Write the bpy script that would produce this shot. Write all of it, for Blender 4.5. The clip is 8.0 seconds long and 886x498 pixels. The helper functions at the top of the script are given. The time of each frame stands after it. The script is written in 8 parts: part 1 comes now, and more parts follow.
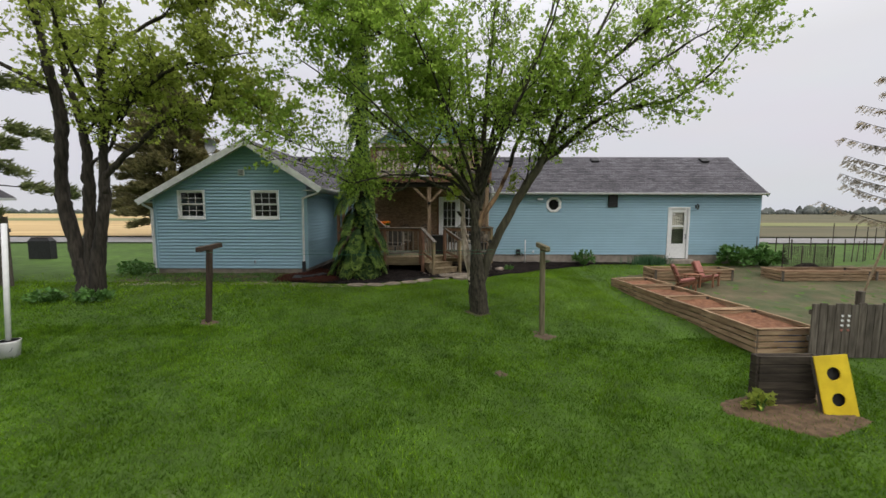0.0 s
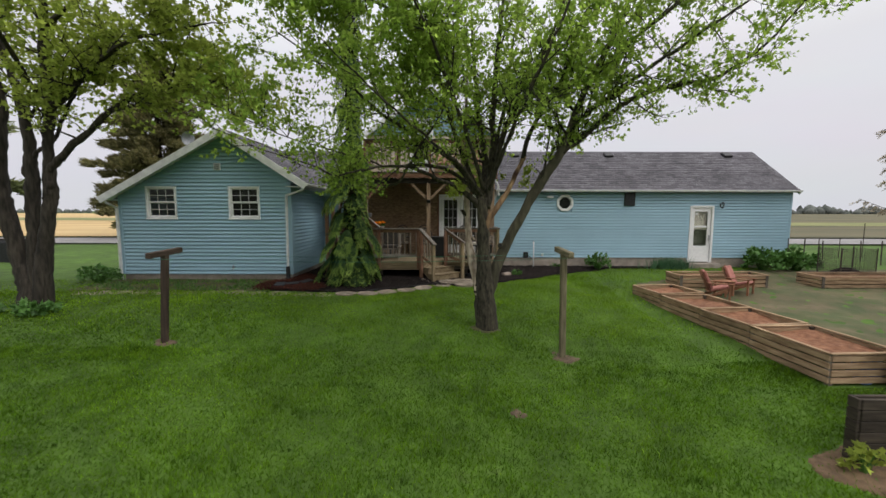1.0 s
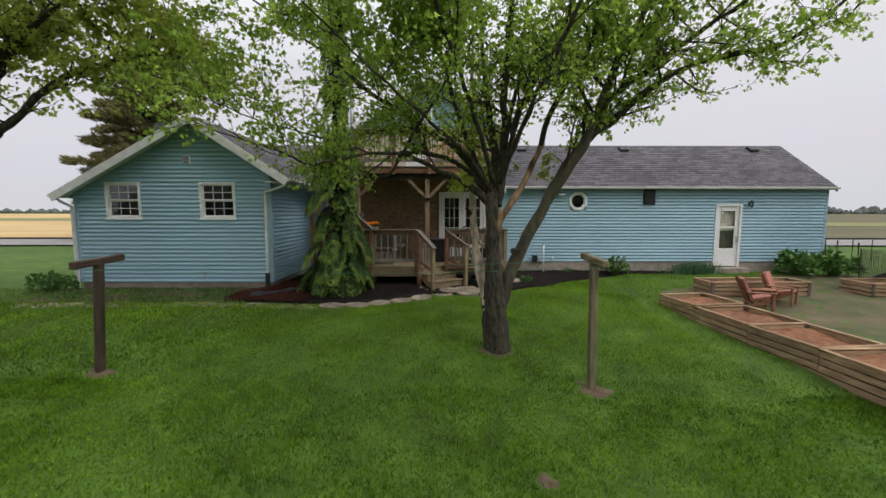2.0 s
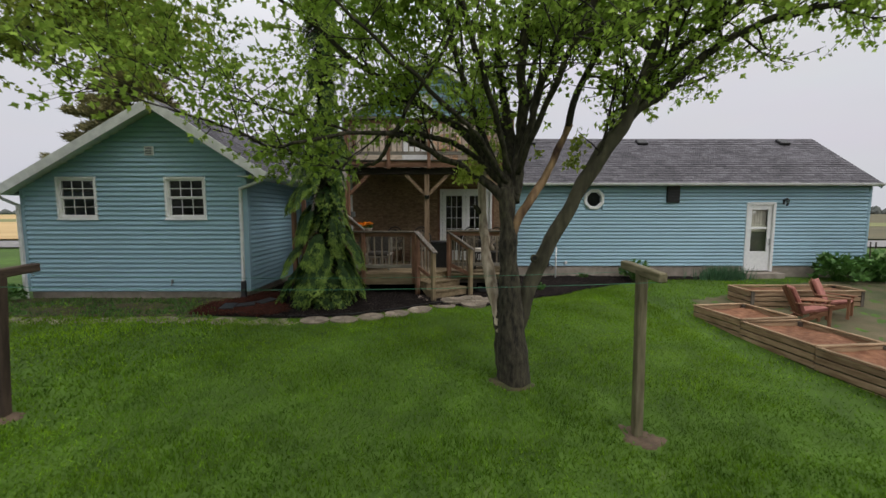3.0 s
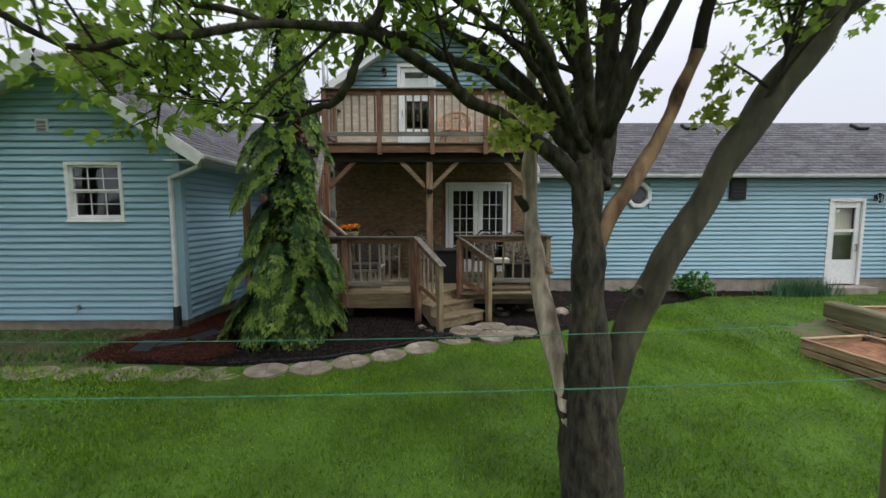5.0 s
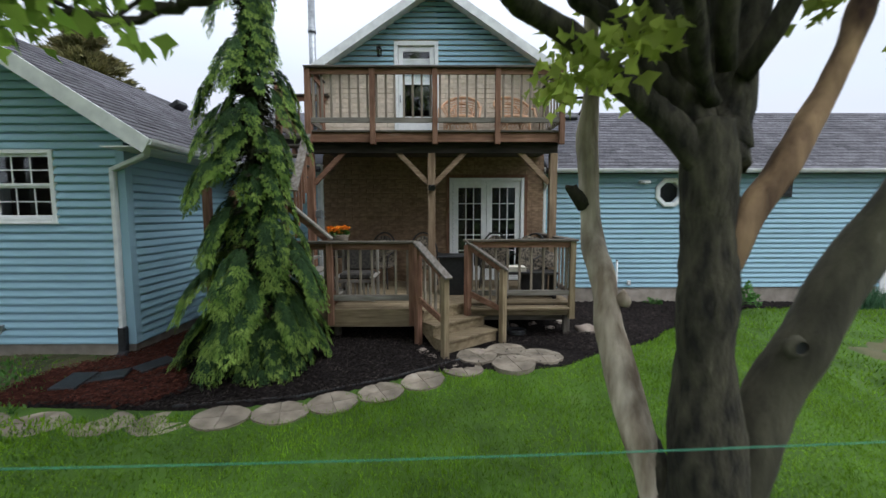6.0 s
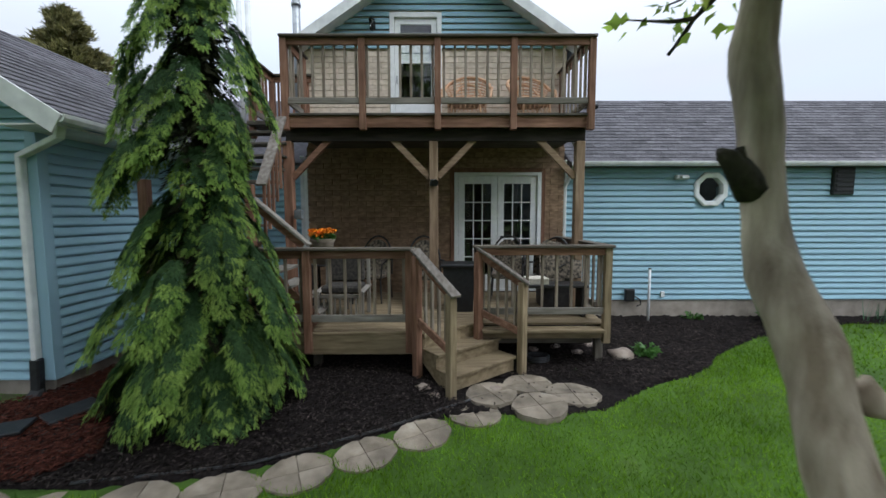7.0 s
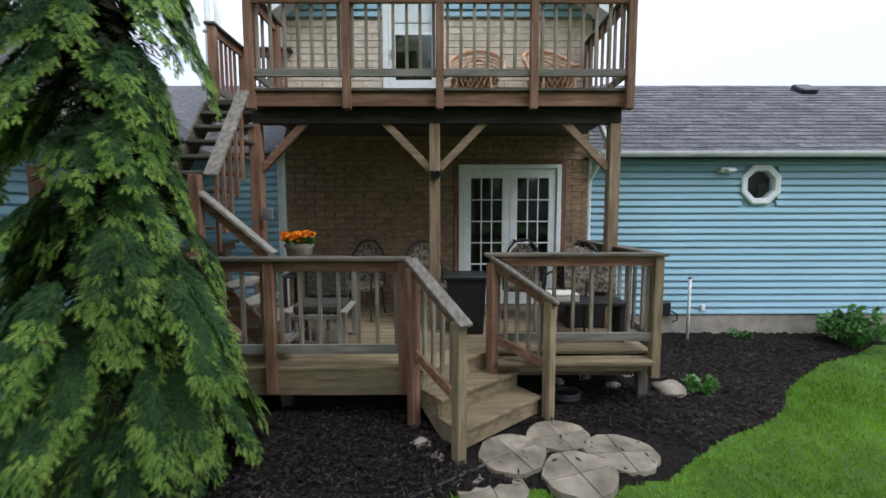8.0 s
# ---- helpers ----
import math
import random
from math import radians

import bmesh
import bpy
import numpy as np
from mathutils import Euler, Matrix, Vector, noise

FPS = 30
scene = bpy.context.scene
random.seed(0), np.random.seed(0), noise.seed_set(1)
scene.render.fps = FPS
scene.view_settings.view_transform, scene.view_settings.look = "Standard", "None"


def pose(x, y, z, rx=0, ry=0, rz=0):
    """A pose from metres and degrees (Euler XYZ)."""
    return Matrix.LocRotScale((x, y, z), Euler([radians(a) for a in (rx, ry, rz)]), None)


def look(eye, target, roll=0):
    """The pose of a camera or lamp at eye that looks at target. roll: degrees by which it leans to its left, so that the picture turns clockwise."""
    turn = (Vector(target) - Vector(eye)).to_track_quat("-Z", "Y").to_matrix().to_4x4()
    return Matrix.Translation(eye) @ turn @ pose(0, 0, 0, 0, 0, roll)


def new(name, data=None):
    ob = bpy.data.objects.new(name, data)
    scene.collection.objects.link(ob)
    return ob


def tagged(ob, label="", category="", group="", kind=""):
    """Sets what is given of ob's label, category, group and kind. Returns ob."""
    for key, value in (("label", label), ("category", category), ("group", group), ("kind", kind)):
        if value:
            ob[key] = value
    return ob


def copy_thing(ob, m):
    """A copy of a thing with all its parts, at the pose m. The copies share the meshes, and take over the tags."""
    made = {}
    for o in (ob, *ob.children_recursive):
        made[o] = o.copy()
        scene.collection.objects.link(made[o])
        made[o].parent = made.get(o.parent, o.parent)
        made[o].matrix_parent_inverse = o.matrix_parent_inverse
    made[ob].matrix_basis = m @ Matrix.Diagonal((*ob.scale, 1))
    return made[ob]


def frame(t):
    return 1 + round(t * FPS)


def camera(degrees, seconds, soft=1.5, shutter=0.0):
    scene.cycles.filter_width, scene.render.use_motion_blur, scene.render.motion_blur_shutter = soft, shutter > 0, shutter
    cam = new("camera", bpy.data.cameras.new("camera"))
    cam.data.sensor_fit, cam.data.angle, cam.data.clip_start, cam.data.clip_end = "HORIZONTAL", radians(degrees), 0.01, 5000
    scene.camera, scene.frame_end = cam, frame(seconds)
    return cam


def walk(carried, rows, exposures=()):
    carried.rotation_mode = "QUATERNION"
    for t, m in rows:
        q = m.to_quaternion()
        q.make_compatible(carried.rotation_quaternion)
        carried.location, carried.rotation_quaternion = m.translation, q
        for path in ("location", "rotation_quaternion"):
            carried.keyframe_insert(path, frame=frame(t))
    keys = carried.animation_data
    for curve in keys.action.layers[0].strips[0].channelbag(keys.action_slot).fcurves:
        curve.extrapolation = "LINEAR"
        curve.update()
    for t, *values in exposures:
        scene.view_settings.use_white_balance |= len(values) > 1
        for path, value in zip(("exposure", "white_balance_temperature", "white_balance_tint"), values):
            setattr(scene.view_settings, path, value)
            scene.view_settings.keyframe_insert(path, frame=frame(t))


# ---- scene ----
from mathutils.geometry import tessellate_polygon

# ---- camera ----
cam = camera(96.1, 8.0, shutter=0.3)
PATH = [
    (0, (-0.437, 0.735, 2.075), (-0.437, 2.727, 1.889), 0.1),
    (0.5, (-0.471, 1.442, 2.070), (-0.469, 3.433, 1.882), 0.1),
    (1, (-0.476, 2.145, 2.056), (-0.474, 4.136, 1.868), 0.1),
    (1.5, (-0.492, 2.847, 2.045), (-0.488, 4.839, 1.857), 0.1),
    (3, (-0.552, 4.857, 1.986), (-0.546, 6.849, 1.802), 0.0),
    (3.5, (-0.586, 5.494, 1.970), (-0.580, 7.486, 1.788), 0.0),
    (4, (-0.634, 6.121, 1.932), (-0.627, 8.113, 1.757), -0.1),
    (4.5, (-0.690, 6.728, 1.942), (-0.679, 8.720, 1.764), -0.1),
    (6, (-0.808, 8.513, 1.934), (-0.793, 10.505, 1.758), -0.1),
    (6.5, (-0.843, 9.116, 1.924), (-0.828, 11.109, 1.752), -0.1),
    (7, (-0.848, 9.694, 1.915), (-0.838, 11.687, 1.746), -0.1),
    (7.5, (-0.868, 10.251, 1.894), (-0.858, 12.244, 1.734), -0.1),
    (8, (-0.883, 10.789, 1.910), (-0.872, 12.782, 1.742), -0.1),
]
EXPOSURES = [(0, -0.24, 6500, 10), (1.5, -0.2, 6500, 10), (3, -0.36, 6450, 10), (3.5, -0.04, 6400, 10), (4.5, -0.05, 6300, 9), (6, 0.06, 5800, 7), (6.5, 0.1, 5750, 7), (7, 0.02, 5700, 6), (7.5, 0.08, 5650, 6), (8, 0.30, 5650, 6)]
walk(cam, [(t, look(eye, target, roll)) for t, eye, target, roll in PATH], EXPOSURES)

# ---- world: an overcast sky, brighter overhead than at the horizon ----
world = bpy.data.worlds.new("world")
scene.world = world
world.use_nodes = True
wn, wl = world.node_tree.nodes, world.node_tree.links
wn.clear()
w_out, w_bg, w_mix = wn.new("ShaderNodeOutputWorld"), wn.new("ShaderNodeBackground"), wn.new("ShaderNodeMix")
w_sky, w_co, w_sep, w_ramp = wn.new("ShaderNodeTexSky"), wn.new("ShaderNodeTexCoord"), wn.new("ShaderNodeSeparateXYZ"), wn.new("ShaderNodeValToRGB")
w_noise, w_scale, w_var = wn.new("ShaderNodeTexNoise"), wn.new("ShaderNodeMapping"), wn.new("ShaderNodeMix")
SUN_UP, SUN_TURN = radians(46), radians(120)
w_sky.sky_type, w_sky.sun_disc, w_sky.sun_elevation, w_sky.sun_rotation = "NISHITA", False, SUN_UP, SUN_TURN
w_sky.air_density, w_sky.dust_density = 1.0, 6.0
w_ramp.color_ramp.elements[0].position, w_ramp.color_ramp.elements[0].color = 0.0, (0.86, 0.86, 0.92, 1)
w_ramp.color_ramp.elements[1].position, w_ramp.color_ramp.elements[1].color = 1.0, (2.3, 2.28, 2.3, 1)
w_mid = w_ramp.color_ramp.elements.new(0.3)
w_mid.color = (0.97, 0.96, 1.02, 1)
w_scale.inputs["Scale"].default_value = (1.5, 1.5, 5)
w_noise.inputs["Scale"].default_value, w_noise.inputs["Detail"].default_value = 2.0, 4.0
w_var.data_type, w_var.blend_type = "RGBA", "MULTIPLY"
w_var.inputs[0].default_value = 0.10
w_mix.data_type = "RGBA"
w_mix.inputs[0].default_value = 0.94
w_dim = wn.new("ShaderNodeMix")
w_dim.data_type, w_dim.blend_type = "RGBA", "MULTIPLY"
w_dim.inputs[0].default_value = 1.0
w_dim.inputs[7].default_value = (0.12, 0.12, 0.12, 1)
wl.new(w_co.outputs["Generated"], w_sep.inputs[0])
wl.new(w_sep.outputs["Z"], w_ramp.inputs[0])
wl.new(w_co.outputs["Generated"], w_scale.inputs[0])
wl.new(w_scale.outputs[0], w_noise.inputs["Vector"])
wl.new(w_ramp.outputs[0], w_var.inputs[6])
wl.new(w_noise.outputs["Color"], w_var.inputs[7])
wl.new(w_sky.outputs[0], w_dim.inputs[6])
wl.new(w_dim.outputs[2], w_mix.inputs[6])
wl.new(w_var.outputs[2], w_mix.inputs[7])
wl.new(w_mix.outputs[2], w_bg.inputs[0])
w_bg.inputs[1].default_value = 1.0
wl.new(w_bg.outputs[0], w_out.inputs[0])

sun = new("sun", bpy.data.lights.new("sun", "SUN"))
sun.data.energy, sun.data.angle, sun.data.color = 1.5, radians(30), (1.0, 0.97, 0.93)
sun.matrix_world = look((0, 0, 0), (math.sin(SUN_TURN) * -1 * math.cos(SUN_UP), -math.cos(SUN_TURN) * math.cos(SUN_UP), -math.sin(SUN_UP)))


# ---- building helpers ----
class Geo:
    """Vertices and faces of one mesh."""

    def __init__(self):
        self.v, self.f = [], []

    def add(self, verts, faces):
        o = len(self.v)
        self.v.extend(verts)
        self.f.extend([tuple(i + o for i in f) for f in faces])
        return self

    def box(self, x0, x1, y0, y1, z0, z1, e=0.0, m=None):
        c, h = ((x0 + x1) / 2, (y0 + y1) / 2, (z0 + z1) / 2), (abs(x1 - x0) / 2, abs(y1 - y0) / 2, abs(z1 - z0) / 2)
        e = min(e, 0.45 * min(h))
        vs, fs = [], []
        if e <= 0:
            vs = [(sx * h[0], sy * h[1], sz * h[2]) for sx in (-1, 1) for sy in (-1, 1) for sz in (-1, 1)]
            fs = [(0, 1, 3, 2), (4, 6, 7, 5), (0, 4, 5, 1), (2, 3, 7, 6), (0, 2, 6, 4), (1, 5, 7, 3)]
        else:
            idx = {}
            for sx in (-1, 1):
                for sy in (-1, 1):
                    for sz in (-1, 1):
                        for a in range(3):
                            s = (sx, sy, sz)
                            idx[s, a] = len(vs)
                            vs.append(tuple(s[k] * (h[k] if k == a else h[k] - e) for k in range(3)))
            for a in range(3):
                b, c2 = (a + 1) % 3, (a + 2) % 3
                for s in (-1, 1):
                    q = []
                    for sb, sc in ((-1, -1), (1, -1), (1, 1), (-1, 1)):
                        k = [0, 0, 0]
                        k[a], k[b], k[c2] = s, sb, sc
                        q.append(idx[tuple(k), a])
                    fs.append(tuple(q if s > 0 else q[::-1]))
                for sb in (-1, 1):
                    for sc in (-1, 1):
                        k0, k1 = [0, 0, 0], [0, 0, 0]
                        k0[a], k1[a] = -1, 1
                        k0[b] = k1[b] = sb
                        k0[c2] = k1[c2] = sc
                        q = [idx[tuple(k0), b], idx[tuple(k1), b], idx[tuple(k1), c2], idx[tuple(k0), c2]]
                        fs.append(tuple(q if sb * sc < 0 else q[::-1]))
            for sx in (-1, 1):
                for sy in (-1, 1):
                    for sz in (-1, 1):
                        q = [idx[(sx, sy, sz), a] for a in range(3)]
                        fs.append(tuple(q if sx * sy * sz > 0 else q[::-1]))
        if m is None:
            vs = [(x + c[0], y + c[1], z + c[2]) for x, y, z in vs]
        else:
            vs = [tuple(m @ Vector((x + c[0], y + c[1], z + c[2]))) for x, y, z in vs]
        return self.add(vs, fs)

    def beam(self, p, q, w, h, e=0.004, side=None):
        """A timber from p to q, w wide and h deep; side: which way its width lies."""
        p, q = Vector(p), Vector(q)
        d = (q - p).normalized()
        if side is None:
            side = Vector((0, 0, 1)).cross(d)
            side = Vector((1, 0, 0)) if side.length < 1e-3 else side
        side = Vector(side)
        side = (side - side.dot(d) * d).normalized()
        up = d.cross(side)
        m = Matrix((d, side, up)).transposed().to_4x4()
        m.translation = p
        return self.box(0, (q - p).length, -w / 2, w / 2, -h / 2, h / 2, e, m)

    def tube(self, pts, radii, n=8, cap=True):
        pts = [Vector(p) for p in pts]
        o, last = len(self.v), None
        for i, p in enumerate(pts):
            d = (pts[min(i + 1, len(pts) - 1)] - pts[max(i - 1, 0)]).normalized()
            if last is None:
                last = d.orthogonal().normalized()
            last = (last - last.dot(d) * d).normalized()
            b = d.cross(last)
            r = radii[i] if hasattr(radii, "__len__") else radii
            for k in range(n):
                a = 2 * math.pi * k / n
                self.v.append(tuple(p + r * (math.cos(a) * last + math.sin(a) * b)))
        for i in range(len(pts) - 1):
            for k in range(n):
                k2 = (k + 1) % n
                self.f.append((o + i * n + k, o + i * n + k2, o + i * n + n + k2, o + i * n + n + k))
        if cap:
            self.f.append(tuple(range(o + n - 1, o - 1, -1)))
            e = o + (len(pts) - 1) * n
            self.f.append(tuple(range(e, e + n)))
        return self

    def prism(self, poly, z0, z1, e=0.0):
        """An upright prism over a counter-clockwise outline; e: the slope of its upper edge."""
        n = len(poly)
        cx, cy = sum(p[0] for p in poly) / n, sum(p[1] for p in poly) / n
        ring = lambda k, z: [(cx + (x - cx) * k, cy + (y - cy) * k, z) for x, y in poly]
        size = max(math.hypot(x - cx, y - cy) for x, y in poly)
        rings = [ring(1, z0), ring(1, z1 - e), ring(1 - e / size, z1)] if e else [ring(1, z0), ring(1, z1)]
        vs = [v for r in rings for v in r]
        fs = [tuple(range(n - 1, -1, -1)), tuple(range(len(vs) - n, len(vs)))]
        for j in range(len(rings) - 1):
            fs += [(j * n + k, j * n + (k + 1) % n, j * n + n + (k + 1) % n, j * n + n + k) for k in range(n)]
        return self.add(vs, fs)

    def weld(self):
        """Joins vertices that lie in one place."""
        seen, to, vs = {}, [], []
        for v in self.v:
            k = tuple(round(c, 4) for c in v)
            if k not in seen:
                seen[k] = len(vs)
                vs.append(v)
            to.append(seen[k])
        faces = {}
        for f in self.f:
            q = tuple(to[i] for i in f)
            faces.setdefault(tuple(sorted(q)), []).append(q)
        self.v, self.f = vs, [q[0] for q in faces.values() if len(q) == 1]
        return self

    def mesh(self, name, smooth=False):
        me = bpy.data.meshes.new(name)
        me.from_pydata(self.v, [], self.f)
        if smooth:
            me.polygons.foreach_set("use_smooth", [True] * len(me.polygons))
        me.update()
        return me


def triangles(name, verts, tris, smooth=False):
    """A mesh from arrays of vertices and of triangles."""
    me = bpy.data.meshes.new(name)
    verts, tris = np.asarray(verts, dtype=np.float32), np.asarray(tris, dtype=np.int32)
    me.vertices.add(len(verts))
    me.vertices.foreach_set("co", verts.ravel())
    me.loops.add(tris.size)
    me.loops.foreach_set("vertex_index", tris.ravel())
    me.polygons.add(len(tris))
    me.polygons.foreach_set("loop_start", np.arange(0, tris.size, 3, dtype=np.int32))
    me.polygons.foreach_set("loop_total", np.full(len(tris), 3, dtype=np.int32))
    if smooth:
        me.polygons.foreach_set("use_smooth", np.ones(len(tris), dtype=bool))
    me.update(calc_edges=True)
    return me


def part(name, geo, material, parent=None, label="", smooth=False, at=None):
    """One mesh object under a thing or a part."""
    me = geo.mesh(name, smooth) if isinstance(geo, Geo) else geo
    if material and not me.materials:
        me.materials.append(material)
    ob = new(name, me)
    if parent:
        ob.parent = parent
        if parent.type == "EMPTY":
            ob.matrix_parent_inverse = parent.matrix_basis.inverted()
    if at is not None:
        ob.matrix_basis = at
    return tagged(ob, label)


def thing(name, base, label, category, group="", kind=""):
    ob = new(name)
    ob.empty_display_size = 0.2
    ob.matrix_basis = Matrix.Translation(base)
    return tagged(ob, label, category, group, kind)


# ---- materials ----
def mat(name, a, b, rough=0.7, scale=8.0, stretch=(1, 1, 1), bump=0.15, fine=60.0, large=0.9, big=0.25, each=0.0, metal=0.0, gloss=0.4, island=False, detail=6.0, c=None, thin=0.0):
    """A surface from colour a to b: grain, fine relief and large uneven patches; each: how far pieces differ in brightness; thin: light let through a leaf."""
    m = bpy.data.materials.new(name)
    m.use_nodes = True
    n, l = m.node_tree.nodes, m.node_tree.links
    p = n["Principled BSDF"]
    co, mp = n.new("ShaderNodeTexCoord"), n.new("ShaderNodeMapping")
    mp.inputs["Scale"].default_value = stretch
    l.new(co.outputs["Object"], mp.inputs[0])
    info = n.new("ShaderNodeObjectInfo")
    shift = n.new("ShaderNodeVectorMath")
    shift.operation = "MULTIPLY_ADD"
    shift.inputs[1].default_value = (37, 53, 71)
    if each:
        l.new(info.outputs["Random"], shift.inputs[0])
    else:
        shift.inputs[0].default_value = (0, 0, 0)
    l.new(mp.outputs[0], shift.inputs[2])
    n1, n2, n3 = n.new("ShaderNodeTexNoise"), n.new("ShaderNodeTexNoise"), n.new("ShaderNodeTexNoise")
    n1.inputs["Scale"].default_value, n1.inputs["Detail"].default_value = scale, detail
    n2.inputs["Scale"].default_value, n2.inputs["Detail"].default_value = large, 4.0
    n3.inputs["Scale"].default_value, n3.inputs["Detail"].default_value = fine, 3.0
    for k in (n1, n3):
        l.new(shift.outputs[0], k.inputs["Vector"])
    l.new(co.outputs["Object"], n2.inputs["Vector"])
    ramp = n.new("ShaderNodeValToRGB")
    ramp.color_ramp.elements[0].position, ramp.color_ramp.elements[1].position = 0.34, 0.66
    ramp.color_ramp.elements[0].color, ramp.color_ramp.elements[1].color = (*a, 1), (*b, 1)
    if c:
        third = ramp.color_ramp.elements.new(0.78)
        third.color = (*c, 1)
    l.new(n1.outputs[0], ramp.inputs[0])
    val = n.new("ShaderNodeMapRange")
    val.inputs[1].default_value, val.inputs[2].default_value = 0.3, 0.7
    val.inputs[3].default_value, val.inputs[4].default_value = 1 - big, 1 + big
    l.new(n2.outputs[0], val.inputs[0])
    bright = val.outputs[0]
    if each:
        vary = n.new("ShaderNodeMapRange")
        vary.inputs[3].default_value, vary.inputs[4].default_value = 1 - each, 1 + each
        if island:
            geo = n.new("ShaderNodeNewGeometry")
            l.new(geo.outputs["Random Per Island"], vary.inputs[0])
        else:
            l.new(info.outputs["Random"], vary.inputs[0])
        mul = n.new("ShaderNodeMath")
        mul.operation = "MULTIPLY"
        l.new(bright, mul.inputs[0])
        l.new(vary.outputs[0], mul.inputs[1])
        bright = mul.outputs[0]
    hsv = n.new("ShaderNodeHueSaturation")
    l.new(ramp.outputs[0], hsv.inputs["Color"])
    l.new(bright, hsv.inputs["Value"])
    l.new(hsv.outputs[0], p.inputs["Base Color"])
    p.inputs["Roughness"].default_value, p.inputs["Metallic"].default_value = rough, metal
    p.inputs["Specular IOR Level"].default_value = gloss
    if bump:
        bp = n.new("ShaderNodeBump")
        bp.inputs["Strength"].default_value, bp.inputs["Distance"].default_value = bump, 0.01
        add = n.new("ShaderNodeMath")
        add.operation = "ADD"
        l.new(n1.outputs[0], add.inputs[0])
        l.new(n3.outputs[0], add.inputs[1])
        l.new(add.outputs[0], bp.inputs["Height"])
        l.new(bp.outputs[0], p.inputs["Normal"])
    if thin:
        tr, mix = n.new("ShaderNodeBsdfTranslucent"), n.new("ShaderNodeMixShader")
        l.new(hsv.outputs[0], tr.inputs["Color"])
        mix.inputs[0].default_value = thin
        l.new(p.outputs[0], mix.inputs[1])
        l.new(tr.outputs[0], mix.inputs[2])
        l.new(mix.outputs[0], n["Material Output"].inputs["Surface"])
    return m


def glass(name, tint=(0.9, 0.93, 0.92)):
    m = bpy.data.materials.new(name)
    m.use_nodes = True
    p = m.node_tree.nodes["Principled BSDF"]
    p.inputs["Base Color"].default_value = (*tint, 1)
    p.inputs["Transmission Weight"].default_value = 1.0
    p.inputs["Roughness"].default_value, p.inputs["IOR"].default_value = 0.02, 1.5
    return m


M_SIDING = mat("siding", (0.285, 0.448, 0.537), (0.308, 0.478, 0.57), 0.55, 3.0, (0.3, 0.3, 3), 0.05, 90, 0.6, 0.07, 0.03)
M_CORNER = mat("corner_trim", (0.298, 0.45, 0.545), (0.318, 0.475, 0.573), 0.5, 5, (1, 1, 0.3), 0.04, 90, 0.8, 0.05)
M_WHITE = mat("white_paint", (0.74, 0.74, 0.74), (0.82, 0.82, 0.81), 0.45, 12, (1, 1, 1), 0.05, 120, 1.5, 0.05)
M_FASCIA = mat("dusty_white_metal", (0.60, 0.60, 0.60), (0.76, 0.76, 0.75), 0.5, 6, (1, 1, 1), 0.05, 90, 1.2, 0.08)
M_SHADE_SOFFIT = mat("shade_soffit", (0.05, 0.045, 0.04), (0.08, 0.07, 0.06), 0.7, 10, (1, 1, 1), 0.1)
M_BLACK = mat("black_plastic", (0.010, 0.010, 0.011), (0.022, 0.022, 0.024), 0.45, 18, (1, 1, 1), 0.08)
M_GREY_METAL = mat("grey_metal", (0.22, 0.23, 0.24), (0.34, 0.35, 0.36), 0.4, 14, (1, 1, 1), 0.05, metal=0.8)
M_CONCRETE = mat("concrete", (0.24, 0.205, 0.17), (0.36, 0.31, 0.26), 0.9, 5, (1, 1, 1), 0.4, 80, 0.7, 0.2)
M_SHINGLE = mat("shingle", (0.075, 0.07, 0.08), (0.125, 0.118, 0.13), 0.92, 14, (1, 1, 1), 0.4, 160, 0.55, 0.3, 0.30, c=(0.24, 0.23, 0.235))
M_SHINGLES = mat("shingles", (0.075, 0.07, 0.08), (0.125, 0.118, 0.13), 0.92, 14, (1, 1, 1), 0.4, 160, 0.55, 0.3, 0.30, island=True, c=(0.24, 0.23, 0.235))
M_BRICK = mat("tan_brick", (0.54, 0.445, 0.345), (0.70, 0.60, 0.49), 0.85, 9, (1, 1, 2), 0.35, 70, 0.7, 0.12, 0.09)
M_BRICKS = mat("tan_bricks", (0.54, 0.445, 0.345), (0.70, 0.60, 0.49), 0.85, 9, (1, 1, 2), 0.35, 70, 0.7, 0.12, 0.09, island=True)
# brown brick: its stains and the balcony's shade are both in the colour
M_SHADE_BRICK = mat("brown_shade_brick", (0.185, 0.115, 0.07), (0.325, 0.215, 0.135), 0.85, 9, (1, 1, 2), 0.35, 70, 1.6, 0.35, 0.10)
M_SHADE_BRICKS = mat("brown_shade_bricks", (0.185, 0.115, 0.07), (0.325, 0.215, 0.135), 0.85, 9, (1, 1, 2), 0.35, 70, 1.6, 0.35, 0.10, island=True)
M_SHADE_MORTAR = mat("brown_shade_mortar", (0.165, 0.105, 0.065), (0.28, 0.19, 0.12), 0.95, 20, (1, 1, 1), 0.4)
M_MORTAR = mat("mortar", (0.42, 0.34, 0.25), (0.53, 0.44, 0.335), 0.95, 20, (1, 1, 1), 0.4)
M_GLASS = glass("window_glass")
# unlit rooms: their darkness is put into this even colour
M_ROOM = mat("dark_room", (0.06, 0.055, 0.05), (0.09, 0.085, 0.075), 0.9, 4)
M_CURTAIN = mat("curtain_cloth", (0.55, 0.50, 0.42), (0.68, 0.63, 0.54), 0.9, 10, (6, 6, 0.4), 0.3)
M_DARK_CLOTH = mat("dark_cloth", (0.02, 0.018, 0.016), (0.07, 0.06, 0.05), 0.9, 30, (1, 1, 1), 0.2, 90, 3, 0.2, detail=2.0)
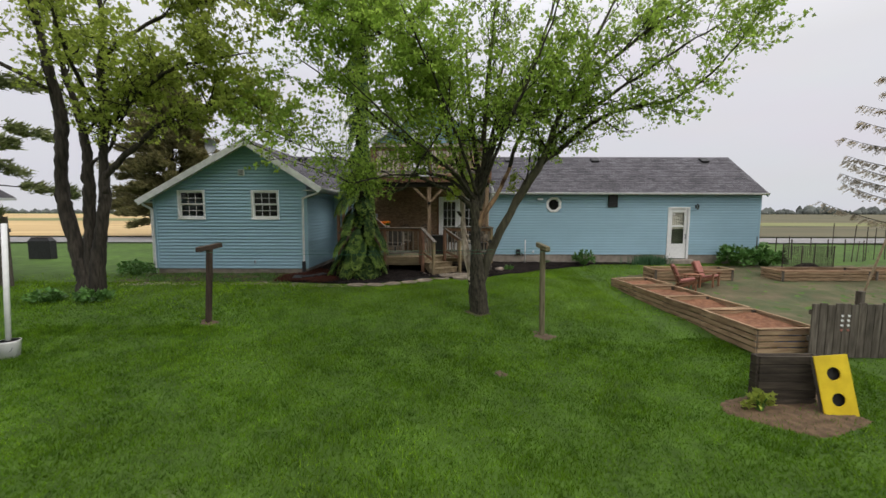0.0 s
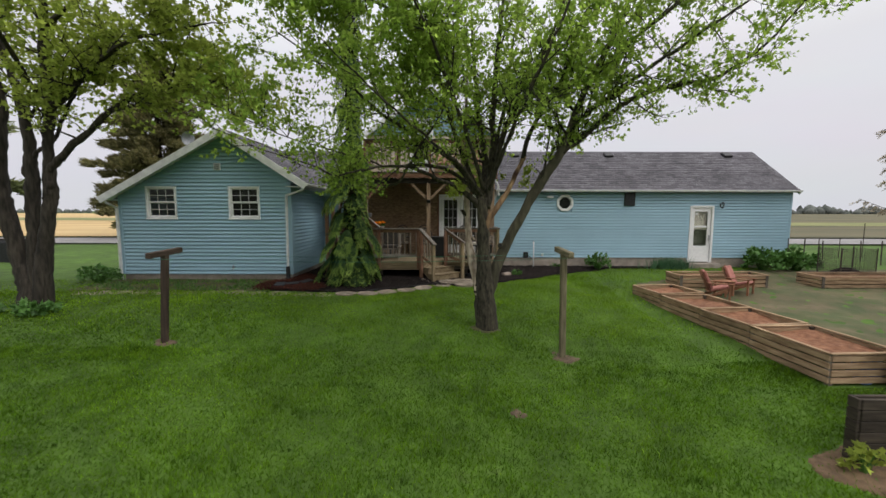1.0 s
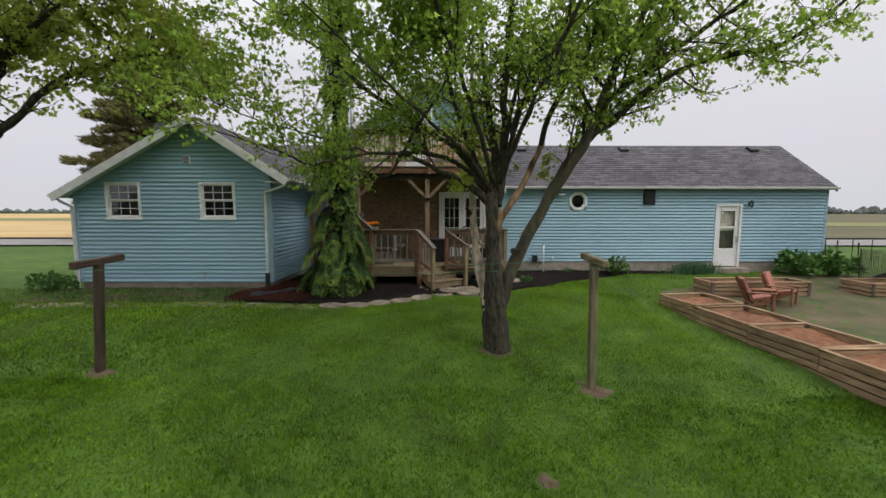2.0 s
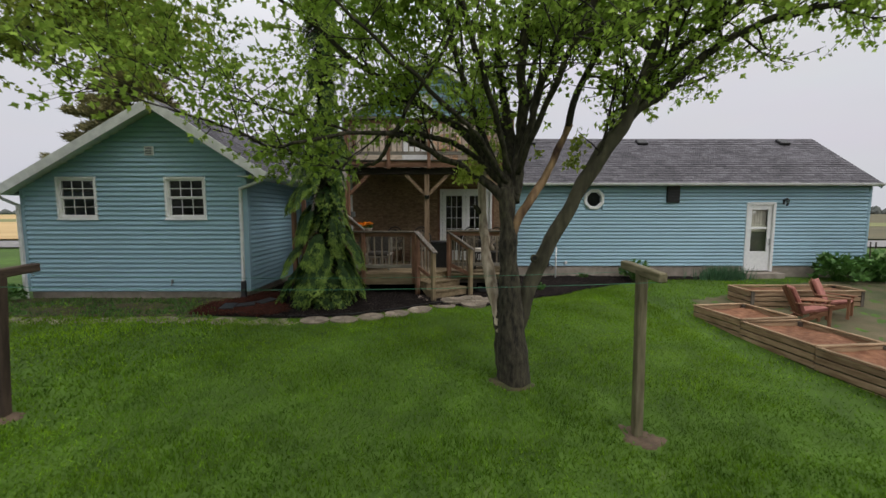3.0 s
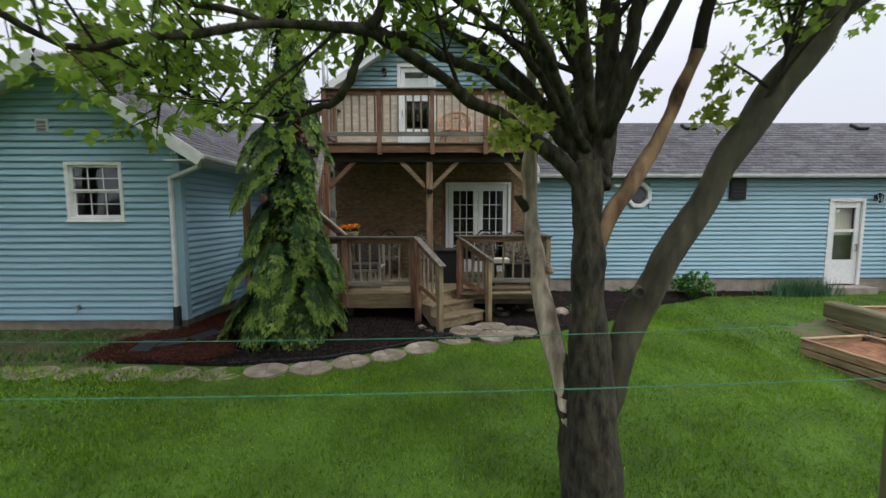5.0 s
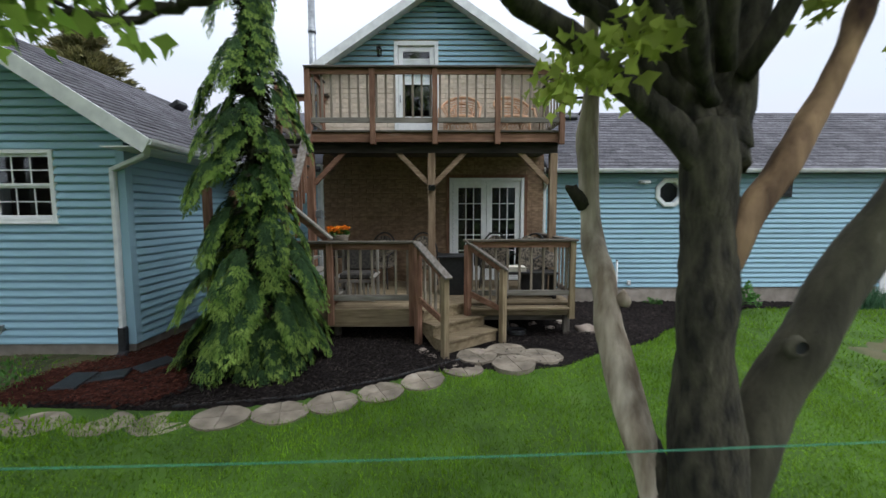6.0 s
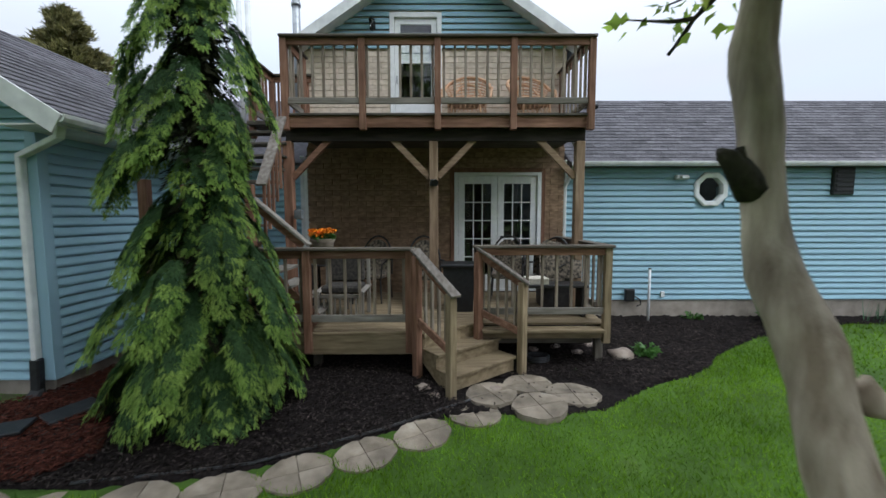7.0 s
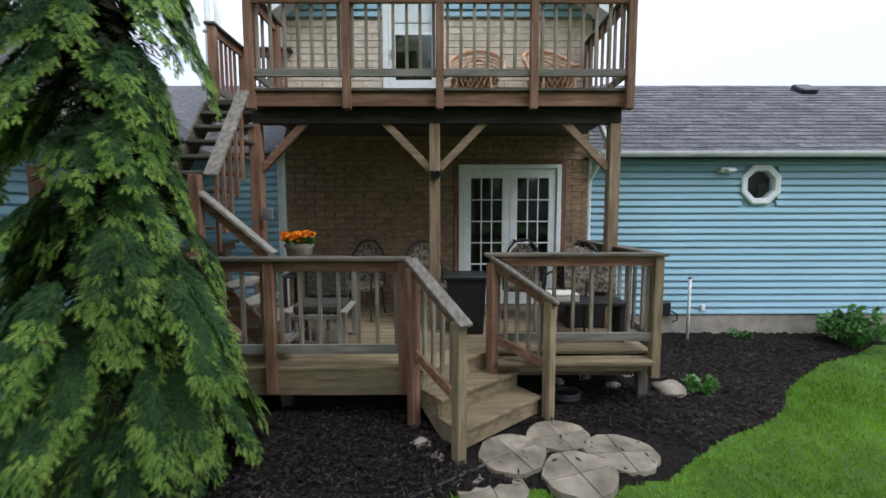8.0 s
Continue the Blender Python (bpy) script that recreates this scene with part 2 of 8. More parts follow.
RED_WOOD = ((0.15, 0.076, 0.047), (0.27, 0.148, 0.098), (0.33, 0.24, 0.18))
GREY_WOOD = ((0.165, 0.145, 0.12), (0.28, 0.255, 0.22), (0.35, 0.335, 0.31))
OLIVE_WOOD = ((0.155, 0.115, 0.066), (0.27, 0.208, 0.128), (0.33, 0.275, 0.195))
BED_WOOD = ((0.22, 0.14, 0.08), (0.39, 0.275, 0.165), (0.48, 0.39, 0.285))
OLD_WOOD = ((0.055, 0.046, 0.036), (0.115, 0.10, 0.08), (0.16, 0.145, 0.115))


def wood(name, tones, along):
    s = tuple(0.12 if k == along else 1.0 for k in range(3))
    return mat(name, tones[0], tones[1], 0.8, 22, s, 0.35, 130, 1.8, 0.18, 0.16, gloss=0.25, c=tones[2])


W_RED = [wood("stained_timber", RED_WOOD, k) for k in range(3)]
W_GREY = [wood("weathered_timber", GREY_WOOD, k) for k in range(3)]
W_BALUSTER = [wood("pale_grey_timber", ((0.16, 0.125, 0.09), (0.30, 0.25, 0.20), (0.38, 0.34, 0.29)), k) for k in range(3)]
W_RAIL = [wood("silver_grey_timber", ((0.12, 0.10, 0.083), (0.215, 0.19, 0.165), (0.30, 0.28, 0.255)), k) for k in range(3)]
W_BROWN = [wood("brown_timber", ((0.17, 0.112, 0.07), (0.29, 0.205, 0.135), (0.34, 0.27, 0.19)), k) for k in range(3)]
W_OLIVE = [wood("treated_timber", OLIVE_WOOD, k) for k in range(3)]
W_ROTTEN = [wood("rotten_timber", ((0.028, 0.022, 0.016), (0.072, 0.058, 0.042), (0.10, 0.085, 0.062)), k) for k in range(3)]
W_CAP = [wood("dark_weathered_timber", ((0.065, 0.054, 0.042), (0.145, 0.125, 0.10), (0.20, 0.18, 0.15)), k) for k in range(3)]
W_SHADE = [wood("shade_timber", ((0.018, 0.014, 0.011), (0.042, 0.033, 0.026), (0.06, 0.048, 0.038)), k) for k in range(3)]
W_BED = [wood("bed_timber", BED_WOOD, k) for k in range(3)]
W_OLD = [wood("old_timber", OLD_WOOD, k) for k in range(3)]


# ---- ground ----
def smooth(t):
    t = np.clip(t, 0, 1)
    return t * t * (3 - 2 * t)


def ground_height(x, y):
    """The lawn falls from the house towards the open yard; far off the land is flat."""
    x, y = np.asarray(x, dtype=float), np.asarray(y, dtype=float)
    z = np.interp(y, [-8, 3, 6, 8, 9, 10, 12.4, 13.8, 17, 22, 40], [-0.82, -0.80, -0.72, -0.59, -0.47, -0.335, -0.17, -0.04, 0.02, 0.0, -0.1])
    lean = np.interp(x, [-12, -5.5, -1, 1.7, 6], [0.12, 0.13, 0.03, -0.09, -0.05])
    z = z + lean * np.interp(y, [-8, 4, 9, 12.5, 14], [0.6, 0.9, 1, 0.3, 0])
    z = z + np.interp(x, [-6, -3, -1], [0.17, 0.07, 0.02]) * np.interp(y, [9.0, 11.8, 13.8, 16], [0, 1, 0.5, 0])
    z = z + np.interp(x, [0.6, 1.7, 3.2, 5], [0, -0.15, -0.13, 0]) * np.interp(y, [4, 8, 9.5, 11, 12.5], [0.2, 0.6, 1, 0.4, 0])
    z = z + np.interp(x, [-1.0, -0.1, 1, 2], [0, -0.06, -0.06, 0]) * np.interp(y, [12.6, 13.5, 14.6, 15.3], [0, 1, 1, 0])
    z = z + np.interp(x, [1.8, 4.8, 6.6, 9, 14, 18], [0, -0.24, -0.23, -0.22, -0.2, 0]) * np.interp(y, [8, 10.9, 12.4, 14.2, 16.6], [0, 0.85, 1, 1, 0.12])
    near = 1 - smooth((np.hypot(x, y - 8) - 20) / 20)
    bump = 0.012 * np.sin(x * 1.7 + 0.8 * y) * np.sin(y * 1.3 - 0.5 * x) + 0.006 * np.sin(x * 4.1 + 1) * np.sin(y * 3.7)
    return z * near + (1 - near) * -0.1 + bump * near


def gz(x, y):
    return float(ground_height(x, y))


def inside(poly, x, y):
    x, y = np.asarray(x), np.asarray(y)
    res = np.zeros(x.shape, dtype=bool)
    for i in range(len(poly)):
        (xa, ya), (xb, yb) = poly[i], poly[i - 1]
        cross = (ya > y) != (yb > y)
        with np.errstate(divide="ignore", invalid="ignore"):
            res ^= cross & (x < (xb - xa) * (y - ya) / (yb - ya) + xa)
    return res


MULCH = [(-5.0, 13.7), (-5.0, 12.42), (-3.6, 12.40), (-2.6, 12.56), (-1.75, 12.98), (-1.0, 13.38), (-0.4, 13.55), (0.2, 13.5), (0.85, 13.66), (1.2, 13.88), (1.6, 14.12),
         (2.1, 14.33), (2.6, 14.65), (3.0, 15.1), (3.55, 15.5), (4.15, 15.9), (4.9, 16.2), (5.5, 16.5), (8.4, 16.65), (8.4, 17.05), (-4.9, 17.05)]
RED_MULCH = [(-4.9, 13.74), (-5.45, 13.1), (-5.5, 12.45), (-3.9, 12.42), (-3.6, 12.8), (-4.1, 13.5), (-4.4, 14.4), (-4.88, 14.8)]
WEEDY = [(-9.9, 13.76), (-10.2, 12.2), (-5.3, 12.3), (-5.0, 13.76)]
GARDEN = [(5.6, 14.6), (5.9, 12.3), (6.6, 8.1), (16, 7.6), (20, 16.4), (10.4, 16.4)]

M_LAWN = mat("lawn_soil", (0.038, 0.078, 0.007), (0.066, 0.132, 0.011), 0.95, 2.2, (1, 1, 1), 0.6, 45, 0.35, 0.22, c=(0.085, 0.13, 0.03))


def axis_cuts(inner0, inner1, step, far):
    xs = list(np.arange(inner0, inner1 + 1e-6, step))
    k, a, b = step, inner0, inner1
    while b < far:
        k *= 1.35
        b += k
        a -= k
        xs.append(b)
        xs.insert(0, a)
    return np.array(xs)


gx, gy = axis_cuts(-16, 18, 0.25, 3200), axis_cuts(-10, 22, 0.25, 3200)
GX, GY = np.meshgrid(gx, gy)
nx, ny = len(gx), len(gy)
gv = np.stack([GX, GY, ground_height(GX, GY)], -1).reshape(-1, 3)
gi = (np.arange(ny - 1)[:, None] * nx + np.arange(nx - 1)[None, :]).ravel()
gt = np.concatenate([np.stack([gi, gi + 1, gi + nx + 1], 1), np.stack([gi, gi + nx + 1, gi + nx], 1)])
ground = part("ground", triangles("ground", gv, gt, True), M_LAWN)
tagged(ground, "green mown lawn sloping gently down from the house", "ground", kind="structure")


def drape(name, poly, lift, material, label, category, step=0.045, rough=0.012, kind="structure"):
    """A thin uneven layer that lies on the ground inside an outline."""
    xs = np.arange(min(p[0] for p in poly), max(p[0] for p in poly) + step, step)
    ys = np.arange(min(p[1] for p in poly), max(p[1] for p in poly) + step, step)
    X, Y = np.meshgrid(xs, ys)
    edge = inside(poly, X, Y)
    rng = np.random.default_rng(5)
    Z = ground_height(X, Y) + np.where(edge, lift + rough * rng.standard_normal(X.shape), -0.05)
    n = len(xs)
    cell = (edge[:-1, :-1] | edge[1:, :-1] | edge[:-1, 1:] | edge[1:, 1:]).ravel()
    i = (np.arange(len(ys) - 1)[:, None] * n + np.arange(n - 1)[None, :]).ravel()[cell]
    t = np.concatenate([np.stack([i, i + 1, i + n + 1], 1), np.stack([i, i + n + 1, i + n], 1)])
    ob = part(name, triangles(name, np.stack([X, Y, Z], -1).reshape(-1, 3), t, False), material)
    return tagged(ob, label, category, kind=kind)


M_MULCH = mat("black_mulch", (0.009, 0.0075, 0.0072), (0.025, 0.0205, 0.019), 0.95, 28, (1, 1, 1), 0.9, 120, 1.2, 0.2, c=(0.032, 0.025, 0.02), gloss=0.05)
M_MULCH_CHIP = mat("black_mulch_chips", (0.012, 0.0098, 0.0092), (0.048, 0.038, 0.034), 0.95, 28, (1, 1, 1), 0.5, 120, 1.2, 0.2, 0.75, island=True, c=(0.13, 0.105, 0.09), gloss=0.05)
M_RED_MULCH = mat("red_mulch", (0.03, 0.012, 0.009), (0.07, 0.027, 0.019), 0.95, 28, (1, 1, 1), 0.9, 120, 1.2, 0.2, gloss=0.05)
M_RED_CHIP = mat("red_mulch_chips", (0.03, 0.011, 0.008), (0.09, 0.032, 0.022), 0.9, 28, (1, 1, 1), 0.5, 120, 1.2, 0.2, 0.5, island=True, gloss=0.05)
M_DIRT = mat("bare_dirt", (0.075, 0.052, 0.034), (0.13, 0.09, 0.058), 0.95, 9, (1, 1, 1), 0.7, 70, 0.8, 0.2)
M_CLAY = mat("bare_clay", (0.075, 0.047, 0.026), (0.14, 0.09, 0.05), 0.95, 9, (1, 1, 1), 0.7, 70, 0.8, 0.2)
M_WEEDS = mat("weedy_soil", (0.042, 0.055, 0.017), (0.085, 0.07, 0.035), 0.95, 4, (1, 1, 1), 0.7, 70, 1.3, 0.25)
M_GARDEN = mat("garden_floor", (0.06, 0.075, 0.028), (0.12, 0.098, 0.052), 0.95, 1.6, (1, 1, 1), 0.6, 60, 0.5, 0.2, c=(0.16, 0.12, 0.075))
mulch_bed = drape("mulch_bed", MULCH, 0.03, M_MULCH, "black wood mulch bed along the house and under the deck", "mulch")
red_mulch_bed = drape("red_mulch_bed", RED_MULCH, 0.05, M_RED_MULCH, "reddish brown mulch at the corner of the wing", "mulch")
weedy_strip = drape("weedy_strip", WEEDY, 0.012, M_WEEDS, "thin weedy soil strip below the gable wall", "soil")
garden_floor = drape("garden_floor", GARDEN, 0.012, M_GARDEN, "trodden grey green ground inside the garden plot", "soil", 0.15)


def chips(name, poly, count, material, parent, seed, lift):
    rng = np.random.default_rng(seed)
    xs = rng.uniform(min(p[0] for p in poly), max(p[0] for p in poly), count * 3)
    ys = rng.uniform(min(p[1] for p in poly), max(p[1] for p in poly), count * 3)
    k = inside(poly, xs, ys) & (ys < 16.6) & ~((np.hypot((xs - 0.22) / 1.0, (ys - 13.93) / 0.44) < 1) & (rng.random(len(xs)) < 0.97))
    xs, ys = xs[k][:count], ys[k][:count]
    n = len(xs)
    a, ln, w = rng.uniform(0, 6.28, n), rng.uniform(0.012, 0.042, n), rng.uniform(0.005, 0.011, n)
    z = ground_height(xs, ys) + lift + rng.uniform(0.0, 0.016, n)
    tilt = rng.uniform(-0.35, 0.35, n)
    d = np.stack([np.cos(a), np.sin(a), tilt], 1) * ln[:, None]
    s = np.stack([-np.sin(a), np.cos(a), np.zeros(n)], 1) * w[:, None]
    u = np.stack([np.zeros(n), np.zeros(n), 0.6 * w], 1)
    c = np.stack([xs, ys, z], 1)
    v = np.stack([c - d, c + s, c + d, c - s, c + u], 1).reshape(-1, 3)
    o = np.arange(n)[:, None] * 5
    t = np.concatenate([o + np.array([[0, 4, 1]]), o + np.array([[0, 3, 4]]), o + np.array([[2, 1, 4]]), o + np.array([[2, 4, 3]])])
    return tagged(part(name, triangles(name, v, t), material, parent), kind="stuff")


chips("mulch_chips", MULCH, 34000, M_MULCH_CHIP, mulch_bed, 1, 0.05)
chips("red_chips", RED_MULCH, 5000, M_RED_CHIP, red_mulch_bed, 2, 0.068)

# fields, road and the far edge of the land
M_STUBBLE = mat("dry_field", (0.40, 0.27, 0.11), (0.55, 0.40, 0.19), 0.95, 0.25, (0.15, 1, 1), 0.3, 3, 0.03, 0.15)
M_STRIP = mat("green_field", (0.14, 0.155, 0.055), (0.23, 0.23, 0.085), 0.95, 0.25, (0.15, 1, 1), 0.3, 3, 0.03, 0.15)
M_PLOUGH = mat("weedy_field", (0.075, 0.078, 0.036), (0.135, 0.112, 0.06), 0.95, 0.22, (0.12, 1, 1), 0.4, 3, 0.05, 0.25, c=(0.115, 0.14, 0.045))
M_ROAD = mat("asphalt", (0.19, 0.185, 0.18), (0.27, 0.26, 0.25), 0.9, 3, (1, 1, 1), 0.3, 60, 0.3, 0.1)


def sheet(name, x0, x1, y0, y1, z, material, label, category):
    g = Geo()
    xs, ys = np.linspace(x0, x1, 9), np.linspace(y0, y1, 7)
    rng = np.random.default_rng(len(name))
    pts = [(x + 0, y + (rng.uniform(-0.4, 0.4) if 0 < j < 6 else rng.uniform(-0.25, 0.25)), z) for j, y in enumerate(ys) for x in xs]
    g.add(pts, [(j * 9 + i, j * 9 + i + 1, j * 9 + i + 10, j * 9 + i + 9) for j in range(6) for i in range(8)])
    return tagged(part(name, g, material), label, category, kind="structure")


sheet("road", -160, 160, 27.5, 32.5, 0.02, M_ROAD, "grey asphalt country road behind the house", "road")
sheet("field_dry", -420, 8, 34, 330, 0.03, M_STUBBLE, "dry straw coloured field beyond the road", "field")
sheet("field_green", -420, 8, 86, 120, 0.06, M_STRIP, "green strip across the dry field", "field")
sheet("field_weedy", 8.5, 520, 34, 420, 0.03, M_PLOUGH, "weedy brown and green field beyond the road", "field")
sheet("field_verge", 8.5, 420, 60, 78, 0.06, M_STRIP, "pale green strip across the weedy field", "field")


# ---- house ----
COURSE, SLOT = 0.1063, 0.025


def wall_slab(g, x0, x1, z0, z1, y0, y1, holes, top=None):
    """A wall across x with openings through it; top: height of its upper edge at x, where it is not level."""
    xs = sorted({x0, x1, *[h[0] for h in holes], *[h[1] for h in holes]})
    zs = sorted({z0, z1, *[h[2] for h in holes], *[h[3] for h in holes]})
    for i in range(len(xs) - 1):
        for j in range(len(zs) - 1):
            cx, cz = (xs[i] + xs[i + 1]) / 2, (zs[j] + zs[j + 1]) / 2
            if not any(h[0] < cx < h[1] and h[2] < cz < h[3] for h in holes):
                g.box(xs[i], xs[i + 1], y0, y1, zs[j], zs[j + 1])
    return g.weld()


def siding_front(parent, y, z0, z1, left, right, holes, seed=0):
    """Clapboards on a wall that faces -y; left and right: the wall's ends at a height."""
    z = z0
    while z < z1 - 0.01:
        zt = min(z + COURSE, z1)
        spans = [[left(z), left(zt), right(z), right(zt)]]
        for h in sorted(holes):
            if h[2] < zt - 0.02 and h[3] > z + 0.02:
                a = spans.pop()
                spans += [[a[0], a[1], h[0], h[0]], [h[1], h[1], a[2], a[3]]]
        for a, at, b, bt in spans:
            if b - a < 0.04 and bt - at < 0.04:
                continue
            at, bt = min(at, bt), max(at, bt)
            o, zf = 0.038, max(zt - SLOT, z + 0.01)
            vs = [(a, y - o, z), (b, y - o, z), (b, y, z), (a, y, z), (a, y - o * 0.98, z + 0.02), (b, y - o * 0.98, z + 0.02),
                  (at, y - o * 0.45, zf), (bt, y - o * 0.45, zf), (bt, y, zf - 0.006), (at, y, zf - 0.006)]
            fs = [(0, 1, 5, 4), (4, 5, 7, 6), (6, 7, 8, 9), (3, 2, 1, 0), (2, 3, 9, 8), (0, 4, 6, 9, 3), (1, 2, 8, 7, 5)]
            part("siding_board", Geo().add(vs, fs), M_SIDING, parent)
        z = zt


def siding_side(parent, x, y0, y1, z0, z1, face=1):
    """Clapboards on a wall that faces along x."""
    z = z0
    while z < z1 - 0.01:
        zt = min(z + COURSE, z1)
        o, j, i, zm, zf = x + face * 0.034, x + face * 0.033, x + face * 0.015, z + 0.02, max(zt - SLOT, z + 0.03)
        vs = [(o, y0, z), (o, y1, z), (x, y1, z), (x, y0, z), (j, y0, zm), (j, y1, zm), (i, y0, zf), (i, y1, zf), (x, y1, zf - 0.004), (x, y0, zf - 0.004)]
        fs = [(0, 1, 5, 4), (4, 5, 7, 6), (6, 7, 8, 9), (3, 2, 1, 0), (2, 3, 9, 8), (0, 4, 6, 9, 3), (1, 2, 8, 7, 5)]
        part("siding_board", Geo().add(vs, fs), M_SIDING, parent)
        z = zt


house = thing("house", (0, 17, 0), "light blue clapboard house with gabled wing and tan brick middle", "house")

# gable wing
WX0, WX1, WY, WPEAK = -9.84, -4.885, 13.757, (-6.65, 4.32)
wing_left = lambda z: WX0 if z < 2.52 else WX0 + (z - 2.52) / (4.22 - 2.52) * (WPEAK[0] - WX0)
wing_right = lambda z: WX1 if z < 2.96 else WX1 - (z - 2.96) / (4.22 - 2.96) * (WX1 - WPEAK[0])
WIN = [(-9.045, -8.165, 1.84, 2.76), (-6.66, -5.765, 1.84, 2.76)]
g = wall_slab(Geo(), WX0, WX1, 0.2, 2.5, WY + 0.005, WY + 0.13, [(a, b, c, min(d, 2.5)) for a, b, c, d in WIN])
wall_slab(g, WX0, WX1, 2.5, 2.76, WY + 0.005, WY + 0.13, [(a, b, 2.5, d) for a, b, c, d in WIN])
g.add([(WX0, WY + 0.005, 2.76), (WX1, WY + 0.005, 2.76), (WX1, WY + 0.005, 2.95), (WPEAK[0], WY + 0.005, 4.24), (WX0 + 0.2, WY + 0.005, 2.76)], [(0, 1, 2, 3, 4)])
wing_wall = part("wall", g, M_CORNER, house, "light blue clapboard gable wall")
siding_front(wing_wall, WY, 0.22, 4.2, wing_left, wing_right, WIN)
g = Geo()
g.box(WX0 + 0.02, WX1 - 0.02, WY + 0.015, WY + 0.3, -0.45, 0.215, 0.01)
g.box(WX1 - 0.3, WX1 - 0.025, WY + 0.3, 17.0, -0.45, 0.215)
part("foundation", g, M_CONCRETE, house, "bare concrete foundation")
g = Geo().box(WX1 - 0.13, WX1 - 0.005, WY + 0.13, 17.2, 0.2, 2.95)
wing_side = part("wall", g, M_CORNER, house, "light blue clapboard side wall of the wing")
siding_side(wing_side, WX1 - 0.005, WY + 0.06, 17.0, 0.22, 2.78)
part("wall", Geo().box(WX0, WX0 + 0.12, WY + 0.13, 21.4, -0.4, 2.5), M_SIDING, house, "light blue far side wall")
part("wall", Geo().box(WX0, 12.45, 21.4, 21.52, -0.4, 2.8), M_SIDING, house, "light blue back wall")
for x, f in ((WX0, 0), (WX1, 1)):
    g = Geo().box(x - 0.012 - 0.065 * f, x + 0.065 - 0.053 * f, WY - 0.038, WY + 0.004, 0.215, 2.5 + 0.35 * f, 0.003)
    if f:
        g.box(WX1 + 0.001, WX1 + 0.036, WY - 0.038, WY + 0.075, 0.215, 2.85, 0.003)
    part("corner_trim", g, M_CORNER, house, "blue corner board")


def roof_plane(a, b, c, d, thick):
    """A slab below the quad a b c d (eave start, eave end, ridge end, ridge start)."""
    vs = [Vector(p) for p in (a, b, c, d)]
    n = (vs[1] - vs[0]).cross(vs[3] - vs[0]).normalized()
    if n.z < 0:
        n = -n
    low = [p - n * thick for p in vs]
    return [tuple(p) for p in vs + low], [(0, 1, 2, 3), (7, 6, 5, 4), (0, 4, 5, 1), (1, 5, 6, 2), (2, 6, 7, 3), (3, 7, 4, 0)]


WF = 13.40
g = Geo()
g.add(*roof_plane((-4.33, WF, 2.85), (-4.33, 18.4, 2.85), (WPEAK[0], 18.4, 4.36), (WPEAK[0], WF, 4.36), 0.06))
g.add(*roof_plane((-10.1, WF, 2.45), (-10.1, 21.4, 2.45), (WPEAK[0], 21.4, 4.355), (WPEAK[0], WF, 4.355), 0.06))
wing_roof = part("roof", g, M_SHINGLES, house, "grey shingled roof of the wing")
g = Geo()
g.beam((WPEAK[0], WF - 0.012, 4.26), (-4.31, WF - 0.012, 2.745), 0.024, 0.19, 0.003, (0, 1, 0))
g.beam((WPEAK[0], WF - 0.012, 4.26), (-10.12, WF - 0.012, 2.35), 0.024, 0.19, 0.003, (0, 1, 0))
part("rake_board", g, M_FASCIA, house, "white rake boards on the gable")
g = Geo()
g.add(*roof_plane((-4.35, WF, 2.77), (-4.35, WY, 2.77), (WPEAK[0], WY, 4.28), (WPEAK[0], WF, 4.28), 0.015))
g.add(*roof_plane((-10.08, WF, 2.37), (-10.08, WY, 2.37), (WPEAK[0], WY, 4.275), (WPEAK[0], WF, 4.275), 0.015))
g.box(WX1, -4.36, WF, 17.0, 2.74, 2.755)
part("soffit", g, M_FASCIA, house, "pale soffit under the overhang")


def gutter(p, q, parent):
    """An open gutter along x or y with a rolled front edge."""
    g = Geo()
    p, q = Vector(p), Vector(q)
    d = (q - p).normalized()
    s = Vector((d.y, -d.x, 0))
    prof = [(a, b * 0.68) for a, b in ((0.0, 0.055), (0.0, -0.055), (0.03, -0.062), (0.075, -0.05), (0.095, 0.0), (0.1, 0.05), (0.088, 0.056), (0.083, 0.045), (0.078, 0.0), (0.06, -0.035), (0.016, -0.045), (0.012, 0.055))]
    vs = [tuple(e + s * a + Vector((0, 0, b))) for e in (p, q) for a, b in prof]
    n = len(prof)
    fs = [(k, (k + 1) % n, n + (k + 1) % n, n + k) for k in range(n)] + [tuple(range(n - 1, -1, -1)), tuple(range(n, 2 * n))]
    return part("gutter", g.add(vs, fs), M_FASCIA, parent, "white metal gutter")


gutter((-4.34, WF - 0.01, 2.80), (-4.34, 17.0, 2.80), house)
gutter((-10.09, 17.0, 2.40), (-10.09, WF - 0.01, 2.40), house)


def downspout(pts, parent, material=None, w=0.075):
    g = Geo()
    for p, q in zip(pts, pts[1:]):
        d = (Vector(q) - Vector(p)).normalized() * 0.02
        g.beam(Vector(p) - d, Vector(q) + d, w, w * 0.75, 0.008)
    return part("downspout", g, material or M_FASCIA, parent, "white metal downspout")


downspout([(-4.40, WF + 0.12, 2.76), (-4.44, WF + 0.14, 2.66), (-4.97, WY - 0.075, 2.50), (-4.99, WY - 0.075, 0.42)], house)
downspout([(-10.03, WF + 0.05, 2.35), (-9.98, WF + 0.1, 2.27), (-9.87, WY - 0.07, 2.14), (-9.87, WY - 0.07, 0.05)], house)
g = Geo().beam((-4.99, WY - 0.075, 0.46), (-4.99, WY - 0.09, 0.08), 0.10, 0.085, 0.015)
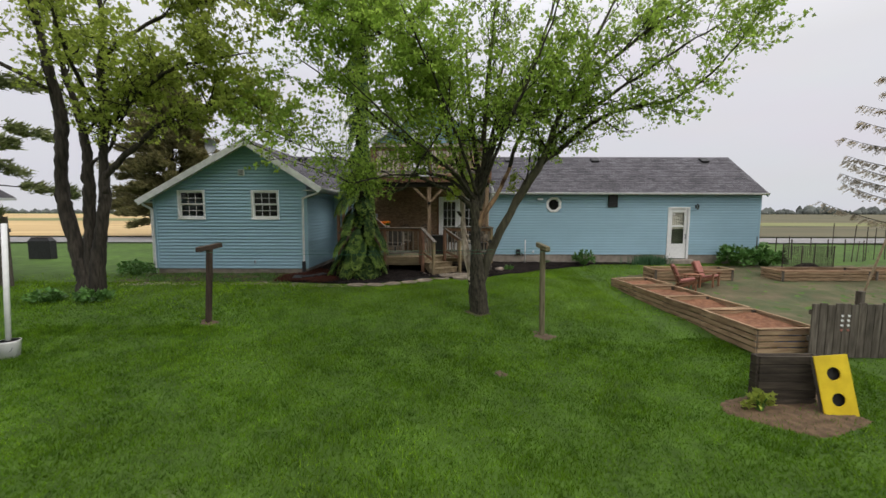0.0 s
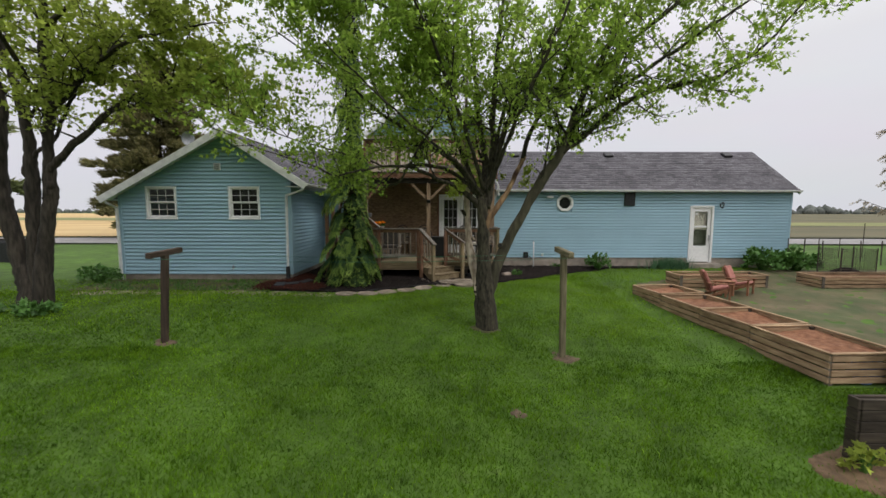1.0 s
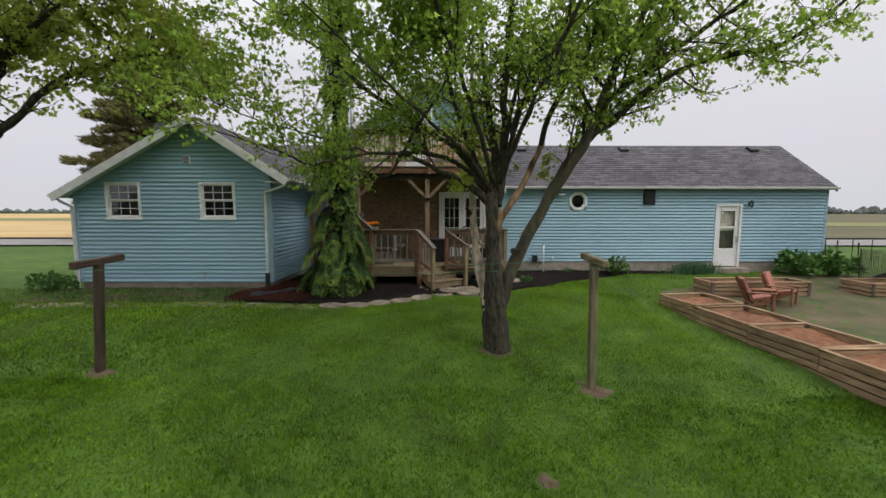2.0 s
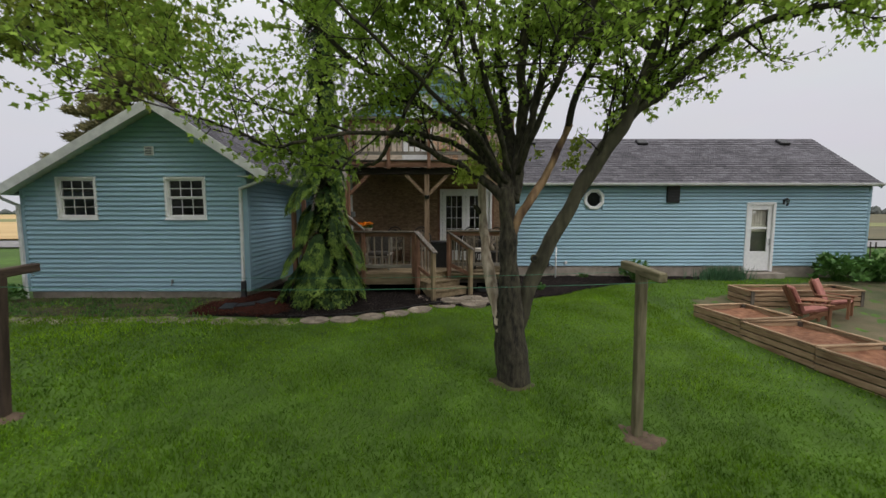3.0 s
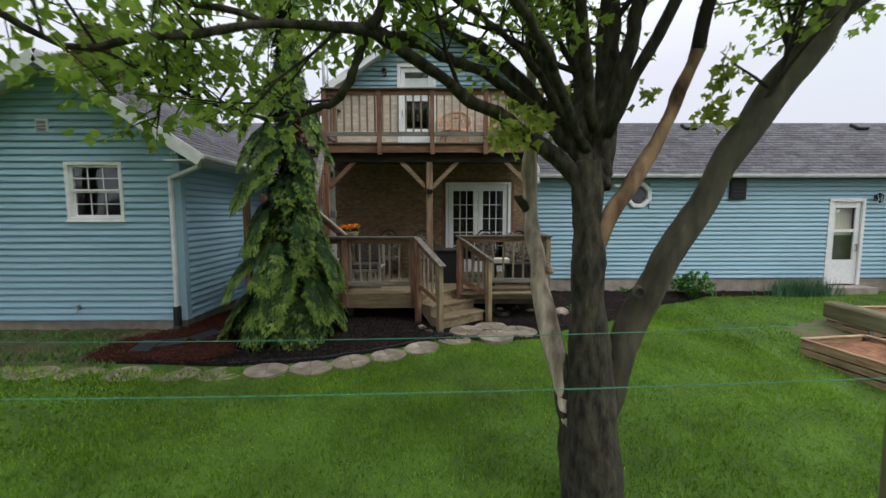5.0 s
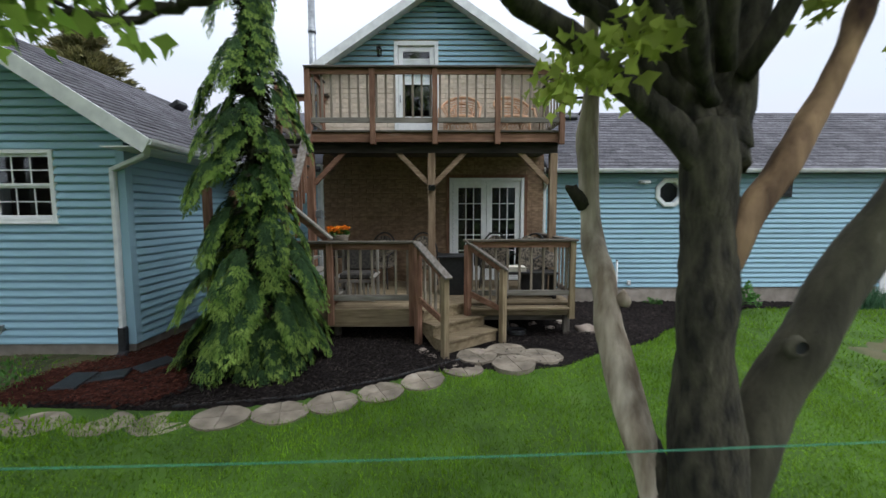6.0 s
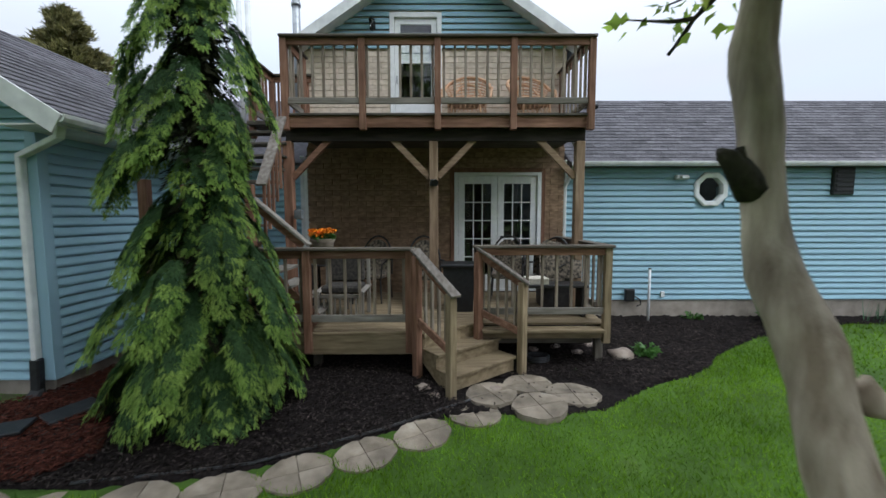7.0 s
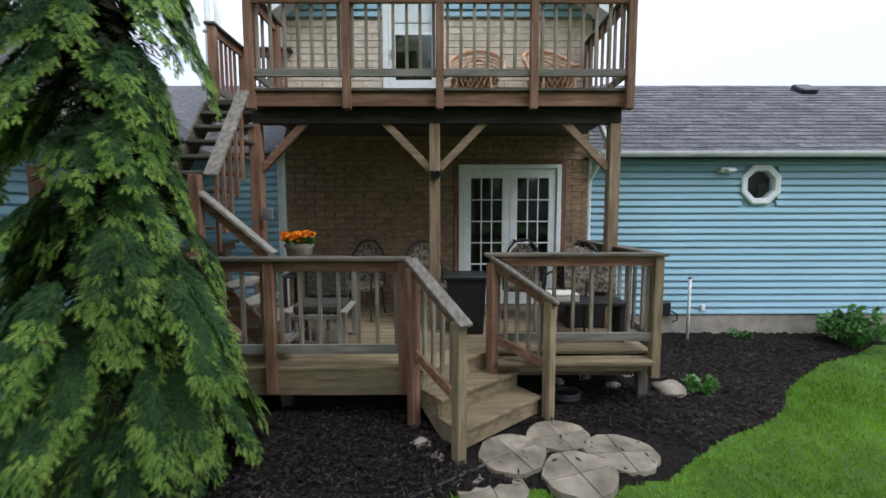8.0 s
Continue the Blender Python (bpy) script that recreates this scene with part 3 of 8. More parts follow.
g.beam((-4.99, WY - 0.07, 0.12), (-4.95, WY - 0.28, -0.01), 0.13, 0.10, 0.02)
part("downspout_boot", g, M_BLACK, house, "black plastic drain boot")


# windows and doors
def grid_window(x0, x1, z0, z1, y, cols=3, rows=2):
    """A white double-hung window with a grille in each sash."""
    cx, cz = (x0 + x1) / 2, (z0 + z1) / 2
    w = part("window", Geo().box(x0 - 0.005, x0 + 0.05, y - 0.045, y + 0.1, z0, z1, 0.004).box(x1 - 0.05, x1 + 0.005, y - 0.045, y + 0.1, z0, z1, 0.004)
             .box(x0 + 0.05, x1 - 0.05, y - 0.043, y + 0.1, z1 - 0.05, z1, 0.004).box(x0 + 0.05, x1 - 0.05, y - 0.043, y + 0.1, z0, z0 + 0.05, 0.004), M_WHITE, house, "white framed double-hung window")
    part("sill", Geo().box(x0 - 0.02, x1 + 0.02, y - 0.06, y - 0.005, z0 - 0.03, z0 + 0.001, 0.005), M_WHITE, w)
    for k, (a, b, dy) in enumerate(((cz, z1 - 0.05, 0.0), (z0 + 0.05, cz + 0.012, 0.03))):
        b0 = 0.035
        g = Geo().box(x0 + 0.052, x0 + 0.052 + b0, y + dy, y + dy + 0.028, a, b, 0.003).box(x1 - 0.052 - b0, x1 - 0.052, y + dy, y + dy + 0.028, a, b, 0.003)
        g.box(x0 + 0.08, x1 - 0.08, y + dy + 0.001, y + dy + 0.027, a, a + b0, 0.003).box(x0 + 0.08, x1 - 0.08, y + dy + 0.001, y + dy + 0.027, b - b0, b, 0.003)
        part("sash", g, M_WHITE, w)
        xa, xb, za, zb = x0 + 0.052 + b0, x1 - 0.052 - b0, a + b0, b - b0
        g = Geo()
        for i in range(1, cols):
            x = xa + (xb - xa) * i / cols
            g.box(x - 0.008, x + 0.008, y + dy + 0.006, y + dy + 0.012, za, zb)
        for j in range(1, rows):
            z = za + (zb - za) * j / rows
            g.box(xa, xb, y + dy + 0.005, y + dy + 0.013, z - 0.008, z + 0.008)
        part("grille", g, M_WHITE if k == 0 else M_FASCIA, w)
        pane = part("pane", Geo().box(xa, xb, y + dy + 0.015, y + dy + 0.019, za, zb), M_GLASS, w)
        pane.visible_shadow = False
    return w


for a, b, c, d in WIN:
    grid_window(a, b, c, d, WY)
g = Geo().box(-7.04, -6.84, WY - 0.05, WY - 0.02, 3.22, 3.42, 0.006)
vent = part("gable_vent", g, M_FASCIA, house, "small square white wall vent")
g = Geo()
for k in range(3):
    g.box(-7.01, -6.87, WY - 0.062, WY - 0.048, 3.245 + 0.055 * k, 3.28 + 0.055 * k, 0.004)
part("louvre", g, M_GREY_METAL, vent)
part("hose_tap", Geo().box(-6.62, -6.58, WY - 0.07, WY - 0.01, 0.40, 0.48, 0.008).tube([(-6.6, WY - 0.05, 0.4), (-6.6, WY - 0.09, 0.36)], 0.012), M_GREY_METAL, house, "small outdoor tap")

# main body: right wing
RY = 17.0
DOOR = (8.715, 9.585, 0.17, 2.28)
OCT_C, OCT_R = (4.052, 2.375), 0.30
VENT = (6.237, 6.628, 2.27, 2.765)
EAVE_Z, RIDGE_Y, RIDGE_Z = 2.84, 19.27, 4.58
holes = [DOOR, (OCT_C[0] - 0.27, OCT_C[0] + 0.27, OCT_C[1] - 0.27, OCT_C[1] + 0.27)]
g = wall_slab(Geo(), 1.35, 12.45, 0.34, 2.8, RY + 0.005, RY + 0.13, holes)
right_wall = part("wall", g, M_CORNER, house, "light blue clapboard long wall")
siding_front(right_wall, RY, 0.35, 2.78, lambda z: 1.40, lambda z: 12.42, [DOOR, (OCT_C[0] - 0.27, OCT_C[0] + 0.27, OCT_C[1] - 0.27, OCT_C[1] + 0.27)])
for a, b in ((12.40, 12.47), (1.345, 1.41)):
    part("corner_trim", Geo().box(a, b, RY - 0.038, RY + 0.004, 0.35, 2.78, 0.003), M_CORNER, house)
part("wall", Geo().box(12.33, 12.45, RY + 0.13, 21.4, -0.4, 2.8).add([(12.45, RY, 2.8), (12.45, 21.52, 2.8), (12.45, RIDGE_Y, 4.5)], [(0, 1, 2)]), M_SIDING, house, "light blue gable end wall")
g = Geo().box(1.3, DOOR[0] - 0.03, RY - 0.01, RY + 0.3, -0.4, 0.338, 0.01).box(DOOR[1] + 0.03, 12.44, RY - 0.01, RY + 0.3, -0.4, 0.338, 0.01)
part("foundation", g, M_CONCRETE, house, "bare concrete foundation")
part("doorstep", Geo().box(8.58, 9.75, RY - 0.35, RY + 0.1, -0.15, 0.155, 0.012), M_CONCRETE, house)

g = Geo()
for a, b, c in ((-6.6, -3.28, -9.9), (1.415, 12.58, 1.415)):
    g.add(*roof_plane((a, 16.80, EAVE_Z), (b, 16.80, EAVE_Z), (b, RIDGE_Y, RIDGE_Z), (a, RIDGE_Y, RIDGE_Z), 0.06))
    g.add(*roof_plane((c, 21.75, EAVE_Z), (b, 21.75, EAVE_Z), (b, RIDGE_Y, RIDGE_Z - 0.004), (c, RIDGE_Y, RIDGE_Z - 0.004), 0.06))
main_roof = part("roof", g, M_SHINGLES, house, "long grey asphalt shingle roof")
g = Geo().beam((12.592, 16.79, EAVE_Z - 0.09), (12.592, RIDGE_Y, RIDGE_Z - 0.09), 0.02, 0.14, 0.003, (1, 0, 0))
part("rake_board", g, M_FASCIA, house)
# the eave's shadow is put into the soffit's dark colour
part("soffit", Geo().box(1.3, 12.56, 16.82, RY - 0.025, 2.765, 2.785), M_SHADE_SOFFIT, house, "soffit, coloured dark for the shadow under the eave")
gutter((1.46, 16.79, 2.81), (12.58, 16.79, 2.81), house)
downspout([(1.55, 16.74, 2.77), (1.56, 16.74, 2.66)], house)
downspout([(1.38, 16.6, 3.25), (1.52, 16.62, 2.98), (1.52, 16.62, 2.88)], house)
downspout([(1.50, 16.8, 2.74), (1.47, 16.86, 2.62), (1.38, RY - 0.07, 2.42), (1.38, RY - 0.07, 0.35)], house)
for x in (2.5, 6.37, 11.28):
    zr = EAVE_Z + (18.92 - 16.8) / (RIDGE_Y - 16.8) * (RIDGE_Z - EAVE_Z)
    g = Geo().beam((x, 18.78, zr - 0.02), (x, 19.05, zr + 0.16), 0.34, 0.10, 0.02, (1, 0, 0))
    part("roof_vent", g, M_BLACK, house, "low black roof vent")

# storm door in the long wall
x0, x1, z0, z1 = DOOR
door = part("door", Geo().box(x0 + 0.075, x1 - 0.075, RY + 0.0, RY + 0.04, z0 + 0.02, z0 + 0.62, 0.005).box(x0 + 0.075, x0 + 0.19, RY + 0.0, RY + 0.04, z0 + 0.62, z1 - 0.075, 0.005)
            .box(x1 - 0.19, x1 - 0.075, RY + 0.0, RY + 0.04, z0 + 0.62, z1 - 0.075, 0.005).box(x0 + 0.19, x1 - 0.19, RY + 0.0, RY + 0.04, z1 - 0.22, z1 - 0.075, 0.005)
            .box(x0 + 0.19, x1 - 0.19, RY + 0.0, RY + 0.04, z0 + 1.30, z0 + 1.37, 0.005), M_WHITE, house, "white storm door with a tall glazed panel")
part("door_frame", Geo().box(x0 - 0.01, x0 + 0.07, RY - 0.045, RY + 0.12, z0, z1, 0.005).box(x1 - 0.07, x1 + 0.01, RY - 0.045, RY + 0.12, z0, z1, 0.005).box(x0 + 0.07, x1 - 0.07, RY - 0.044, RY + 0.12, z1 - 0.07, z1 + 0.01, 0.005), M_WHITE, door)
for a, b in ((z0 + 0.62, z0 + 1.30), (z0 + 1.37, z1 - 0.22)):
    part("pane", Geo().box(x0 + 0.19, x1 - 0.19, RY + 0.018, RY + 0.023, a, b), M_GLASS, door).visible_shadow = False
g = Geo()
xs = np.linspace(x0 + 0.15, x1 - 0.15, 25)
g.add([(x, RY + 0.10 + 0.012 * math.sin(k * 1.9), z) for k, x in enumerate(xs) for z in (z0 + 1.22, z1 - 0.2)], [(2 * k, 2 * k + 2, 2 * k + 3, 2 * k + 1) for k in range(24)])
part("curtain", g, M_CURTAIN, door, "beige curtain behind the glass", True)
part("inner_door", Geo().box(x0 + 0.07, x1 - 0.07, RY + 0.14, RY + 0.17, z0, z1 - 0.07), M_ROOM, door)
part("door_handle", Geo().beam((x1 - 0.12, RY - 0.03, 1.02), (x1 - 0.12, RY - 0.03, 1.16), 0.02, 0.02, 0.004).box(x1 - 0.14, x1 - 0.10, RY - 0.03, RY + 0.002, 1.0, 1.02).box(x1 - 0.14, x1 - 0.10, RY - 0.03, RY + 0.002, 1.16, 1.18), M_GREY_METAL, door)
part("notice", Geo().box(x0 + 0.22, x0 + 0.30, RY + 0.010, RY + 0.013, z1 - 0.33, z1 - 0.26), M_WHITE, door, "small white sticker with an unreadable print")


def octagon(r, c, y):
    return [(c[0] + r * math.cos(math.pi / 8 + k * math.pi / 4), y, c[1] + r * math.sin(math.pi / 8 + k * math.pi / 4)) for k in range(8)]


g = Geo()
rings = [octagon(0.325, OCT_C, RY - 0.02), octagon(0.325, OCT_C, RY - 0.055), octagon(0.30, OCT_C, RY - 0.065), octagon(0.235, OCT_C, RY - 0.06), octagon(0.225, OCT_C, RY - 0.045), octagon(0.225, OCT_C, RY + 0.06)]
g.add([v for r in rings for v in r], [(j * 8 + k, j * 8 + (k + 1) % 8, j * 8 + 8 + (k + 1) % 8, j * 8 + 8 + k) for j in range(5) for k in range(8)])
oct_window = part("window", g, M_WHITE, house, "white framed octagonal window")
g = Geo()
rings = [octagon(0.38, OCT_C, RY + 0.004), octagon(0.22, OCT_C, RY + 0.004)]
g.add([v for r in rings for v in r], [(k, (k + 1) % 8, 8 + (k + 1) % 8, 8 + k) for k in range(8)])
part("backing", g, M_CORNER, oct_window)
g = Geo().add(octagon(0.235, OCT_C, RY + 0.02) + octagon(0.235, OCT_C, RY + 0.025), [tuple(range(8)), tuple(range(15, 7, -1))] + [(k, k + 8, (k + 1) % 8 + 8, (k + 1) % 8) for k in range(8)])
part("pane", g, M_GLASS, oct_window).visible_shadow = False
g = Geo().box(VENT[0], VENT[1], RY - 0.09, RY - 0.01, VENT[2], VENT[3], 0.02)
wall_vent = part("wall_vent", g, M_BLACK, house, "black box vent on the wall")
g = Geo()
for k in range(5):
    g.box(VENT[0] + 0.04, VENT[1] - 0.04, RY - 0.105, RY - 0.085, VENT[2] + 0.06 + 0.085 * k, VENT[2] + 0.11 + 0.085 * k, 0.004)
part("louvre", g, M_BLACK, wall_vent)


def wall_lantern(x, y, z):
    """A small dark wall lantern."""
    g = Geo().box(x - 0.05, x + 0.05, y - 0.04, y - 0.018, z - 0.05, z + 0.09, 0.006).tube([(x, y - 0.03, z + 0.05), (x, y - 0.09, z + 0.13), (x, y - 0.12, z + 0.11)], 0.012, 8)
    g.tube([(x, y - 0.12, z + 0.13), (x, y - 0.12, z + 0.10), (x, y - 0.12, z + 0.075)], [0.01, 0.035, 0.06], 8)
    lantern = part("wall_lantern", g, M_BLACK, house, "dark metal wall lantern")
    part("lantern_glass", Geo().tube([(x, y - 0.12, z + 0.075), (x, y - 0.12, z - 0.07)], [0.05, 0.035], 8), M_GLASS, lantern)
    g = Geo().tube([(x, y - 0.12, z - 0.07), (x, y - 0.12, z - 0.10)], [0.042, 0.02], 8)
    for k in range(4):
        a = math.pi / 4 + k * math.pi / 2
        g.tube([(x + 0.052 * math.cos(a), y - 0.12 + 0.052 * math.sin(a), z + 0.075), (x + 0.037 * math.cos(a), y - 0.12 + 0.037 * math.sin(a), z - 0.07)], 0.005, 5)
    part("lantern_cage", g, M_BLACK, lantern)


wall_lantern(9.837, RY, 2.28)
g = Geo().box(3.38, 3.60, RY - 0.12, RY - 0.02, 2.55, 2.63, 0.012).box(3.42, 3.56, RY - 0.2, RY - 0.1, 2.56, 2.60, 0.01)
part("flood_light", g, M_FASCIA, house, "small white flood light under the eave")
g = Geo().box(2.55, 2.72, RY - 0.10, RY - 0.02, 0.33, 0.55, 0.012).tube([(2.72, RY - 0.06, 0.42), (2.82, RY - 0.08, 0.36), (2.84, RY - 0.08, 0.27), (2.76, RY - 0.08, 0.23)], 0.012, 6)
part("meter_box", g, M_BLACK, house, "small dark utility box with a cable loop")
part("outlet_box", Geo().box(3.22, 3.29, RY - 0.06, RY - 0.02, 0.40, 0.50, 0.006), M_FASCIA, house)

# middle block with the upper room
BX0, BX1, BY = -3.23, 1.37, 16.904
FD = (-0.607, 0.952, 0.53, 2.675)
UD = (-1.72, -0.84, 3.40, 5.39)
PEAK = (-0.9, 6.38)
low_wall = part("wall", wall_slab(Geo(), BX0 + 0.02, BX1 - 0.02, 0.2, 3.2, BY + 0.012, BY + 0.14, [FD]), M_SHADE_MORTAR, house, "brown stained brick wall under the balcony, also darkened for its shade")
g = wall_slab(Geo(), BX0 + 0.02, BX1 - 0.02, 3.2, 5.0, BY + 0.012, BY + 0.14, [(UD[0], UD[1], UD[2], 5.0)])
g.add([(BX0, BY + 0.012, 5.0), (UD[0], BY + 0.012, 5.0), (UD[0], BY + 0.012, 5.7), ], [(0, 1, 2)])
g.add([(UD[1], BY + 0.012, 5.0), (BX1, BY + 0.012, 5.0), (UD[1], BY + 0.012, 5.75)], [(0, 1, 2)])
g.add([(UD[0], BY + 0.012, 5.39), (UD[1], BY + 0.012, 5.39), (UD[1], BY + 0.012, 5.75), (PEAK[0], BY + 0.012, 6.3), (UD[0], BY + 0.012, 5.7)], [(0, 1, 2, 3, 4)])
brick_wall = part("wall", g, M_MORTAR, house, "cream brick wall over the balcony")
slope = (PEAK[1] - 4.86) / (BX1 - PEAK[0])
upper_wall = part("wall", Geo().box(BX0, BX1, BY + 0.05, BY + 0.12, 4.74, 4.76), M_CORNER, house, "light blue clapboard upper gable")
siding_front(upper_wall, BY, 4.805, 6.26, lambda z: BX0 if z < 4.86 else BX0 + (z - 4.86) / slope, lambda z: BX1 if z < 4.86 else BX1 - (z - 4.86) / slope, [(UD[0] - 0.01, UD[1] + 0.01, 4.0, UD[3] + 0.01)])
for a, b, c, d in ((BX0, BX0 + 0.1, BY + 0.14, 21.3), (BX1 - 0.1, BX1, BY + 0.14, 21.3), (BX0, BX1, 21.3, 21.38)):
    part("wall", Geo().box(a, b, c, d, 0.2, 4.86), M_SIDING, house, "light blue wall of the upper room")
# the inner gable is added to close off the sky behind the door glass
for y in (19.85, 21.34):
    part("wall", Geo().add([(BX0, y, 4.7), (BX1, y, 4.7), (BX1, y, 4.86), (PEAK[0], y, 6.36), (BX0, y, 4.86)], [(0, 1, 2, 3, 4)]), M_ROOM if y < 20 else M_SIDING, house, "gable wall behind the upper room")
link = part("wall", Geo().box(WX1, BX0 - 0.04, RY + 0.0, RY + 0.12, -0.3, 2.85), M_CORNER, house, "light blue clapboard wall between wing and brick")
siding_front(link, RY, 0.27, 2.8, lambda z: WX1, lambda z: BX0 - 0.06, [])
part("corner_trim", Geo().box(BX0 - 0.06, BX0 - 0.002, BY - 0.01, RY + 0.004, 0.3, 2.95, 0.004), M_WHITE, house)
part("corner_trim", Geo().box(BX1 + 0.002, BX1 + 0.04, BY - 0.01, RY - 0.03, 0.3, 2.9, 0.004), M_WHITE, house)
downspout([(-3.33, RY - 0.06, 2.95), (-3.33, RY - 0.06, 0.55)], house)
RF = 16.52
g = Geo()
g.add(*roof_plane((-3.32, RF, 4.80), (-3.32, 21.4, 4.80), (PEAK[0], 21.4, PEAK[1] + 0.03), (PEAK[0], RF, PEAK[1] + 0.03), 0.06))
g.add(*roof_plane((1.52, RF, 4.80), (1.52, 21.4, 4.80), (PEAK[0], 21.4, PEAK[1] + 0.026), (PEAK[0], RF, PEAK[1] + 0.026), 0.06))
part("roof", g, M_SHINGLES, house, "grey shingled roof of the upper room")
g = Geo().beam((PEAK[0], RF - 0.012, PEAK[1] - 0.06), (-3.33, RF - 0.012, 4.70), 0.024, 0.16, 0.003, (0, 1, 0))
g.beam((PEAK[0], RF - 0.012, PEAK[1] - 0.06), (1.53, RF - 0.012, 4.70), 0.024, 0.16, 0.003, (0, 1, 0))
part("rake_board", g, M_FASCIA, house, "white rake boards on the upper gable")
g = Geo()
g.add(*roof_plane((-3.30, RF, 4.72), (-3.30, BY, 4.72), (PEAK[0], BY, PEAK[1] - 0.05), (PEAK[0], RF, PEAK[1] - 0.05), 0.012))
g.add(*roof_plane((1.50, RF, 4.72), (1.50, BY, 4.72), (PEAK[0], BY, PEAK[1] - 0.052), (PEAK[0], RF, PEAK[1] - 0.052), 0.012))
part("soffit", g, M_FASCIA, house)
wall_lantern(-2.02, BY, 5.16)
part("flue", Geo().tube([(-3.65, 17.8, 3.2), (-3.65, 17.8, 6.9)], 0.075, 12).tube([(-3.65, 17.8, 5.95), (-3.65, 17.8, 6.02)], 0.09, 12), M_GREY_METAL, house, "grey metal flue pipe", True)

mast = thing("roof_mast", (-4.45, 17.3, 3.1), "pair of thin pale metal pipes rising from the roof", "mast")
for x, r, top in ((-4.52, 0.045, 6.4), (-4.36, 0.05, 6.1)):
    part("pipe", Geo().tube([(x, 17.3, 3.0), (x, 17.3, top)], r, 10), M_FASCIA, mast, smooth=True)
part("strap", Geo().box(-4.57, -4.30, 17.24, 17.27, 4.75, 4.79, 0.004), M_GREY_METAL, mast)
g = Geo().beam((-6.18, 16.75, 4.10), (-6.18, 17.05, 4.10), 0.34, 0.12, 0.02, (1, 0, 0.62))
part("roof_vent", g, M_BLACK, house, "low black roof vent")

# french doors
x0, x1, z0, z1 = FD
french = part("french_door", Geo().box(x0, x0 + 0.07, BY - 0.03, BY + 0.12, z0, z1, 0.005).box(x1 - 0.07, x1, BY - 0.03, BY + 0.12, z0, z1, 0.005)
              .box(x0 + 0.07, x1 - 0.07, BY - 0.029, BY + 0.12, z1 - 0.06, z1, 0.005).box(x0 + 0.07, x1 - 0.07, BY - 0.02, BY + 0.12, z0, z0 + 0.04, 0.005), M_WHITE, house, "white french doors with gridded glass")
xm = (x0 + x1) / 2
for a, b in ((x0 + 0.075, xm - 0.003), (xm + 0.003, x1 - 0.075)):
    st = 0.112
    za, zb = z0 + 0.30, z1 - 0.20
    g = Geo().box(a, a + st, BY, BY + 0.04, z0 + 0.045, z1 - 0.065, 0.005).box(b - st, b, BY, BY + 0.04, z0 + 0.045, z1 - 0.065, 0.005)
    g.box(a + st, b - st, BY + 0.001, BY + 0.039, z0 + 0.045, za, 0.004).box(a + st, b - st, BY + 0.001, BY + 0.039, zb, z1 - 0.065, 0.004)
    leaf = part("door_leaf", g, M_WHITE, french)
    g = Geo()
    for k in range(1, 3):
        x = a + st + (b - a - 2 * st) * k / 3
        g.box(x - 0.009, x + 0.009, BY + 0.006, BY + 0.034, za, zb)
    for k in range(1, 5):
        z = za + (zb - za) * k / 5
        g.box(a + st, b - st, BY + 0.004, BY + 0.036, z - 0.009, z + 0.009)
    part("glazing_bar", g, M_WHITE, french)
    part("pane", Geo().box(a + st, b - st, BY + 0.017, BY + 0.022, za, zb), M_GLASS, french).visible_shadow = False
part("door_knob", Geo().tube([(xm + 0.07, BY - 0.005, 1.52), (xm + 0.07, BY - 0.04, 1.52), (xm + 0.07, BY - 0.05, 1.52), (xm + 0.07, BY - 0.07, 1.52)], [0.02, 0.012, 0.03, 0.02], 10), M_BLACK, french, "dark door knob", True)
part("door_casing", Geo().box(x0 - 0.07, x0 - 0.003, BY - 0.025, BY + 0.03, z0, z1 + 0.07, 0.005).box(x1 + 0.003, x1 + 0.07, BY - 0.025, BY + 0.03, z0, z1 + 0.07, 0.005).box(x0 - 0.003, x1 + 0.003, BY - 0.024, BY + 0.03, z1 + 0.003, z1 + 0.07, 0.005), W_RED[2], french, "brown wooden casing")

# upper door
x0, x1, z0, z1 = UD
updoor = part("door", Geo().box(x0 + 0.075, x0 + 0.17, BY, BY + 0.04, z0, z1 - 0.08, 0.005).box(x1 - 0.17, x1 - 0.075, BY, BY + 0.04, z0, z1 - 0.08, 0.005)
              .box(x0 + 0.17, x1 - 0.17, BY + 0.001, BY + 0.039, z0, 3.92, 0.004).box(x0 + 0.17, x1 - 0.17, BY + 0.001, BY + 0.039, z1 - 0.18, z1 - 0.08, 0.004)
              .box(x0 + 0.17, x1 - 0.17, BY + 0.001, BY + 0.039, 4.56, 4.60, 0.004), M_WHITE, house, "white storm door with tall glass onto the balcony")
part("door_frame", Geo().box(x0 - 0.01, x0 + 0.07, BY - 0.045, BY + 0.12, z0, z1, 0.005).box(x1 - 0.07, x1 + 0.01, BY - 0.045, BY + 0.12, z0, z1, 0.005).box(x0 + 0.07, x1 - 0.07, BY - 0.044, BY + 0.12, z1 - 0.075, z1 + 0.01, 0.005), M_WHITE, updoor)
for a, b in ((3.92, 4.56), (4.60, z1 - 0.18)):
    part("pane", Geo().box(x0 + 0.17, x1 - 0.17, BY + 0.017, BY + 0.022, a, b), M_GLASS, updoor).visible_shadow = False
# white panel that makes the upper glass pale
part("blind", Geo().box(x0 + 0.15, x1 - 0.15, BY + 0.05, BY + 0.056, 4.57, z1 - 0.3), M_WHITE, updoor, "white panel behind the upper glass")
part("valance", Geo().box(x0 + 0.16, x1 - 0.16, BY + 0.058, BY + 0.064, 4.36, 4.565), M_DARK_CLOTH, updoor, "dark pleated valance")
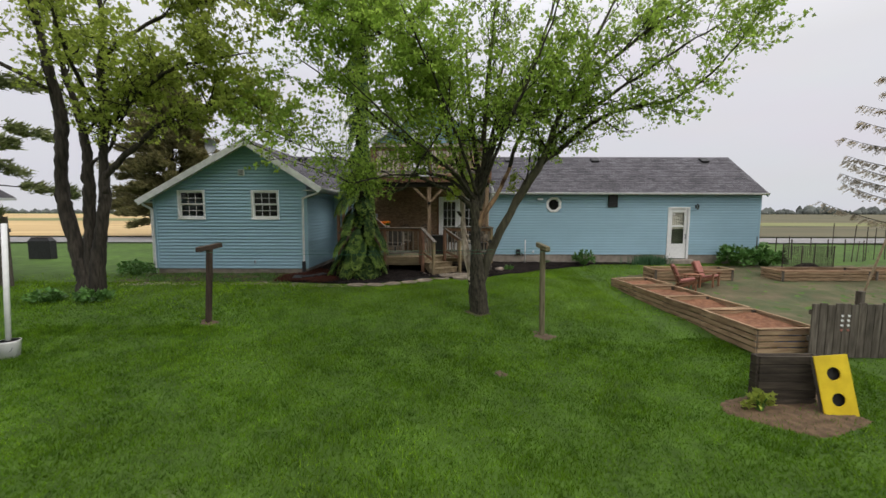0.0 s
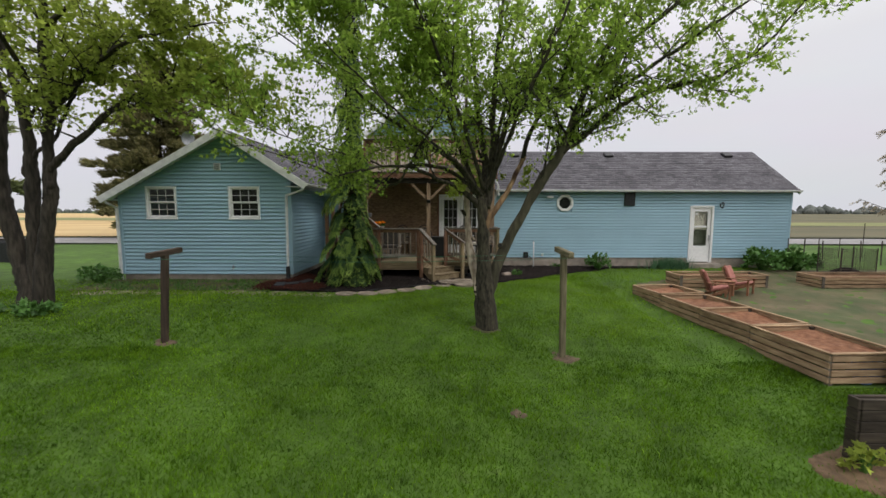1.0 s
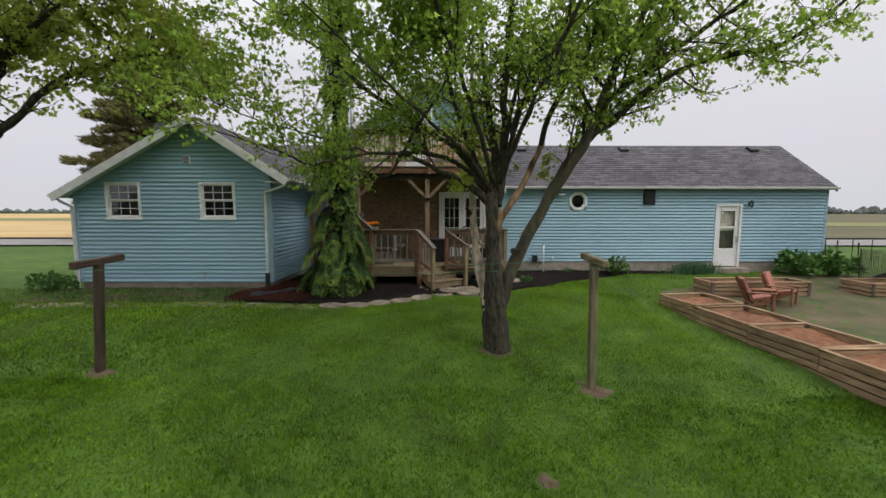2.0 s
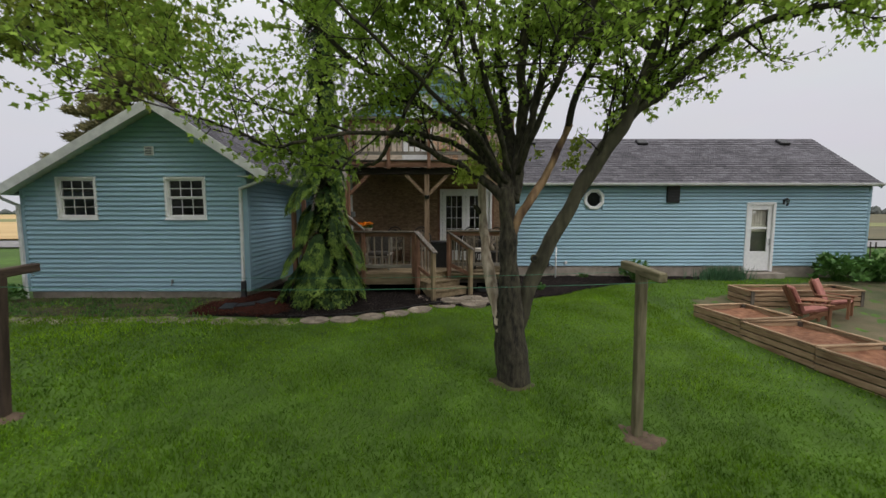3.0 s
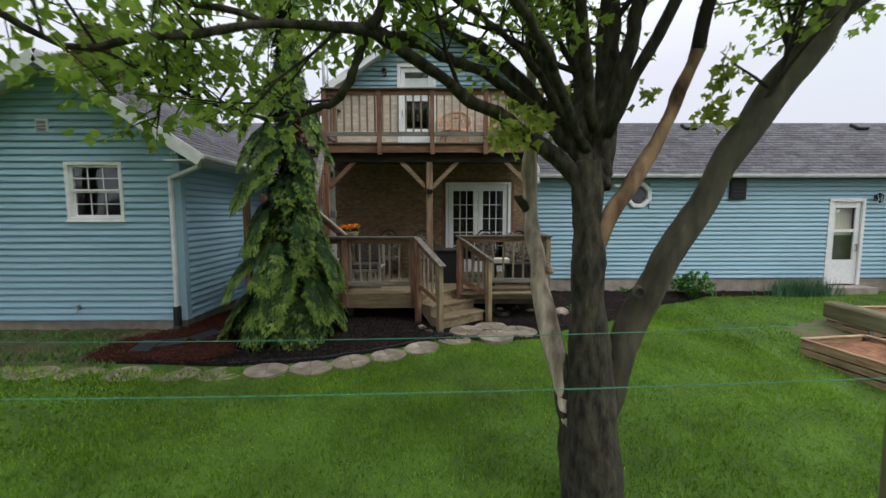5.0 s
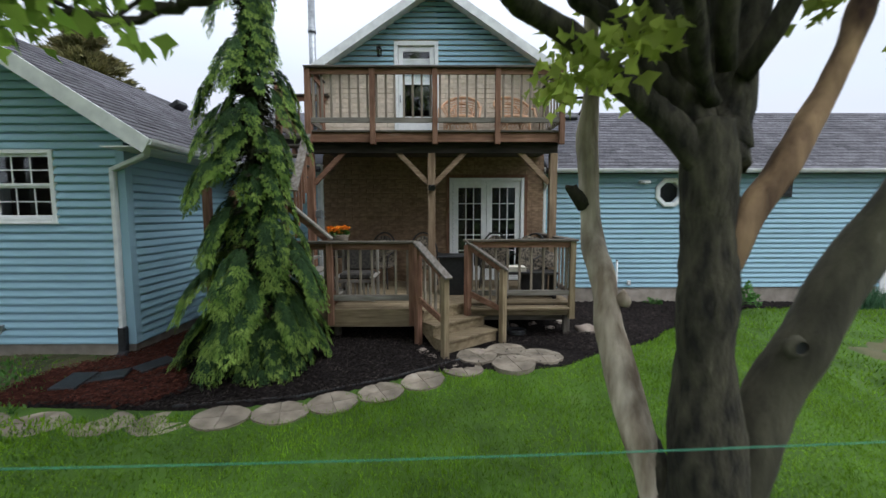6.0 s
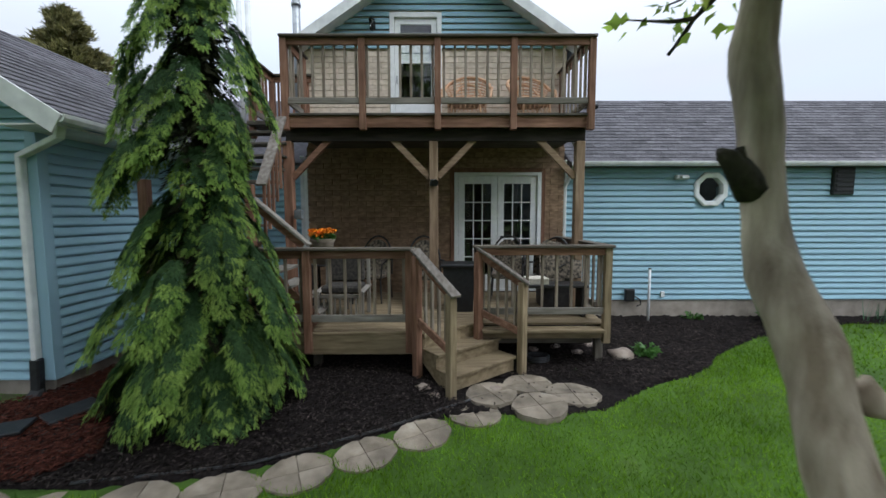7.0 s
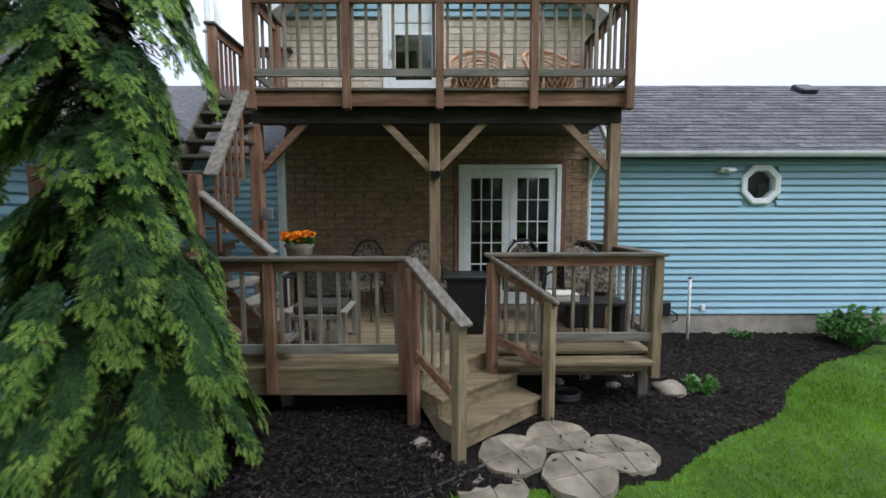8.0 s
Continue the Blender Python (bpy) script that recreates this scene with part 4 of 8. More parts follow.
part("door_handle", Geo().beam((x0 + 0.11, BY - 0.03, 4.20), (x0 + 0.11, BY - 0.03, 4.34), 0.018, 0.018, 0.004), M_GREY_METAL, updoor)

# plain rooms behind the glass, in the dark room colour
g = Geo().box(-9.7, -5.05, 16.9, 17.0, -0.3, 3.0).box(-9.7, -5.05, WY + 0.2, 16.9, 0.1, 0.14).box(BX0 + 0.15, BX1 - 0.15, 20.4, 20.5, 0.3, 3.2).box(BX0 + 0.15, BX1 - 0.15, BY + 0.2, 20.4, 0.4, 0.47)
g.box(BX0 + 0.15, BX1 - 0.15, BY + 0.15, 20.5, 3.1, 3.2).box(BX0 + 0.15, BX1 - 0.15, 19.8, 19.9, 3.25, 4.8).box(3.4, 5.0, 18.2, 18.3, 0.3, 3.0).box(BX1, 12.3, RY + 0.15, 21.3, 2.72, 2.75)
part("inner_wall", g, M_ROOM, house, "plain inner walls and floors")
dish = thing("satellite_dish", (-9.5, 16.7, 3.2), "small grey satellite dish on the wing roof", "satellite dish")
g = Geo()
rings = 4
vs, fs = [(-9.5, 16.62, 4.62)], []
for j in range(1, rings + 1):
    for k in range(14):
        a, r = 2 * math.pi * k / 14, 0.24 * j / rings
        vs.append((-9.5 + r * math.cos(a), 16.62 - 0.35 * r * r * 3, 4.62 + 1.05 * r * math.sin(a)))
fs = [(0, 1 + (k + 1) % 14, 1 + k) for k in range(14)] + [(1 + j * 14 + k, 1 + j * 14 + (k + 1) % 14, 15 + j * 14 + (k + 1) % 14, 15 + j * 14 + k) for j in range(rings - 1) for k in range(14)]
part("dish", g.add(vs, fs), M_GREY_METAL, dish, smooth=True)
part("mast", Geo().tube([(-9.5, 16.66, 2.7), (-9.5, 16.66, 4.6)], 0.025, 8), M_GREY_METAL, dish)


# shingles: the nearest as pieces of their own, the rest as one layer each
def shingle_grid(parent, o, u, v, lu, lv, near, seed):
    """Shingles on a roof plane: o its lower corner, u along the eave, v up the slope; near: the stretch along u whose shingles are single pieces."""
    rng = random.Random(seed)
    u, v = Vector(u).normalized(), Vector(v).normalized()
    n = u.cross(v)
    if n.z < 0:
        n = -n
    w, ex = 0.30, 0.142
    rest = Geo()
    me = None
    for j in range(int(lv / ex)):
        off = (j % 2) * 0.5 * w + rng.uniform(-0.03, 0.03)
        k = -1
        while off + k * w < lu - 0.02:
            a, b = max(0.0, off + k * w), min(lu, off + (k + 1) * w)
            k += 1
            if b - a < 0.03:
                continue
            lift, t = rng.uniform(0.0, 0.004), 0.011
            pc = [(0.004, 0, lift), (b - a - 0.004, 0, lift), (b - a - 0.004, 0, lift + t), (0.004, 0, lift + t), (0.004, ex + 0.02, 0.002), (b - a - 0.004, ex + 0.02, 0.002)]
            fs = [(0, 1, 2, 3), (3, 2, 5, 4), (0, 3, 4), (1, 5, 2)]
            if near[0] <= a <= near[1] and b - a > w - 0.01:
                if me is None:
                    me = Geo().add([(0.004, 0, 0.001), (w - 0.004, 0, 0.001), (w - 0.004, 0, 0.012), (0.004, 0, 0.012), (0.004, ex + 0.02, 0.002), (w - 0.004, ex + 0.02, 0.002)], fs).mesh("shingle")
                m = Matrix((u, v, n)).transposed().to_4x4()
                m.translation = Vector(o) + u * a + v * (j * ex) + n * lift
                part("shingle", me, M_SHINGLE, parent, at=m)
            else:
                rest.add([tuple(Vector(o) + u * (a + p[0]) + v * (j * ex + p[1]) + n * p[2]) for p in pc], fs)
    tagged(part("shingle_layer", rest, M_SHINGLES, parent), kind="stuff")


def brick_grid(parent, holes, x0, x1, z0, z1, y, limit, single, joined):
    """Courses of bricks in running bond on a wall that faces -y."""
    rng = random.Random(3)
    L, Hh = 0.30, 0.096
    rest, made = Geo(), 0
    me = Geo().box(0, L - 0.01, -0.005, 0.03, 0, Hh - 0.009, 0.003).mesh("brick")
    j = 0
    while z0 + (j + 1) * Hh <= z1 + 0.01:
        z = z0 + j * Hh
        x = x0 - (j % 2) * 0.5 * L
        while x < x1 - 0.02:
            a, b = max(x, x0), min(x + L, x1)
            x += L
            for h in holes:
                if h[2] < z + Hh * 0.6 and h[3] > z + Hh * 0.4:
                    if h[0] <= a and b <= h[1]:
                        a = b
                    elif a < h[0] < b:
                        b = h[0]
                    elif a < h[1] < b:
                        a = h[1]
            if b - a < 0.03:
                continue
            if b - a > L - 0.002 and z > 0.9 and made < limit :
                made += 1
                part("brick", me, single, parent, at=pose(a, y + rng.uniform(-0.002, 0.003), z, rng.uniform(-0.3, 0.3), 0, rng.uniform(-0.4, 0.4)))
            else:
                d = rng.uniform(-0.002, 0.003)
                rest.box(a, b - 0.01, y - 0.005 + d, y + 0.03, z, z + Hh - 0.009)
        j += 1
    tagged(part("brick_layer", rest, joined, parent), kind="stuff")


# ---- deck ----
DZ = 0.52
rng = random.Random(21)
deck = thing("deck", (-1.3, 15.6, 0), "weathered wooden deck with turned-grey boards and brown stained railing", "deck")
DF, DR = 14.38, 14.72
y = DF - 0.025
while y < 16.86:
    x1 = -1.16 if y < 14.55 else (-0.95 + (y - 14.55) * 1.6 if y < DR else 1.37)
    if y < DR - 0.04:
        g = Geo().box(-4.05, min(x1, -0.3), y, y + 0.134, DZ - 0.035, DZ + rng.uniform(-0.002, 0.002), 0.005)
    else:
        g = Geo().box(-4.05, 1.30, y, min(y + 0.134, 16.89), DZ - 0.035, DZ + rng.uniform(-0.002, 0.002), 0.005)
    part("deck_board", g, W_OLIVE[0], deck)
    y += 0.140
part("fascia", Geo().box(-4.04, -1.16, DF - 0.02, DF + 0.018, 0.25, DZ - 0.037, 0.004), W_OLIVE[0], deck)
part("fascia", Geo().box(-0.36, 1.26, DR - 0.02, DR + 0.018, 0.33, DZ - 0.037, 0.004), W_OLIVE[0], deck)
part("fascia", Geo().box(1.262, 1.29, DR + 0.02, 16.85, 0.30, DZ - 0.037, 0.004), W_OLIVE[1], deck)
part("bench_board", Geo().box(-0.33, 1.21, DR - 0.16, DR - 0.022, 0.44, 0.475, 0.005), W_OLIVE[0], deck)
part("joist", Geo().box(-0.2, 1.2, DR + 0.25, DR + 0.29, 0.18, 0.36, 0.004), W_OLD[0], deck)
for x, y in ((-3.9, 14.5), (-2.4, 14.6), (1.25, 14.9), (0.3, 15.1), (-3.9, 16.5), (1.25, 16.5), (-1.0, 16.5)):
    part("support_post", Geo().box(x - 0.05, x + 0.05, y - 0.05, y + 0.05, gz(x, y) - 0.1, DZ - 0.04, 0.004), W_OLD[2], deck)


def railing(parent, p, q, base, top, posts, wood_along, ends=True, gap=0.172, low=0.13, cap=0.14, red=True, bars=None, post_wood=None):
    """A railing from p to q: posts, an upper and a lower rail, a flat cap and square balusters."""
    p, q = Vector((*p, 0)), Vector((*q, 0))
    d = (q - p)
    L = d.length
    d.normalize()
    tone = W_RED if red else W_GREY
    up = Vector((0, 0, 1))
    rail = part("top_rail", Geo().beam(p + up * (top - 0.085), q + up * (top - 0.085), 0.035, 0.09, 0.004), tone[wood_along], parent)
    part("rail_cap", Geo().beam(p - d * 0.05 + up * (top - 0.017), q + d * 0.05 + up * (top - 0.017), cap, 0.034, 0.006), W_CAP[wood_along], parent, "dark grey weathered cap board")
    part("bottom_rail", Geo().beam(p + up * (base + low + 0.045), q + up * (base + low + 0.045), 0.035, 0.085, 0.004), W_GREY[wood_along], parent, "greyed bottom rail")
    for s in posts:
        c = p + d * s
        part("post", Geo().box(c.x - 0.045, c.x + 0.045, c.y - 0.045, c.y + 0.045, base - 0.24, top - 0.035, 0.006), (post_wood or tone)[2], parent)
    n = int(L / gap)
    side = Vector((-d.y, d.x, 0))
    for k in range(n):
        s = (k + 0.5) * L / n
        if any(abs(s - a) < 0.06 for a in posts):
            continue
        c = p + d * s + side * 0.034 + side * 0.0
        lean = rng.uniform(-0.004, 0.004)
        part("baluster", Geo().beam(c + up * (base + low + 0.01), c + up * (top - 0.045) + d * lean, 0.034, 0.034, 0.004, d), (bars or W_BALUSTER)[2], parent)
    return rail


railing(deck, (-4.0, DF - 0.03), (-1.205, DF - 0.03), DZ, 1.54, (1.57, 2.775), 0)
railing(deck, (-0.40, DR - 0.03), (1.285, DR - 0.03), DZ, 1.54, (1.665,), 0, post_wood=W_OLIVE)
railing(deck, (1.265, DR + 0.08), (1.265, 16.80), DZ, 1.54, (2.0,), 1)
railing(deck, (-4.0, DF + 0.08), (-4.0, 16.80), DZ, 1.54, (0.9, 2.0), 1)

# the steps, set at an angle across the cut corner of the deck
deck_stairs = thing("deck_stairs", (-0.45, 14.3, 0), "three weathered wooden steps with brown stained handrails", "stairs")
U, V = Vector((0.783, 0.622, 0)), Vector((0.622, -0.783, 0))
S0 = Vector((-0.715, 13.875, 0))
WIDE = 0.98


def on_stairs(u, v, z):
    return S0 + U * u + V * v + Vector((0, 0, z))


for k, (z, v) in enumerate(((0.175, 0.0), (0.345, -0.26), (DZ, -0.52))):
    part("tread", Geo().beam(on_stairs(-0.02, v - 0.145, z - 0.018), on_stairs(WIDE + 0.03, v - 0.145, z - 0.018), 0.32, 0.036, 0.006), W_OLIVE[0], deck_stairs)
    part("riser", Geo().beam(on_stairs(0.0, v - 0.03, z - 0.11), on_stairs(WIDE, v - 0.03, z - 0.11), 0.03, 0.145, 0.004), W_OLIVE[0], deck_stairs)
for u in (0.0, WIDE):
    g = Geo()
    n = V.cross(Vector((0, 0, 1)))
    prof = [(-0.02, -0.06), (-0.02, 0.14), (-0.28, 0.14), (-0.28, 0.31), (-0.54, 0.31), (-0.54, 0.48), (-0.74, 0.48), (-0.74, 0.22), (-0.62, 0.22), (-0.14, -0.06)]
    vs = [tuple(on_stairs(u + s, v, z)) for s in (-0.019, 0.019) for v, z in prof]
    m = len(prof)
    g.add(vs, [tuple(range(m)), tuple(range(2 * m - 1, m - 1, -1))] + [(k, m + k, m + (k + 1) % m, (k + 1) % m) for k in range(m)])
    part("stringer", g, W_OLIVE[0], deck_stairs)
for u, foot in ((-0.085, -0.15), (WIDE + 0.075, -0.12)):
    low, high = on_stairs(u, 0.06, 0), on_stairs(u, -0.56, 0) if u < 0 else Vector((-0.375, 14.67, 0))
    part("post", Geo().box(-0.045, 0.045, -0.045, 0.045, foot, 1.10, 0.006, Matrix.Translation(low) @ pose(0, 0, 0, 0, 0, 38.5)), W_OLIVE[2], deck_stairs)
    part("post", Geo().box(-0.045, 0.045, -0.045, 0.045, -0.08 if u < 0 else 0.2, 1.45, 0.006, Matrix.Translation(high) @ pose(0, 0, 0, 0, 0, 38.5)), W_RED[2], deck_stairs)
    z_low, z_high = 1.13, 1.50
    d = (low - high)
    part("handrail", Geo().beam(high - d * 0.06 + Vector((0, 0, z_high + 0.022)), low + d * 0.14 + Vector((0, 0, z_low - 0.05)), 0.13, 0.034, 0.006), W_RAIL[1], deck_stairs, "silver grey weathered handrail cap")
    part("rail", Geo().beam(high + Vector((0, 0, z_high - 0.06)), low + Vector((0, 0, z_low - 0.06)), 0.035, 0.09, 0.004), W_RED[1], deck_stairs)
    part("rail", Geo().beam(high + Vector((0, 0, z_high - 0.80)), low + Vector((0, 0, z_low - 0.66)), 0.035, 0.085, 0.004), W_RED[1], deck_stairs)
    for k in range(1, 5):
        f = k / 5
        c = high.lerp(low, f) + U * (0.034 if u > 0 else 0.034)
        zb, zt = (z_high - 0.80) * (1 - f) + (z_low - 0.66) * f, (z_high - 0.05) * (1 - f) + (z_low - 0.05) * f
        part("baluster", Geo().beam(c + Vector((0, 0, zb - 0.03)), c + Vector((0, 0, zt)), 0.034, 0.034, 0.004, V), W_BALUSTER[2], deck_stairs)

# ---- balcony ----
balcony = thing("balcony", (-0.88, 16.2, 0.52), "brown stained timber balcony on braced posts over the deck", "balcony")
BF, BZ = 15.50, 3.36
part("rim_joist", Geo().box(-3.0, 1.25, BF, BF + 0.04, 3.165, BZ - 0.035, 0.004), W_RED[0], balcony, "reddish brown stained rim board")
part("rim_joist", Geo().box(1.25, 1.29, BF + 0.002, 16.86, 3.165, BZ - 0.035, 0.004), W_RED[1], balcony)
part("rim_joist", Geo().box(-3.04, -3.0, BF + 0.002, 16.86, 3.165, BZ - 0.035, 0.004), W_RED[1], balcony)
y = BF - 0.03
while y < 16.84:
    part("deck_board", Geo().box(-3.06, 1.31, y, min(y + 0.134, 16.87), BZ - 0.033, BZ, 0.005), W_OLD[0], balcony)
    y += 0.142
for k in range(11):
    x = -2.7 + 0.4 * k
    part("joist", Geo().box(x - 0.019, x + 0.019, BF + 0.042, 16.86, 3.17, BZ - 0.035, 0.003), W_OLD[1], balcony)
# shade below the rim is put into the beam's near-black wood
part("beam", Geo().box(-3.1, 1.26, 15.60, 15.70, 2.99, 3.163, 0.005), W_SHADE[0], balcony)
# board reaching the wall to stop daylight; its dark tone carries the shade
part("ceiling_board", Geo().box(-2.98, 1.23, 15.72, 16.888, 3.10, 3.15, 0.004), W_OLD[0], balcony, "underside of the balcony, dark wood for its shade")
for x, red in ((-3.085, True), (-0.955, False), (1.195, False)):
    part("post", Geo().box(x - 0.065, x + 0.065, 15.585, 15.715, DZ, 2.99, 0.008), (W_RED if red else W_BROWN)[2], balcony, "square support post")
    for s in (-1, 1):
        if (x < -2 and s < 0) or (x > 1 and s > 0):
            continue
        part("brace", Geo().beam((x + s * 0.06, 15.65, 2.47), (x + s * 0.60, 15.65, 3.02), 0.05, 0.09, 0.005, (0, 1, 0)), (W_RED if red else W_BROWN)[0], balcony)
px = (-3.04, -1.95, -0.89, 0.18, 1.28)
railing(balcony, (px[0], BF - 0.03), (px[-1], BF - 0.03), BZ, 4.41, [a - px[0] for a in px], 0, gap=0.152, low=0.12)
railing(balcony, (1.27, BF + 0.02), (1.27, 16.84), BZ, 4.41, (1.3,), 1)
railing(balcony, (-3.02, BF + 0.02), (-3.02, 16.2), BZ, 4.41, (0.66,), 1)
g = Geo().box(-1.01, -0.90, 15.55, 15.585, 2.34, 2.44, 0.012).tube([(-0.94, 15.55, 2.41), (-0.93, 15.48, 2.38)], [0.03, 0.05], 10)
flood = tagged(part("flood_lamp", g, M_BLACK, balcony), "small black sensor lamp on the post")

# stair from the balcony down to the deck, by way of a landing behind the weeping spruce
balcony_stairs = thing("balcony_stairs", (-3.4, 14.8, 0.52), "brown timber stair with grey handrails from balcony to deck", "stairs")
part("landing", Geo().box(-3.80, -3.05, 15.9, 16.85, BZ - 0.07, BZ - 0.004, 0.005), W_OLD[0], balcony_stairs)
part("landing", Geo().box(-3.90, -3.05, 13.72, 14.5, 1.36, 1.42, 0.005), W_OLD[0], balcony_stairs)
for x in (-3.85, -3.1):
    for y in (13.78, 14.44):
        part("post", Geo().box(x - 0.045, x + 0.045, y - 0.045, y + 0.045, gz(x, y) - 0.05 if y < 14 else DZ, 2.28, 0.005), W_RED[2], balcony_stairs)
for k in range(1, 10):
    z, y = 1.42 + k * 0.194, 14.5 + k * 0.15
    part("tread", Geo().box(-3.78, -3.08, y - 0.14, y + 0.1, z - 0.036, z, 0.005), W_OLD[0], balcony_stairs)
for k in range(1, 5):
    z, x = 1.42 - k * 0.18, -3.10 + k * 0.155
    part("tread", Geo().box(x - 0.1, x + 0.12, 14.50, 15.2, z - 0.036, z, 0.005), W_GREY[1], balcony_stairs)
part("stringer", Geo().beam((-3.80, 14.45, 1.30), (-3.80, 15.95, 3.24), 0.038, 0.24, 0.004, (1, 0, 0)), W_OLD[1], balcony_stairs)
part("handrail", Geo().beam((-2.98, 14.47, 2.275), (-2.98, 15.17, 3.23), 0.13, 0.036, 0.006, (1, 0, 0)), W_RAIL[1], balcony_stairs, "pale silver grey handrail")
for k in range(5):
    y = 14.60 + k * 0.13
    part("baluster", Geo().box(-3.017, -2.983, y - 0.017, y + 0.017, 1.50 + (y - 14.55) * 1.36, 2.24 + (y - 14.47) * 1.36, 0.003), W_RED[2], balcony_stairs)
part("handrail", Geo().beam((-3.16, 14.46, 2.20), (-2.42, 14.46, 1.56), 0.12, 0.036, 0.006, (0, 1, 0)), W_GREY[0], balcony_stairs, "grey handrail")
part("rail", Geo().beam((-3.16, 14.46, 2.13), (-2.50, 14.46, 1.55), 0.035, 0.09, 0.004, (0, 1, 0)), W_RED[0], balcony_stairs)
part("stringer", Geo().beam((-3.10, 14.52, 1.30), (-2.38, 14.52, 0.58), 0.038, 0.22, 0.004, (0, 1, 0)), W_RED[0], balcony_stairs)
railing(balcony_stairs, (-3.78, 16.05), (-3.78, 16.85), BZ, 4.34, (0.02, 0.8), 1, gap=0.11, bars=W_RED)
railing(balcony_stairs, (-3.74, 16.83), (-3.1, 16.83), BZ, 4.34, (), 0, gap=0.11, bars=W_RED)
part("meter", Geo().box(-2.98, -2.86, 15.5, 15.56, 1.86, 2.0, 0.01), M_GREY_METAL, balcony_stairs, "small grey box on the stair post")


# ---- trees ----
M_BARK = mat("maple_bark", (0.012, 0.010, 0.007), (0.068, 0.060, 0.038), 0.95, 20, (1, 1, 0.36), 1.0, 60, 2.2, 0.4, c=(0.135, 0.122, 0.085))
M_BARK_SMOOTH = mat("limb_bark", (0.04, 0.036, 0.022), (0.085, 0.077, 0.048), 0.9, 12, (1, 1, 0.3), 0.5, 60, 2.2, 0.3, c=(0.13, 0.12, 0.08))
M_BARK_DARK = mat("dark_bark", (0.015, 0.012, 0.009), (0.052, 0.043, 0.032), 0.95, 20, (1, 1, 0.18), 1.0, 45, 1.4, 0.3)
M_BARE = mat("bare_pale_wood", (0.19, 0.145, 0.10), (0.49, 0.415, 0.32), 0.85, 14, (1, 1, 0.2), 0.8, 60, 3.0, 0.4, c=(0.60, 0.53, 0.43))
M_BROKEN = mat("stripped_branch", (0.05, 0.023, 0.014), (0.36, 0.23, 0.125), 0.85, 8, (1, 1, 0.25), 0.5, 60, 2.0, 0.3)
M_LEAF = mat("maple_leaf", (0.20, 0.315, 0.048), (0.38, 0.52, 0.09), 0.55, 3, (1, 1, 1), 0.0, 60, 0.7, 0.15, 0.3, gloss=0.15, island=True, thin=0.8)
M_LEAF_OLD = mat("maple_leaf_yellow", (0.26, 0.33, 0.06), (0.40, 0.47, 0.09), 0.5, 3, (1, 1, 1), 0.0, 60, 0.7, 0.15, 0.3, island=True, gloss=0.15, thin=0.75)
M_SPRUCE = mat("spruce_needles", (0.040, 0.083, 0.033), (0.082, 0.143, 0.050), 0.7, 6, (1, 1, 1), 0.0, 60, 1.6, 0.25, 0.35, gloss=0.15, island=True, thin=0.3)
# inner needles: shade in the gaps is put into this dark colour
M_SPRUCE_INNER = mat("spruce_inner_shade", (0.018, 0.02, 0.010), (0.035, 0.036, 0.018), 0.8, 6, (1, 1, 1), 0.0, 60, 1.6, 0.25, 0.3, gloss=0.1, island=True)
# new growth, with the light on the bough tips put into its colour
M_SPRUCE_NEW = mat("spruce_bright_tips", (0.15, 0.25, 0.05), (0.33, 0.45, 0.10), 0.7, 6, (1, 1, 1), 0.0, 60, 1.6, 0.25, 0.25, gloss=0.15, island=True, thin=0.35)
M_PINE = mat("far_needles", (0.12, 0.115, 0.045), (0.22, 0.20, 0.08), 0.8, 3, (1, 1, 1), 0.0, 60, 0.5, 0.3, 0.4, island=True, thin=0.15)
M_LARCH = mat("larch_needles", (0.42, 0.36, 0.27), (0.60, 0.53, 0.42), 0.8, 3, (1, 1, 1), 0.0, 60, 0.5, 0.3, 0.4, island=True, thin=0.6)
M_NEEDLE = mat("pine_needles", (0.12, 0.15, 0.05), (0.21, 0.23, 0.085), 0.8, 3, (1, 1, 1), 0.0, 60, 0.5, 0.3, 0.4, island=True, thin=0.15)


def rand_dir(rng):
    v = Vector((rng.gauss(0, 1), rng.gauss(0, 1), rng.gauss(0, 1)))
    return v.normalized()


def curve_points(pts, radii, per=5, wob=0.0, rng=None):
    """A smooth line through the given points, with its radii."""
    out, rad = [], []
    P = [Vector(p) for p in pts]
    for i in range(len(P) - 1):
        p0, p1, p2, p3 = P[max(i - 1, 0)], P[i], P[i + 1], P[min(i + 2, len(P) - 1)]
        for k in range(per):
            t = k / per
            c = 0.5 * (2 * p1 + (p2 - p0) * t + (2 * p0 - 5 * p1 + 4 * p2 - p3) * t * t + (3 * p1 - p0 - 3 * p2 + p3) * t ** 3)
            if wob and rng:
                c = c + rand_dir(rng) * wob
            out.append(c)
            rad.append(radii[i] * (1 - t) + radii[i + 1] * t)
    out.append(P[-1])
    rad.append(radii[-1])
    return out, rad


